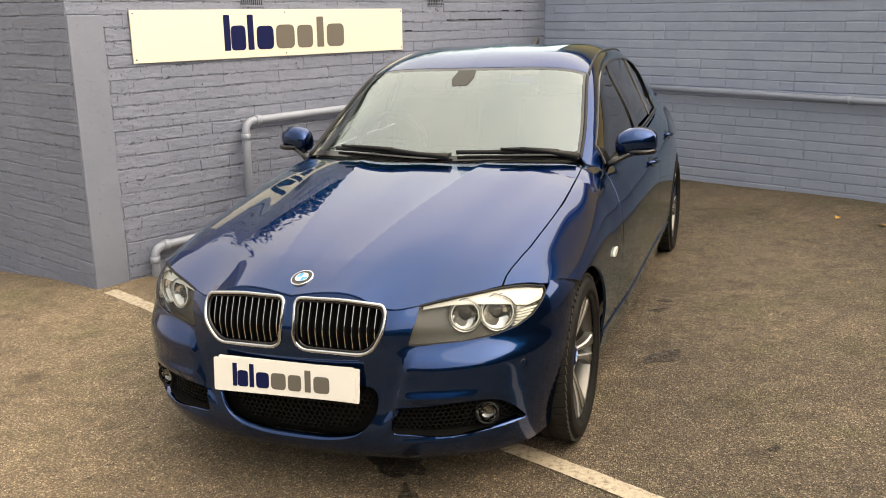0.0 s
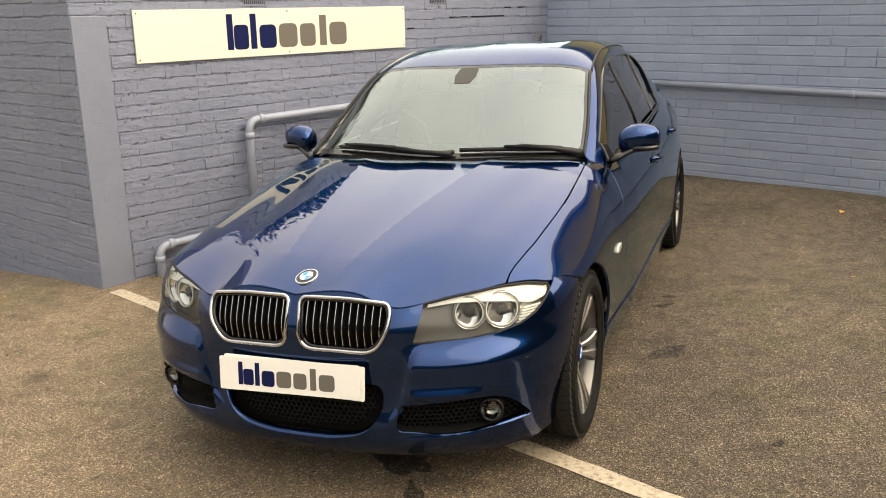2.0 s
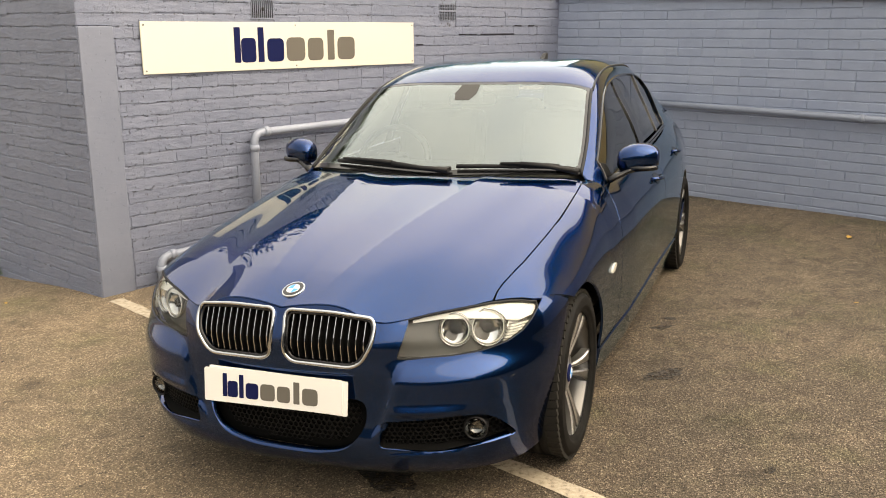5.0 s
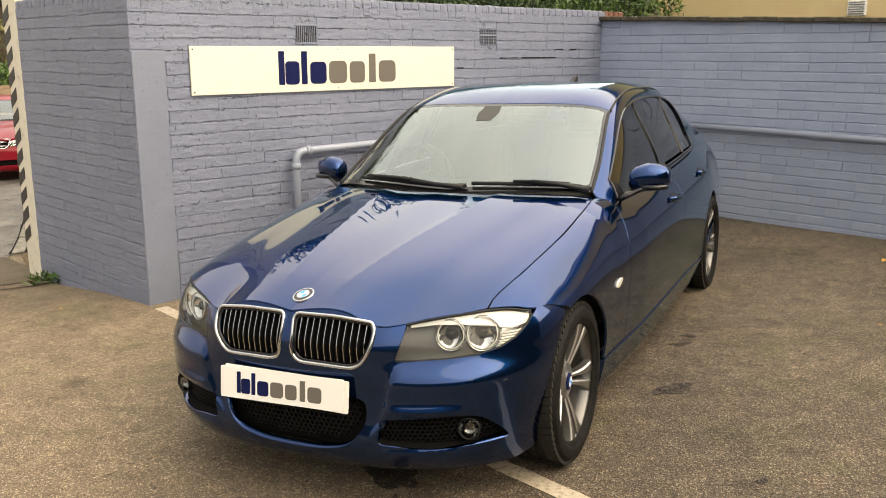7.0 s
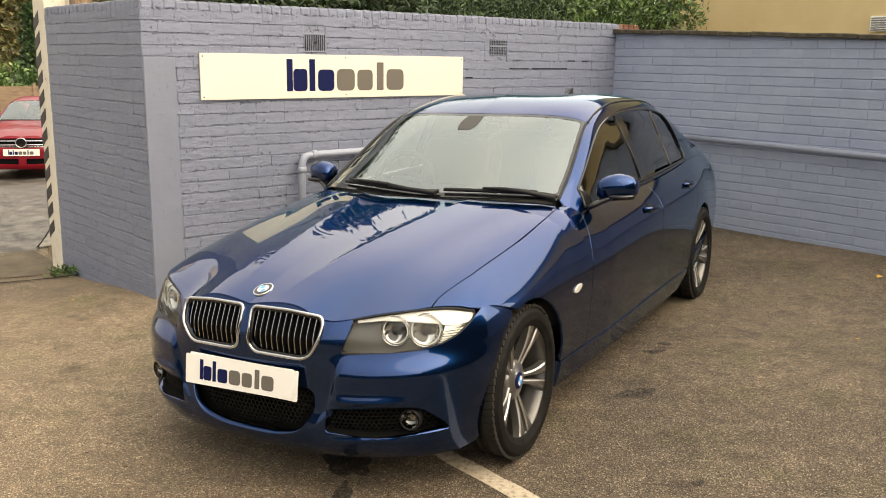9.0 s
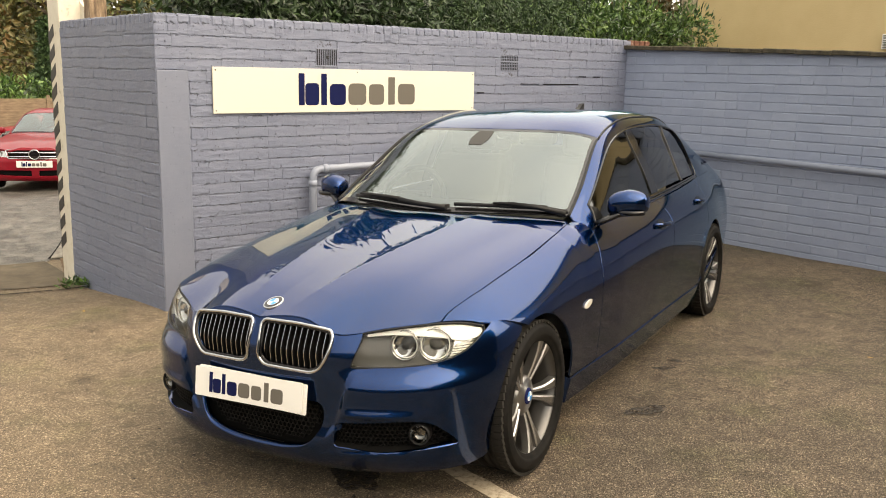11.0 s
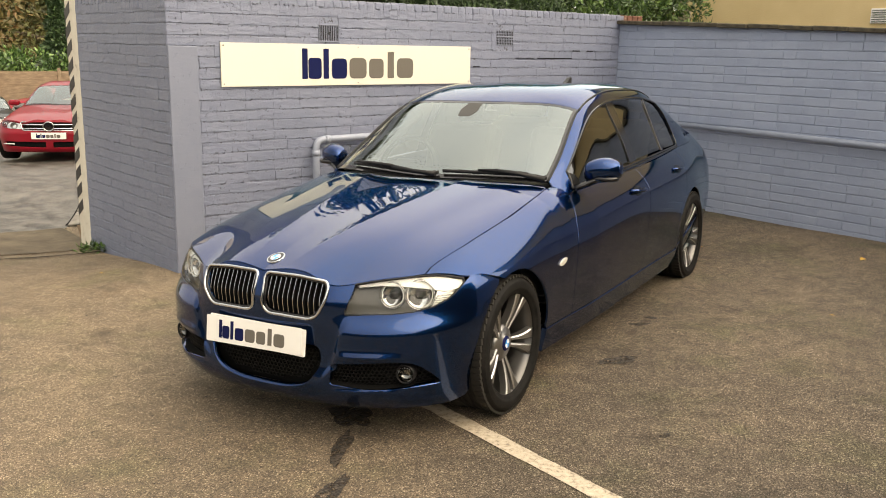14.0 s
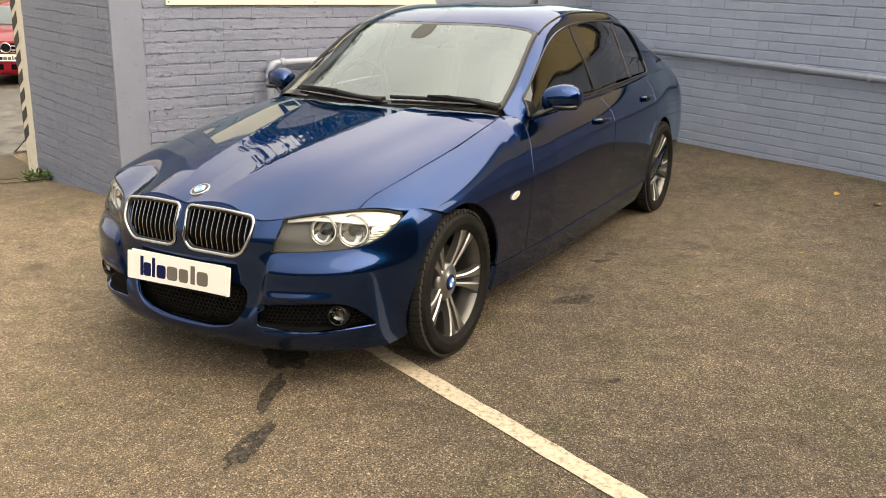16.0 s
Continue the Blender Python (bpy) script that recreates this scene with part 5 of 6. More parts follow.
    # wipers
for y0, y1, park in ((-0.47, 0.135, -0.10), (0.155, 0.655, 0.36)):
    pts = []
    for q in np.linspace(0, 1, 14):
        y = y0 + (y1 - y0) * q
        x = screen_base(y) - 0.020 - 0.012 * (1 - q)
        s = 1 if y >= 0 else -1
        p = CABIN([cab_y(x, abs(y))])[0]
        pts.append(Vector((p[0] + 0.006, p[1] * s, p[2] + 0.012)))
    blade = solid("wiper", tube(pts, 0.0075, 6, False, 1.3), black_plastic, car, "black wiper at rest")
    arm_pts = [pts[k] + Vector((0.012, 0, 0.016 - 0.002 * abs(k - 6))) for k in (5, 7, 9, 11)] if y0 > 0 else [pts[k] + Vector((0.012, 0, 0.016)) for k in (1, 3, 5, 7)]
    solid("wiper_arm", tube(arm_pts, [0.006, 0.009, 0.010, 0.011], 6), black_plastic, blade)
    link = [pts[7] + Vector((0.012, 0, 0.014)), pts[10] + Vector((0.022, 0, 0.006)), pts[13] + Vector((0.03, 0, -0.004))]
    solid("wiper_link", tube(link, [0.011, 0.011, 0.014], 6), black_plastic, blade)

# bonnet badge
bp = BODY([(0.612, 0.0)])[0]
e = 0.01
bn = np.cross(BODY([(0.612 + e, 0.0)])[0] - BODY([(0.612 - e, 0.0)])[0], BODY([(0.612, 0.03)])[0] - bp)
bn = bn / np.linalg.norm(bn) * (1 if bn[2] > 0 else -1)
m = facing(Vector(bp) + Vector(bn) * 0.002, bn, (1, 0, 0))
badge = solid("bonnet_badge", disc_body([(0.0405, -0.003), (0.0405, 0.002), (0.0385, 0.0038), (0.036, 0.0032)], m), chrome, bonnet, "round enamel badge with blue and white quarters")
solid("badge_ring", disc_body([(0.0365, 0.0030), (0.022, 0.0036), (0.0, 0.0036)], m), gloss_black, badge)
roundel_quarters(badge, m @ Matrix.Translation((0, 0, 0.0036)), 0.0225)
solid("badge_inner_ring", disc_body([(0.0238, 0.0040), (0.0236, 0.0054), (0.0224, 0.0054), (0.0222, 0.0040)], m), chrome, badge)

# middle mesh
MID = [(y, z) for y, z in rounded([(-0.28, 0.40), (0.28, 0.40), (0.277, 0.335), (0.21, 0.268), (0.11, 0.248), (-0.11, 0.248), (-0.21, 0.268), (-0.277, 0.335)], 0.03)]
solid("middle_mesh", honeycomb(MID, 0.0115, 0.0023, 0.016, -0.044, 1, True), mesh_black, bumper, "black honeycomb mesh")


# plain brand shapes, used on the sign and the plates
def brand_shapes(parent, m, height, thick, dark=navy, light=taupe):
    """A row of plain bars and rounded blocks in two colours, as wide as 4.45 heights; m: origin at their lower left, X along, Z up, facing -Y."""
    h = height
    u = h * 1.07
    rows = [("bar", 0.0, 0.20, 1.0, dark), ("block", 0.22, 0.48, 0.70, dark), ("bar", 0.77, 0.20, 1.0, dark), ("block", 1.07, 0.58, 0.68, dark),
            ("block", 1.74, 0.66, 0.70, light), ("block", 2.50, 0.58, 0.68, light), ("bar", 3.24, 0.26, 0.92, light), ("block", 3.62, 0.68, 0.70, light)]
    for kind, x, w, hh, mat in rows:
        x0, w, z0, z1 = x * u, w * u, 0.0, hh * h
        r = min(w, z1 - z0) * (0.28 if kind == "block" else 0.12)
        bm = prism(rounded([(x0, z0), (x0 + w, z0), (x0 + w, z1), (x0, z1)], r, 6), -thick - (0.0003 if kind == "bar" else 0))
        bmesh.ops.transform(bm, matrix=m, verts=bm.verts[:])
        solid("letter_block", bm, mat, parent)


# show plate, hung a little askew over a second one
def plate_mesh():
    bm = prism(rounded([(-0.253, -0.055), (0.253, -0.055), (0.253, 0.055), (-0.253, 0.055)], 0.006, 3), 0.004)
    return bm


plate_back = solid("plate_backing", plate_mesh(), plate_white, bumper)
plate_back.matrix_local = Matrix.Translation((0.753, -0.004, 0.434)) @ Matrix.Rotation(radians(90), 4, "Z") @ pose(0, 0, 0, -8, 0.2, 0)
plate_front = solid("show_plate", plate_mesh(), plate_white, bumper, "white show plate with plain two-colour shapes")
plate_front.matrix_local = Matrix.Translation((0.760, -0.018, 0.434)) @ Matrix.Rotation(radians(90), 4, "Z") @ pose(0, 0, 0, -8, -1.2, 0)
brand_shapes(plate_front, Matrix.Translation((-0.182, -0.0002, -0.036)), 0.076, 0.0008)

# roof aerial
fin = prism(rounded([(-0.075, 0.0), (0.07, 0.0), (0.0, 0.020), (-0.052, 0.050), (-0.080, 0.050)], [0.004, 0.02, 0.03, 0.01, 0.008], 4), 0.030, 0.006)
bmesh.ops.translate(fin, verts=fin.verts[:], vec=(-2.50, -0.015, float(CABIN([(-2.50, 0.0)])[0][2]) - 0.004))
solid("roof_aerial", fin, black_plastic, body_shell)

# ---- inside the saloon ----
dash = bmesh.new()
cols = []
for y in np.linspace(-0.66, 0.66, 25):
    hump = 0.035 * math.exp(-((y + 0.36) / 0.17) ** 2) + 0.022 * math.exp(-(y / 0.2) ** 2)
    fx = 0.16 * (abs(y) / 0.66) ** 2
    prof = [(-0.60 - fx, 0.885), (-0.72 - fx * 0.7, 0.915 + hump * 0.3), (-0.86 - fx * 0.4, 0.925 + hump), (-0.95 - fx * 0.2, 0.905 + hump * 0.7), (-0.985, 0.82), (-0.96, 0.55)]
    cols.append([dash.verts.new((x, y, z)) for x, z in prof])
for a, b in zip(cols, cols[1:]):
    for k in range(5):
        dash.faces.new((a[k], b[k], b[k + 1], a[k + 1])).smooth = True
bmesh.ops.recalc_face_normals(dash, faces=dash.faces[:])
solid("dashboard", dash, interior, car)
rim = [Vector((-1.02 - 0.07 * math.sin(a) * 0.9 + 0.02, -0.36 + 0.185 * math.cos(a), 0.905 + 0.172 * math.sin(a))) for a in np.linspace(0, 2 * math.pi, 40, endpoint=False)]
wheel_s = solid("steering_wheel", tube(rim, 0.0165, 10, True), interior, car)
solid("wheel_boss", block(0.05, 0.17, 0.12, 0.03, (-1.0, -0.36, 0.90), 0, 3), interior, wheel_s)
for a in (0.0, math.pi, -math.pi / 2):
    solid("wheel_spoke", tube([Vector((-1.0, -0.36, 0.905)), Vector((-1.0 - 0.063 * math.sin(a), -0.36 + 0.18 * math.cos(a), 0.905 + 0.165 * math.sin(a)))], 0.014, 8), interior, wheel_s)


def seat(x, y, wide):
    base = block(0.52, wide, 0.16, 0.06, (x + 0.22, y, 0.50), 0, 3)
    s_ = solid("seat", base, leather, car)
    back = block(0.15, wide, 0.62, 0.06, (0, 0, 0.31), 0, 3)
    ob = solid("backrest", back, leather, s_)
    ob.matrix_local = Matrix.Translation((x - 0.02, y, 0.52)) @ Matrix.Rotation(radians(-18), 4, "Y")
    head = block(0.09, 0.27, 0.17, 0.04, (0, 0, 0.70), 0, 3)
    ob = solid("headrest", head, leather, s_)
    ob.matrix_local = Matrix.Translation((x - 0.0, y, 0.52)) @ Matrix.Rotation(radians(-14), 4, "Y")


for sx, sy in ((-1.52, 0.36), (-1.52, -0.36), (-2.38, 0.30), (-2.38, -0.30)):
    seat(sx, sy, 0.50 if sx > -2 else 0.58)
solid("cabin_floor", block(2.2, 1.40, 0.05, 0.01, (-1.75, 0, 0.33)), interior, car)
solid("parcel_shelf", block(0.5, 1.2, 0.04, 0.01, (-2.78, 0, 0.93)), interior, car)
lining = [cab_y(header(y) - 0.05, y) for y in np.linspace(0.0, 0.50, 8)] + [on_cabin(x, 1.95) for x in np.linspace(-1.4, -2.5, 12)] + [cab_y(-2.5, 0.0)]
panel("roof_lining", CABIN, lining, leather, body_shell, mirror=True, step=0.08, offset=-0.03, flange=0)
mb = block(0.03, 0.24, 0.065, 0.025, (0, 0, 0), 0, 3)
mob = solid("rear_view_mirror", mb, interior, car)
mob.matrix_local = Matrix.Translation((-1.21, -0.01, 1.205)) @ Matrix.Rotation(radians(12), 4, "Z")
solid("mirror_mount", prism(rounded([(-0.055, -0.06), (0.05, -0.06), (0.04, 0.055), (-0.04, 0.055)], 0.02), 0.02), interior, mob).matrix_local = Matrix.Translation((0.075, 0.01, 0.035)) @ Matrix.Rotation(radians(90), 4, "Z") @ Matrix.Rotation(radians(-63), 4, "X")

mount = [(header(0.0) + 0.024, 0.045), (header(0.0) + 0.105, 0.055), (header(0.0) + 0.165, 0.036)]
outline = [cab_y(x, 0.0) for x in (mount[0][0], mount[2][0])]
panel("mirror_mount", CABIN, [outline[0], outline[1]] + [cab_y(x, y) for x, y in mount[::-1]], patch_grey, windscreen, mirror=True, step=0.02, offset=-0.0015, flange=0, label="black sensor patch behind the glass")


# the front end draws in towards the nose
def drawn_in(x):
    return float(np.interp(x, [-1.5, -0.9, -0.45, 0.1, 0.8], [1.0, 0.995, 0.972, 0.963, 0.963]))


for ob in car.children_recursive:
    if ob.type == "MESH" and ob.matrix_basis == Matrix.Identity(4) and ob.parent.name.split(".")[0] not in ("wheel", "tyre", "rim", "centre_cap"):
        for vert in ob.data.vertices:
            vert.co.y *= drawn_in(vert.co.x)
        ob.data.update()


# ---- fittings on the walls ----
def thing(name, label, category, m=None, group="", kind=""):
    ob = new(name)
    if m is not None:
        ob.matrix_world = m
    return tagged(ob, label, category, group, kind)


x0, x1, z0, z1 = SIGN
sign = solid("sign_board", block(x1 - x0, 0.010, z1 - z0, 0.0015, ((x0 + x1) / 2, -0.016, (z0 + z1) / 2)), sign_white)
sign.matrix_world = MAIN
tagged(sign, "long cream sign board with plain navy and taupe shapes", "sign")
brand_shapes(sign, Matrix.Translation((1.027, -0.0212, 1.330)), 0.225, 0.0012)
for sx in (x0 + 0.02, (x0 + x1) / 2, x1 - 0.02):
    for sz in (z0 + 0.02, z1 - 0.02):
        solid("screw_cap", block(0.011, 0.004, 0.011, 0.002, (sx, -0.0225, sz)), satin, sign)

a0, a1, b0, b1 = VENTS[0]
vent = solid("air_brick", block(a1 - a0, 0.003, b1 - b0, 0.0, ((a0 + a1) / 2, -0.0005, (b0 + b1) / 2)), under)
vent.matrix_world = MAIN
tagged(vent, "slotted air vent set in the painted wall", "vent")
for k in range(12):
    solid("vent_slat", block(0.0062, 0.008, b1 - b0, 0.001, (a0 + 0.006 + (a1 - a0 - 0.012) * k / 11, -0.004, (b0 + b1) / 2)), render_paint, vent)
for z in (b0 + 0.004, b1 - 0.004):
    solid("vent_rail", block(a1 - a0 + 0.01, 0.010, 0.010, 0.001, ((a0 + a1) / 2, -0.004, z)), render_paint, vent)
solid("vent_knob", block(0.016, 0.012, 0.022, 0.003, ((a0 + a1) / 2, -0.006, (b0 + b1) / 2)), black_plastic, vent)
a0, a1, b0, b1 = VENTS[1]
vent = solid("air_brick", block(a1 - a0, 0.003, b1 - b0, 0.0, ((a0 + a1) / 2, -0.0005, (b0 + b1) / 2)), under)
vent.matrix_world = MAIN
tagged(vent, "two pierced air bricks one over the other, painted", "vent")
for k in range(11):
    for j in range(6):
        if j == 3:
            continue
        solid("vent_web", block(0.0055, 0.008, 0.026, 0.001, (a0 + 0.004 + (a1 - a0 - 0.008) * k / 10, -0.004, b0 + 0.008 + (b1 - b0 - 0.016) * j / 5)), render_paint, vent)
for j in range(6):
    solid("vent_bar", block(a1 - a0, 0.007, 0.0055 if j != 3 else 0.014, 0.001, ((a0 + a1) / 2, -0.0035, b0 + 0.004 + (b1 - b0 - 0.008) * j / 5)), render_paint, vent)
for s0, s1, zz in ((2.72, 2.80, 1.42), (3.22, 3.95, 1.495), (3.95, 4.05, 1.565), (4.15, 4.24, 1.565)):
    ob = solid("wall_crack", block(s1 - s0, 0.004, 0.010, 0.001, ((s0 + s1) / 2, -0.004, zz)), under, wall_main)

# bricks on edge along the top of the old wall
rnd = random.Random(12)
for wall_ob, length in ((wall_main, 4.66), (wall_end, 1.748)):
    kinds = [brick_mesh("top_brick", 0.068, 0.104, 0.006, 0.003, rnd, 0.008) for _ in range(6)]
    for me in kinds:
        me.materials.append(brick_paint)
    for k in range(int(length / 0.077)):
        ob = new("top_brick", rnd.choice(kinds))
        ob.parent = wall_ob
        ob.location = (0.040 + 0.077 * k, rnd.uniform(-0.002, 0.002), 1.857 + rnd.uniform(-0.003, 0.003))
        cap = ob.copy()
        scene.collection.objects.link(cap)
        cap.location, cap.rotation_euler = (0.040 + 0.077 * k, 0.054, 1.910 + rnd.uniform(-0.002, 0.003)), (radians(-90), 0, 0)


def rail(name, pts, label):
    smooth, n = [], len(pts)
    for i, p in enumerate(pts):
        p = Vector(p)
        if 0 < i < n - 1:
            a, b = (Vector(pts[i - 1]) - p).normalized(), (Vector(pts[i + 1]) - p).normalized()
            for k in range(7):
                q = k / 6
                smooth.append((1 - q) ** 2 * (p + a * 0.075) + 2 * q * (1 - q) * p + q * q * (p + b * 0.075))
        else:
            smooth.append(p)
    ob = solid(name, tube(smooth, 0.026, 16), pipe_paint)
    return tagged(ob, label, "rail")


rail_a = rail("guard_rail", [(1.105, -0.075, -0.10), (1.105, -0.075, 0.875), (4.60, -0.075, 0.915)], "blue-grey painted steel guard rail pipe along the wall")
rail_a.matrix_world = MAIN
low = rail("guard_rail", [(0.372, -0.060, -0.12), (0.372, -0.060, 0.165), (4.4, -0.060, 0.215)], "low blue-grey painted pipe rail near the ground")
low.matrix_world = MAIN
rail_b = rail("guard_rail", [(0.06, -0.065, 0.925), (7.0, -0.065, 0.850)], "blue-grey painted steel guard rail pipe along the wall")
rail_b.matrix_world = BACK
for ob, axis_pts in ((rail_a, [(1.105, -0.075, 0.775, 2), (1.205, -0.075, 0.877, 0)]), (low, [(0.372, -0.06, 0.085, 2), (0.455, -0.06, 0.167, 0)]), (rail_b, [(2.80, -0.065, 0.895, 0)])):
    for x, y, z, ax in axis_pts:
        bm = lathe([(0.026, -0.020), (0.0315, -0.019), (0.0325, 0.0), (0.0315, 0.019), (0.026, 0.020)], 18)
        bmesh.ops.transform(bm, matrix=Matrix.Translation((x, y, z)) @ (Matrix.Rotation(radians(90), 4, "X") if ax == 2 else Matrix.Rotation(radians(90), 4, "Z")), verts=bm.verts[:])
        solid("pipe_collar", bm, pipe_paint, ob)
for x in (0.5, 2.82, 5.2):
    solid("rail_bracket", block(0.035, 0.06, 0.05, 0.006, (x, -0.03, 0.92 - 0.0107 * x)), pipe_paint, rail_b)
for x in (2.6, 4.2):
    solid("rail_bracket", block(0.035, 0.06, 0.05, 0.006, (x, -0.03, 0.892)), pipe_paint, rail_a)

# striped post at the wall's end
post_white = shader("post_white", (0.70, 0.66, 0.55), 0.6)
v = coords(post_white)
join(post_white, ramp(post_white, noise_tex(post_white, v, 9, 6, 0.7), [(0.30, (0.34, 0.28, 0.19)), (0.42, (0.66, 0.61, 0.50)), (0.8, (0.76, 0.72, 0.62))]), bsdf(post_white).inputs["Base Color"])
stripe_black = shader("stripe_black", (0.018, 0.016, 0.015), 0.5)
post = solid("hazard_post", block(0.26, 0.20, 2.75, 0.012, (-0.132, 0.094, 1.05), 0, 2), post_white)
post.matrix_world = LEFT
tagged(post, "cream painted timber post with black hazard stripes", "post")
for k in range(12):
    zt = 1.865 - 0.150 * k
    solid("hazard_stripe", prism([(-0.258, zt - 0.135), (-0.135, zt - 0.060), (-0.135, zt + 0.030), (-0.258, zt - 0.045)], -0.003), stripe_black, post).location = (0, -0.0065, 0)
timber = shader("old_timber", (0.20, 0.14, 0.09), 0.8)
v = coords(timber, (1, 1, 0.15))
join(timber, ramp(timber, noise_tex(timber, v, 30, 6, 0.7), [(0.35, (0.09, 0.06, 0.04)), (0.55, (0.30, 0.21, 0.13)), (0.75, (0.55, 0.47, 0.36))]), bsdf(timber).inputs["Base Color"])
stub = solid("post_stub", block(0.13, 0.13, 0.55, 0.008, (0.30, 0.17, 1.80)), timber)
stub.matrix_world = LEFT
tagged(stub, "short weathered timber post behind the wall top", "post")
solid("brace", prism([(-0.05, 1.85), (0.26, 1.85), (0.26, 1.93), (-0.05, 2.10)], 0.03), post_white, stub).location = (0, 0.16, 0)
brick_red = shader("red_brick", (0.25, 0.09, 0.055), 0.85)
v = coords(brick_red)
join(brick_red, ramp(brick_red, noise_tex(brick_red, v, 20, 6, 0.7), [(0.3, (0.06, 0.03, 0.022)), (0.55, (0.15, 0.06, 0.04)), (0.72, (0.28, 0.20, 0.16))]), bsdf(brick_red).inputs["Base Color"])
stubw = thing("brick_stub", "worn red brick pier top beside the coping", "brickwork", MAIN)
for k in range(4):
    solid("brick", block(0.072, 0.20, 0.11, 0.006, (4.70 + 0.08 * k, 0.12, 1.86)), brick_red, stubw)
solid("pier_core", block(0.40, 0.20, 1.95, 0.0, (4.83, 0.12, 0.85)), brick_red, stubw)

# ---- stains, leaves, weeds on the ground ----
def blot(name, cx, cy, rx, ry, turn, seed, label, material=oil, lift=0.004):
    rnd = random.Random(seed)
    pts, n = [], 40
    ph = [rnd.uniform(0, 6.28) for _ in range(6)]
    for k in range(n):
        a = 2 * math.pi * k / n
        r = 1 + sum(0.13 / (j + 1) ** 0.5 * math.sin((j + 2) * a + ph[j]) for j in range(6)) + rnd.uniform(-0.07, 0.07)
        x, y = rx * r * math.cos(a), ry * r * math.sin(a)
        px, py = cx + x * math.cos(turn) - y * math.sin(turn), cy + x * math.sin(turn) + y * math.cos(turn)
        pts.append((px, py, ground_z(px, py) + lift))
    pts.append((cx, cy, ground_z(cx, cy) + lift))
    ob = solid(name, mesh_from(name, pts, [(k, (k + 1) % n, n) for k in range(n)], smooth=True), material)
    return tagged(ob, label, "stain", kind="structure")


stain_mat = shader("damp_tarmac", (0.04, 0.034, 0.028), 0.7)
v = coords(stain_mat)
g2 = node(stain_mat, "TexVoronoi", Scale=95.0)
join(stain_mat, v, g2.inputs["Vector"])
join(stain_mat, ramp(stain_mat, g2.outputs["Color"], [(0.0, (0.009, 0.007, 0.005)), (0.5, (0.024, 0.018, 0.013)), (0.95, (0.09, 0.07, 0.05))]), bsdf(stain_mat).inputs["Base Color"])
join(stain_mat, ramp(stain_mat, noise_tex(stain_mat, v, 26, 6, 0.7), [(0.36, (0, 0, 0)), (0.50, (1, 1, 1))]), bsdf(stain_mat).inputs["Alpha"])
bump(stain_mat, g2.outputs["Distance"], 0.6, 0.006)
blot("oil_stain", -0.165, 2.79, 0.085, 0.15, 0.5, 1, "dark oily patch on tarmac", stain_mat)
blot("oil_stain", 1.02, 3.66, 0.10, 0.055, 0.5, 8, "faint oily patch on tarmac", stain_mat)
blot("drip_stain", -0.120, 2.45, 0.034, 0.15, 0.10, 2, "dark drip trail on tarmac", stain_mat)
blot("drip_stain", -0.060, 2.06, 0.038, 0.17, -0.15, 3, "dark drip trail on tarmac", stain_mat)
blot("small_stain", 1.16, 4.30, 0.055, 0.03, 0.3, 4, "small dark spot on tarmac", stain_mat)
blot("small_stain", 1.23, 4.44, 0.04, 0.025, 0.1, 5, "small dark spot on tarmac", stain_mat)
blot("small_stain", 1.18, 2.75, 0.03, 0.02, 0.9, 7, "small dark spot on tarmac", stain_mat)
leaf_mat = shader("dry_leaf", (0.55, 0.32, 0.06), 0.7)
rnd = random.Random(21)
for k, (lx, ly) in enumerate([(2.839, 5.959), (3.038, 5.723), (2.30, 4.6), (2.95, 6.8), (1.75, 6.35), (1.3, 5.6), (-2.6, 5.0)]):
    m = pose(lx, ly, ground_z(lx, ly) + 0.008, rnd.uniform(-15, 15), rnd.uniform(-15, 15), rnd.uniform(0, 360))
    s = 0.034 if k < 2 else 0.016
    vv = [(-s, 0, 0), (-0.3 * s, -0.55 * s, 0.25 * s), (0.5 * s, -0.45 * s, 0.3 * s), (1.1 * s, 0, 0.1 * s), (0.5 * s, 0.5 * s, 0.3 * s), (-0.3 * s, 0.6 * s, 0.2 * s)]
    ob = solid("fallen_leaf", mesh_from("fallen_leaf", vv, [(0, 1, 2, 3), (0, 3, 4, 5)]), leaf_mat)
    ob.matrix_world = m
    tagged(ob, "small yellow fallen leaf on tarmac", "leaf", "fallen leaves")

wet = shader("wet_concrete", (0.16, 0.15, 0.13), 0.3)
v = coords(wet)
n1 = noise_tex(wet, v, 1.1, 7, 0.65)
n2 = noise_tex(wet, v, 5, 10, 0.78)
col = mix(wet, 0.5, ramp(wet, n1, [(0.3, (0.04, 0.036, 0.031)), (0.6, (0.13, 0.118, 0.102)), (0.8, (0.21, 0.19, 0.165))]), ramp(wet, n2, [(0.44, (0.014, 0.012, 0.010)), (0.60, (0.30, 0.275, 0.24))]))
join(wet, col, bsdf(wet).inputs["Base Color"])
rr = node(wet, "MapRange", To_Min=0.12, To_Max=0.7)
join(wet, n2, rr.inputs["Value"])
join(wet, rr.outputs[0], bsdf(wet).inputs["Roughness"])
bump(wet, n2, 0.9, 0.03)


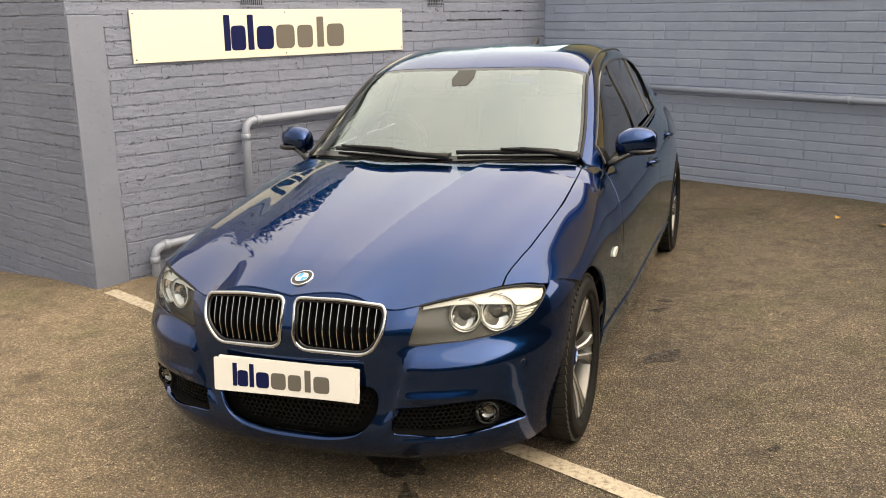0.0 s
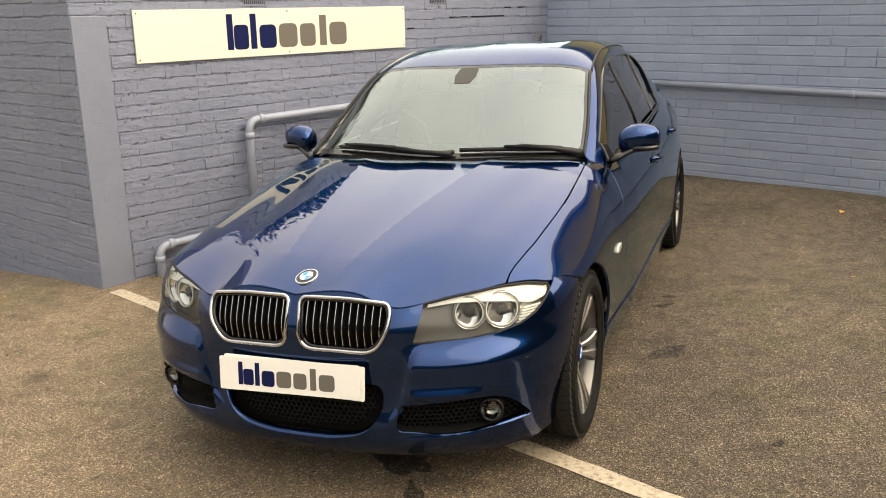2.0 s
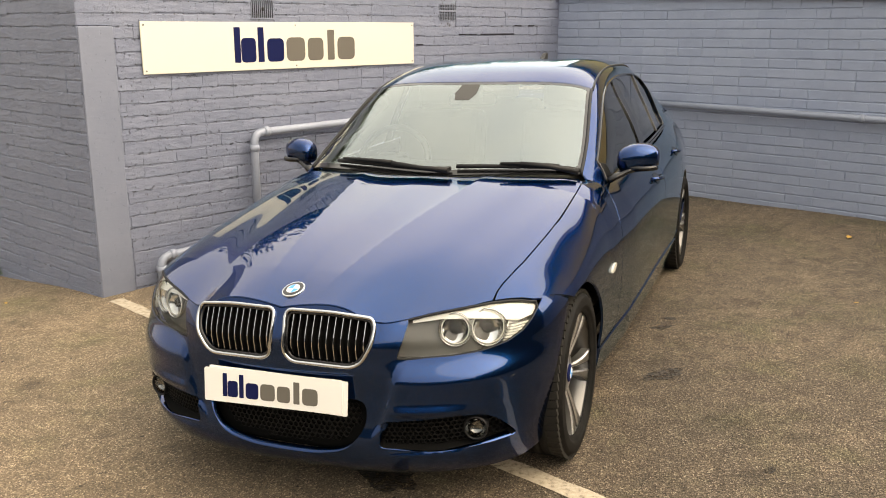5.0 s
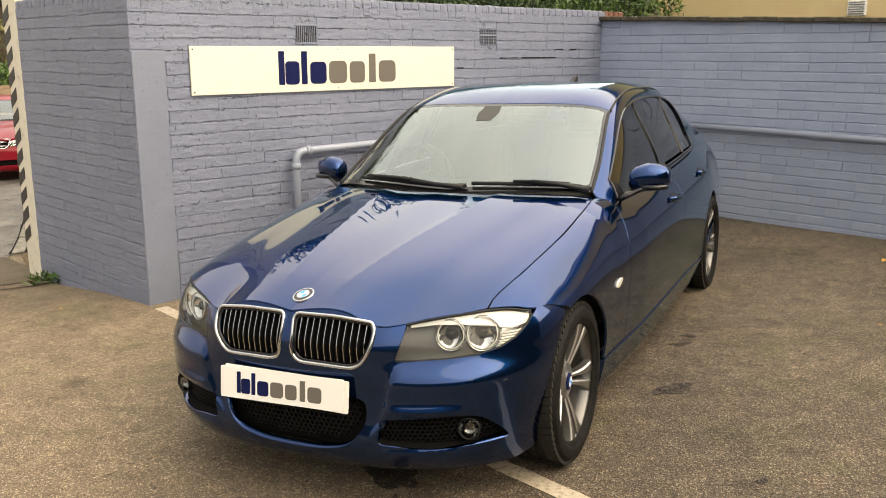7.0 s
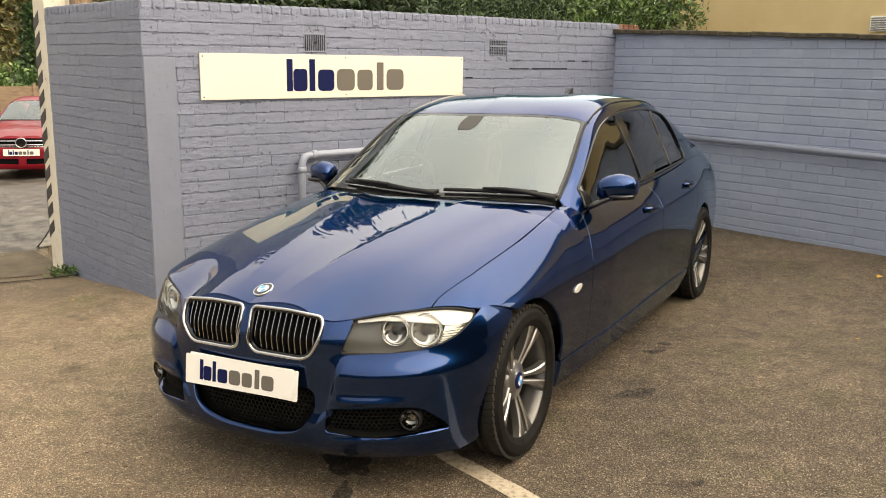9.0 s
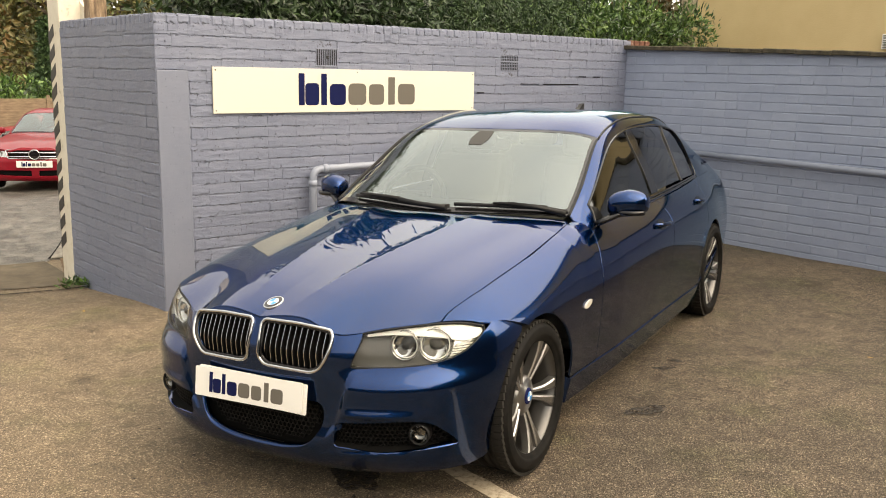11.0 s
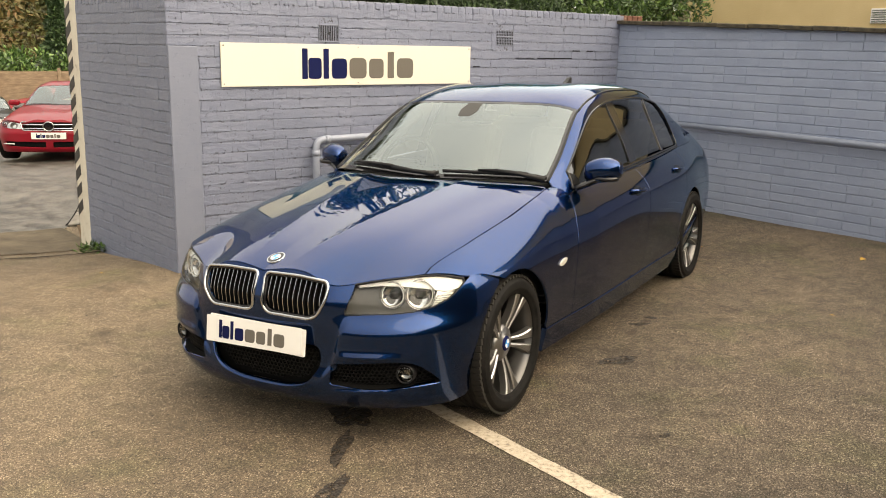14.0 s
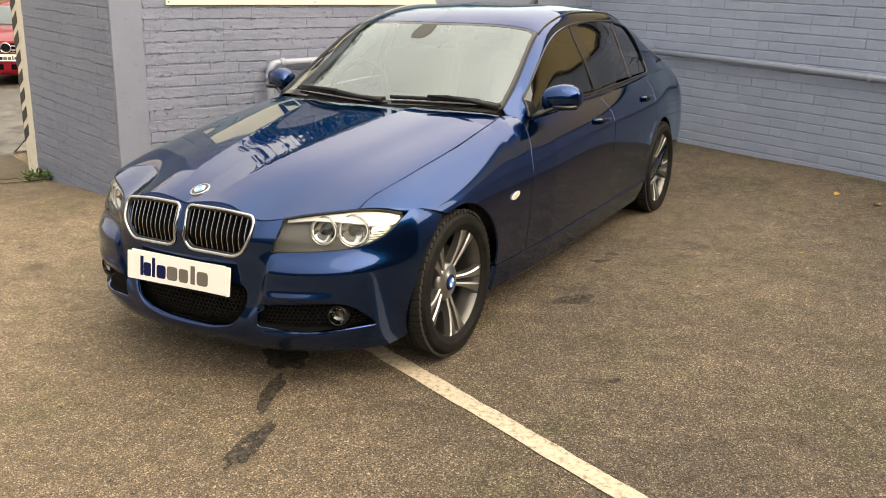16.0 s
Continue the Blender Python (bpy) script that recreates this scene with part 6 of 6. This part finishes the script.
earth = shader("mossy_earth", (0.09, 0.065, 0.04), 0.95)
v = coords(earth)
join(earth, ramp(earth, noise_tex(earth, v, 16, 8, 0.75), [(0.36, (0.045, 0.034, 0.014)), (0.5, (0.130, 0.080, 0.040)), (0.66, (0.23, 0.155, 0.09))]), bsdf(earth).inputs["Base Color"])
bump(earth, noise_tex(earth, v, 40, 6), 0.8, 0.015)
kerb_mat = shader("kerb_concrete", (0.2, 0.18, 0.15), 0.8)
v = coords(kerb_mat)
join(kerb_mat, ramp(kerb_mat, noise_tex(kerb_mat, v, 12, 7, 0.7), [(0.35, (0.13, 0.115, 0.095)), (0.6, (0.27, 0.245, 0.205)), (0.78, (0.36, 0.33, 0.28))]), bsdf(kerb_mat).inputs["Base Color"])


def patch(name, corners, material, lift, label, nx=24, ny=24):
    a, b, c, d = [Vector(p) for p in corners]
    verts = []
    for j in range(ny + 1):
        for i in range(nx + 1):
            p = a.lerp(b, i / nx).lerp(d.lerp(c, i / nx), j / ny)
            verts.append((p.x, p.y, ground_z(p.x, p.y) + lift))
    faces = [(j * (nx + 1) + i, j * (nx + 1) + i + 1, (j + 1) * (nx + 1) + i + 1, (j + 1) * (nx + 1) + i) for j in range(ny) for i in range(nx)]
    ob = solid(name, mesh_from(name, verts, faces, smooth=True), material)
    return tagged(ob, label, "road", kind="structure")


patch("apron", [(-3.30, 6.18), (-8.1, 1.6), (-8.9, 2.5), (-4.05, 6.85)], concrete, 0.006, "brown stained concrete apron")
patch("road", [(-4.00, 6.75), (-14.0, -1.5), (-30.0, 14.0), (-9.0, 36.0)], wet, 0.005, "wet grey brushed concrete yard", 40, 40)
strip("slab_joint", (-3.15, 6.05), (-7.9, 1.4), 0.030, under, 0.009, 0.2, 0.006)["kind"] = "structure"
patch("verge", [(-3.55, 6.36), (-3.93, 6.90), (-4.66, 8.44), (-3.85, 8.40)], earth, 0.014, "brown earth and moss between kerb and post", 10, 10)
for p, q in (((-3.98, 6.93), (-4.25, 7.54)), ((-4.26, 7.56), (-4.71, 8.48))):
    strip("kerb_joint", p, q, 0.145, under, 0.019, 0.2, 0.006)["kind"] = "structure"
    ob = solid("kerb_stone", block((Vector(q) - Vector(p)).length - 0.012, 0.115, 0.16, 0.012), kerb_mat)
    c = (Vector(p) + Vector(q)) / 2
    ob.matrix_world = pose(c.x, c.y, ground_z(c.x, c.y) - 0.052, 0, 0, math.degrees(math.atan2(q[1] - p[1], q[0] - p[0])))
    tagged(ob, "worn grey concrete kerb stone", "kerb", kind="structure")


# ---- plants ----
def foliage(name, stops, rough=0.5):
    m = shader(name, stops[0], rough)
    geo = node(m, "NewGeometry")
    join(m, ramp(m, geo.outputs["Random Per Island"], [(i / (len(stops) - 1), c) for i, c in enumerate(stops)]), bsdf(m).inputs["Base Color"])
    bsdf(m).inputs["Subsurface Weight"].default_value = 0.0
    return m


laurel_leaf = foliage("laurel_leaf", [(0.015, 0.035, 0.010), (0.035, 0.085, 0.018), (0.085, 0.16, 0.035), (0.16, 0.25, 0.07)], 0.35)
dark_leaf = foliage("dark_leaf", [(0.008, 0.018, 0.006), (0.018, 0.040, 0.012), (0.04, 0.075, 0.022)], 0.4)
conifer_leaf = foliage("conifer_leaf", [(0.010, 0.028, 0.010), (0.025, 0.06, 0.018), (0.055, 0.10, 0.03)], 0.6)
autumn_leaf = foliage("autumn_leaf", [(0.035, 0.040, 0.012), (0.075, 0.065, 0.018), (0.12, 0.085, 0.022), (0.14, 0.075, 0.022), (0.06, 0.07, 0.02)], 0.6)
olive_leaf = foliage("olive_leaf", [(0.030, 0.040, 0.012), (0.07, 0.075, 0.02), (0.12, 0.11, 0.03), (0.10, 0.12, 0.035)], 0.6)
bark = shader("bark", (0.07, 0.05, 0.035), 0.9)
v = coords(bark, (1, 1, 0.3))
join(bark, ramp(bark, noise_tex(bark, v, 18, 6, 0.7), [(0.3, (0.03, 0.022, 0.015)), (0.7, (0.11, 0.085, 0.06))]), bsdf(bark).inputs["Base Color"])


def leaf_cloud(name, centres, spread, per, length, width, seed, material, parent=None, droop=0.3):
    """Many small folded leaves in clumps round the centres."""
    r = np.random.RandomState(seed)
    c = np.repeat(np.array(centres, float), per, axis=0)
    n = len(c)
    sp = np.repeat(np.broadcast_to(np.asarray(spread, float), (len(centres), 3)), per, axis=0)
    off = r.normal(size=(n, 3))
    off /= np.linalg.norm(off, axis=1)[:, None]
    c = c + off * sp * r.uniform(0.35, 1.0, (n, 1))
    d = off + r.normal(size=(n, 3)) * 0.7
    d[:, 2] -= droop
    d /= np.linalg.norm(d, axis=1)[:, None]
    s = np.cross(d, r.normal(size=(n, 3)))
    s /= np.maximum(np.linalg.norm(s, axis=1), 1e-6)[:, None]
    u = np.cross(s, d)
    ln, wd = length * r.uniform(0.6, 1.3, (n, 1)), width * r.uniform(0.6, 1.3, (n, 1))
    verts = np.stack([c, c + d * ln * 0.5 + s * wd * 0.5 + u * wd * 0.18, c + d * ln, c + d * ln * 0.5 - s * wd * 0.5 + u * wd * 0.18], axis=1).reshape(-1, 3)
    k = np.arange(n)[:, None] * 4
    faces = np.concatenate([k + [0, 1, 2], k + [0, 2, 3]], axis=1).reshape(-1, 3)
    return solid(name, mesh_from(name, verts.tolist(), faces.tolist()), material, parent)


def at_main(s, y, z):
    return tuple(MAIN @ Vector((s, y, z)))


r = random.Random(31)
hedge = leaf_cloud("laurel_hedge", [at_main(r.uniform(0.62, 2.6), r.uniform(0.45, 1.6), r.uniform(1.3, 2.35)) for _ in range(300)], (0.20, 0.20, 0.20), 60, 0.085, 0.032, 5, dark_leaf)
tagged(hedge, "dark glossy evergreen shrubs behind the wall", "hedge", kind="stuff")
hedge = leaf_cloud("conifer_hedge", [at_main(r.uniform(2.9, 4.9), r.uniform(0.6, 1.7), r.uniform(1.2, 2.5)) for _ in range(260)], (0.16, 0.16, 0.22), 46, 0.07, 0.022, 6, conifer_leaf, droop=0.8)
tagged(hedge, "dense green conifer hedge behind the wall", "hedge", kind="stuff")
hedge = leaf_cloud("bright_hedge", [at_main(r.uniform(4.9, 7.25), r.uniform(0.8, 2.0), 1.3 + 1.0 * r.random() ** 0.6) for _ in range(300)], (0.17, 0.17, 0.16), 34, 0.085, 0.030, 7, laurel_leaf, droop=-0.5)
tagged(hedge, "bright green laurel hedge behind the wall", "hedge", kind="stuff")


def tree(x, y, z, height, crown, spread, material, seed, label, leaf=0.22, clumps=46, per=34, conifer=False):
    r = random.Random(seed)
    t = thing("tree", label, "tree", Matrix.Translation((x, y, z)))
    trunk = [(0, 0, -0.3), (r.uniform(-.1, .1), r.uniform(-.1, .1), height * 0.3), (r.uniform(-.2, .2), r.uniform(-.2, .2), height * 0.62), (r.uniform(-.3, .3), r.uniform(-.3, .3), height * 0.93)]
    solid("trunk", tube(trunk, [height * 0.032, height * 0.024, height * 0.016, height * 0.005], 9), bark, t)
    cs = []
    for k in range(clumps):
        h = r.uniform(crown, 1.0)
        w = spread * ((1 - (h - crown) / (1 - crown)) * 0.95 + 0.05 if conifer else math.sqrt(max(0.05, 1 - ((h - (1 + crown) / 2) / ((1 - crown) / 2)) ** 2)))
        a, q = r.uniform(0, 6.283), r.random() ** 0.5
        cs.append((w * q * math.cos(a), w * q * math.sin(a), height * h))
    for k in range(7):
        c = cs[r.randrange(len(cs))]
        mid = Vector((0, 0, min(height * 0.75, max(height * 0.25, c[2] * 0.7))))
        solid("limb", tube([mid, mid.lerp(Vector(c), 0.55) + Vector((0, 0, 0.1)), Vector(c)], [height * 0.012, height * 0.008, height * 0.003], 6), bark, t)
    sp = spread * (0.16 if conifer else 0.30)
    leaf_cloud("crown", cs, (sp, sp, sp * 0.85), per, leaf, leaf * 0.5, seed, material, t)
    return t


tree(-19.2, 31.5, -1.7, 4.9, 0.06, 1.15, conifer_leaf, 41, "small dark green conifer with a pointed top", 0.20, 150, 44, True)
for k, (tx, ty, th, sp, mat) in enumerate([(-24.0, 31.0, 6.5, 3.2, autumn_leaf), (-29.0, 30.5, 8.0, 3.8, olive_leaf), (-22.0, 38.0, 11.0, 5.0, olive_leaf), (-30.0, 38.0, 13.0, 6.0, autumn_leaf), (-16.0, 40.0, 12.0, 5.0, olive_leaf),
                                          (-37.0, 44.0, 15.0, 7.0, olive_leaf), (-26.0, 48.0, 15.0, 7.0, autumn_leaf), (-15.0, 50.0, 15.0, 6.5, autumn_leaf),
                                          (-1.5, 15.0, 3.9, 1.8, dark_leaf), (2.0, 19.0, 4.0, 2.0, autumn_leaf), (-4.8, 13.5, 4.6, 1.8, dark_leaf), (-5.0, 19.0, 5.2, 2.4, autumn_leaf), (0.2, 13.2, 3.2, 1.3, conifer_leaf), (-1.2, 11.3, 3.7, 1.2, dark_leaf), (-2.6, 10.6, 4.4, 1.3, dark_leaf)]):
    near = ty < 20
    tree(tx, ty, -0.4 if near else -1.6, th, 0.18 if near else 0.04, sp, mat, 50 + k, {"autumn_leaf": "broad tree in brown autumn leaf", "olive_leaf": "broad tree in olive green leaf"}.get(mat.name, "dark evergreen tree behind the wall"), 0.20 if near else 0.30, 70 if near else 130, 46)
r = random.Random(78)
wood = leaf_cloud("far_woodland", [(-62 + 60 * q + r.uniform(-2, 2), 50 + 12 * q + r.uniform(-3, 3), r.uniform(-2, 17)) for q in [r.random() for _ in range(900)]], (2.3, 2.3, 2.0), 60, 0.80, 0.50, 10, olive_leaf)
tagged(wood, "dense olive autumn woodland on the slope beyond", "trees", kind="stuff")
r = random.Random(77)
far = leaf_cloud("laurel_hedge", [(-26.5 + 14.5 * q + r.uniform(-.4, .4), 21.6 + 10.0 * q + r.uniform(-.6, .6), r.uniform(0.2, 1.0)) for q in [r.random() for _ in range(420)]], (0.42, 0.42, 0.30), 30, 0.20, 0.09, 9, laurel_leaf, droop=-0.2)
tagged(far, "bright green laurel hedge over the timber fence", "hedge", kind="stuff")
weed = leaf_cloud("weed_clump", [(-3.20 + 0.12 * r.uniform(-1, 1), 6.00 + 0.12 * r.uniform(-1, 1), ground_z(-3.2, 6.0) + 0.03) for _ in range(9)], (0.05, 0.05, 0.04), 12, 0.06, 0.022, 3, laurel_leaf, droop=-0.6)
tagged(weed, "small green weeds at the foot of the wall", "weed", kind="stuff")

# timber fence on the far side
panel_wood = shader("fence_wood", (0.32, 0.22, 0.13), 0.85)
v = coords(panel_wood, (1, 1, 6))
join(panel_wood, ramp(panel_wood, noise_tex(panel_wood, v, 3, 6, 0.7), [(0.3, (0.11, 0.078, 0.050)), (0.6, (0.25, 0.185, 0.12)), (0.8, (0.34, 0.265, 0.18))]), bsdf(panel_wood).inputs["Base Color"])
FENCE = wall_frame((-25.0, 20.3), (0.82, 0.57))
fence = thing("timber_fence", "waney-edged timber panel fence between posts", "fence", FENCE)
rnd = random.Random(8)
for k in range(9):
    for j in range(9):
        z = -1.35 + 0.207 * j
        ob = solid("fence_board", prism([(0.05, z), (1.75, z + rnd.uniform(-.015, .015)), (1.75, z + 0.222), (0.9, z + 0.222 + rnd.uniform(-.015, .015)), (0.05, z + 0.222)], 0.014), panel_wood, fence)
        ob.location = (1.8 * k, -0.010 * (j % 2), 0)
    solid("fence_post", block(0.10, 0.10, 2.30, 0.008, (1.8 * k, 0.0, -0.52)), panel_wood, fence)

# the house behind the back wall
house_paint = shader("yellow_render", (0.60, 0.43, 0.19), 0.8)
v = coords(house_paint)
join(house_paint, ramp(house_paint, noise_tex(house_paint, v, 1.6, 6, 0.6), [(0.3, (0.60, 0.455, 0.235)), (0.7, (0.68, 0.53, 0.285))]), bsdf(house_paint).inputs["Base Color"])
bump(house_paint, noise_tex(house_paint, v, 60, 5), 0.4, 0.006)
quoin_stone = shader("quoin_stone", (0.40, 0.34, 0.24), 0.85)
v = coords(quoin_stone)
join(quoin_stone, ramp(quoin_stone, noise_tex(quoin_stone, v, 14, 7, 0.75), [(0.35, (0.16, 0.13, 0.09)), (0.55, (0.42, 0.36, 0.25)), (0.75, (0.55, 0.47, 0.33))]), bsdf(quoin_stone).inputs["Base Color"])
bump(quoin_stone, noise_tex(quoin_stone, v, 30, 6), 0.7, 0.01)
house = thing("house", "yellow rendered house with stone corner blocks", "house", BACK @ Matrix.Translation((-1.62, 3.0, 0)))
solid("wall", block(7.4, 6.0, 4.7, 0.0, (3.7, 3.0, 2.15)), house_paint, house)
tile = shader("roof_tile", (0.07, 0.05, 0.042), 0.8)
v = coords(tile)
join(tile, ramp(tile, noise_tex(tile, v, 7, 6, 0.7), [(0.3, (0.035, 0.028, 0.024)), (0.7, (0.10, 0.07, 0.055))]), bsdf(tile).inputs["Base Color"])
roof = bmesh.new()
for y0, z0, y1, z1 in ((-0.25, 4.40, 3.0, 6.4), (3.0, 6.4, 6.25, 4.40)):
    q = [roof.verts.new((x, y, z + d)) for d in (0.0, 0.12) for x, y, z in ((-0.2, y0, z0), (7.6, y0, z0), (7.6, y1, z1), (-0.2, y1, z1))]
    for f in ((0, 3, 2, 1), (4, 5, 6, 7), (0, 1, 5, 4), (1, 2, 6, 5), (2, 3, 7, 6), (3, 0, 4, 7)):
        roof.faces.new([q[i] for i in f])
solid("roof", roof, tile, house, "dark tiled pitched roof")
solid("gable", prism([(0.0, 0.0), (6.0, 0.0), (3.0, 1.85)], -0.2), house_paint, house).matrix_local = Matrix.Translation((0.0, 0.0, 4.49)) @ Matrix.Rotation(radians(90), 4, "Z")
for k in range(16):
    wide = 0.24 if k % 2 else 0.11
    solid("quoin", block(wide + 0.01, 0.30, 0.245, 0.012, (wide / 2 - 0.008, 0.137, 0.22 + 0.252 * k)), quoin_stone, house)
vent = solid("wall_vent", block(0.20, 0.03, 0.16, 0.004, (2.72, -0.012, 1.995)), plate_white, house, "white louvred vent")
for k in range(6):
    solid("vent_slat", block(0.17, 0.012, 0.012, 0.002, (2.72, -0.030, 1.935 + 0.024 * k)), satin, vent)


# ---- cars parked across the yard ----
red_paint = shader("red_paint", (0.22, 0.004, 0.014), 0.4, 0.0, Specular_IOR_Level=0.2, Coat_Weight=0.35, Coat_Roughness=0.04, Coat_IOR=1.4)
black_paint = shader("black_paint", (0.008, 0.008, 0.010), 0.4, 0.0, Specular_IOR_Level=0.2, Coat_Weight=0.5, Coat_Roughness=0.03, Coat_IOR=1.4)


def parked_car(m, body_paint, label, bars, plate_shapes=True, scale=(1, 1, 1), round_lamp=False):
    c = thing("parked_car", label, "car", m @ Matrix.Diagonal((*scale, 1)), "cars parked across the yard")
    whole = [(s[1], s[2]) for s in SEAM] + [on_body(0.235, z=0.668)] + arch_line(0, ARCH_F, 72, 182) + [on_body(x, z=0.178) for x in np.linspace(-0.37, -2.38, 12)]
    whole += arch_line(-2.76, ARCH_R, 178, -8) + [on_body(-3.3, z=0.22), on_body(-3.77, z=0.26)] + [(-3.775, VB[k]) for k in (8, 7, 6, 5, 4, 3, 2, 1, 0)]
    panel("body", BODY, whole, body_paint, c, mirror=True, step=0.06, flange=0.03)
    grille = rounded([(0.0, 0.672), (0.425, 0.664), (0.385, 0.528), (0.0, 0.508)], [0, 0.03, 0.04, 0])
    mouth = rounded([(0.05, 0.335), (0.70, 0.345), (0.66, 0.262), (0.05, 0.235)], 0.02)
    front = [(0.0, 0.508), (0.0, 0.16)] + nz([(y, 0.16) for y in np.linspace(0.05, 0.70, 10)]) + arch_edge[::-1] + [(nose_a_at_x(0.17, 0.643), 0.643), (nose_a_at_x(0.27, 0.668), 0.668)] + nz(LAMP_LOW) + nz([(0.425, seam_z(0.425) - 0.004)]) + nz(seam_low[::-1]) + [(0.0, 0.672)] + nz(grille[6:-6])
    nose = panel("front_bumper", NOSE, front, body_paint, c, holes=[nz(mouth)], mirror=True, step=0.03, flange=0.03)
    panel("grille_backing", NOSE, nz([(0.0, 0.17), (0.71, 0.17), (0.71, 0.40), (0.42, 0.52), (0.42, 0.66), (0.0, 0.66)]), under, nose, mirror=True, step=0.06, offset=-0.03, flange=0)
    for k in range(bars):
        z = 0.560 + 0.066 * k / max(1, bars - 1)
        solid("grille_bar", tube([nose_at(y, z, -0.006)[0] for y in np.linspace(-0.38, 0.38, 15)], 0.015, 6, False, 0.8), chrome, nose)
    rim_line = [(y, z) for y, z in grille[6:-6]]
    solid("grille_surround", tube([nose_at(-y, z, 0.002)[0] for y, z in rim_line[::-1]] + [nose_at(y, z, 0.002)[0] for y, z in rim_line], 0.011, 6, True), chrome, nose)
    p, n = nose_at(0.0, 0.594, 0.012)
    solid("round_emblem", disc_body([(0.080, -0.01), (0.085, 0.002), (0.080, 0.012), (0.070, 0.012), (0.066, 0.0)], facing(p, (1, 0, 0)), 28), chrome, nose)
    solid("emblem_disc", disc_body([(0.066, 0.002), (0.0, 0.004)], facing(p, (1, 0, 0)), 24), gloss_black, nose)
    for s in (1, -1):
        lamp = panel("headlamp", NOSE, lamp_outline, lens, c, step=0.04, offset=-0.004, flange=0, side=s)
        panel("lamp_bowl", NOSE, lamp_outline, reflector, lamp, step=0.04, offset=-0.035, flange=0, side=s)
        p, n = nose_at(0.55, 0.610, -0.03)
        solid("lamp_ring", disc_body([(0.058, 0.0), (0.055, 0.012), (0.048, 0.010), (0.030, -0.008), (0.0, -0.012)], facing((p.x, p.y * s, p.z), (1, 0.3 * s, 0)), 20), bezel if not round_lamp else plate_white, lamp)
        solid("day_light", tube([Vector((q.x, q.y * s, q.z)) for q in [nose_at(y, 0.300, 0.006)[0] for y in np.linspace(0.52, 0.70, 8)]], 0.010, 6), plate_white, nose)
        mirror_b = block(0.12, 0.17, 0.11, 0.045, (-0.94, 0.88 * s, 0.965), 0, 3)
        solid("door_mirror", mirror_b, body_paint, c)
        for x in (0.0, -2.76):
            w = solid("wheel", lathe([(0.21, -0.09), (0.29, -0.105), (0.303, -0.07), (0.303, 0.07), (0.29, 0.105), (0.235, 0.110), (0.225, 0.095)], 40), rubber, c)
            w.location = (x, 0.745 * s, 0.305)
            w.rotation_euler = (0, 0, 0 if s > 0 else math.pi)
            solid("rim", lathe([(0.228, 0.09), (0.222, 0.098), (0.20, 0.06), (0.09, 0.05), (0.0, 0.062)], 32), alloy, w)
    roof_p = [cab_y(header(y) - GAP, y) for y in np.linspace(0.0, 0.555, 8)] + [on_cabin(x, 2.03) for x in np.linspace(-1.28, -0.71, 8)] + [on_cabin(-0.705, 3.0), on_cabin(-0.765, 6.0)]
    roof_p += [on_cabin(x, 6.0) for x in np.linspace(-0.83, -3.28, 20)] + [(-3.285, VC[k]) for k in (5, 4, 3, 2, 1, 0)]
    top = panel("roof", CABIN, roof_p, body_paint, c, holes=[DLO], mirror=True, step=0.06, flange=0.02)
    panel("windscreen", CABIN, wind_in, glass, c, mirror=True, step=0.08, offset=-0.003, flange=0)
    panel("screen_seal", CABIN, frit, gloss_black, c, mirror=True, step=0.05, offset=-0.002, flange=0)
    for s in (1, -1):
        panel("side_window", CABIN, DLO, dark_glass, c, step=0.09, offset=-0.008, flange=0, side=s)
    solid("cabin_lining", block(2.3, 1.25, 0.5, 0.08, (-1.75, 0, 0.62), 0, 2), interior, c)
    solid("floor_pan", block(4.0, 1.40, 0.16, 0.02, (-1.5, 0, 0.26)), under, c)
    pl = solid("show_plate", plate_mesh(), plate_white, nose)
    pl.matrix_local = Matrix.Translation((0.768, 0, 0.440)) @ Matrix.Rotation(radians(90), 4, "Z")
    if plate_shapes:
        brand_shapes(pl, Matrix.Translation((-0.182, -0.0006, -0.036)), 0.076, 0.0008)
    return c


def stand(x, y, fx, fy):
    f = Vector((fx, fy)).normalized()
    zf, zr = ground_z(x, y), ground_z(x - 2.76 * f.x, y - 2.76 * f.y)
    return Matrix(((f.x, -f.y, 0, x), (f.y, f.x, 0, y), (0, 0, 1, zf + 0.01), (0, 0, 0, 1))) @ Matrix.Rotation(-math.atan2(zf - zr, 2.76), 4, "Y")


parked_car(stand(-7.62, 12.62, 0.35, -0.94), red_paint, "bright red saloon facing out with a chrome barred grille", 2, True, (1.0, 1.0, 0.91))
parked_car(stand(-14.26, 20.15, 0.65, -0.76), black_paint, "small black hatchback with round headlamps", 3, False, (0.80, 0.90, 0.88), True)
parked_car(stand(-14.5, 26.45, 0.82, 0.57), red_paint, "red car parked side on along the timber fence", 2, False, (1.0, 0.97, 0.93))
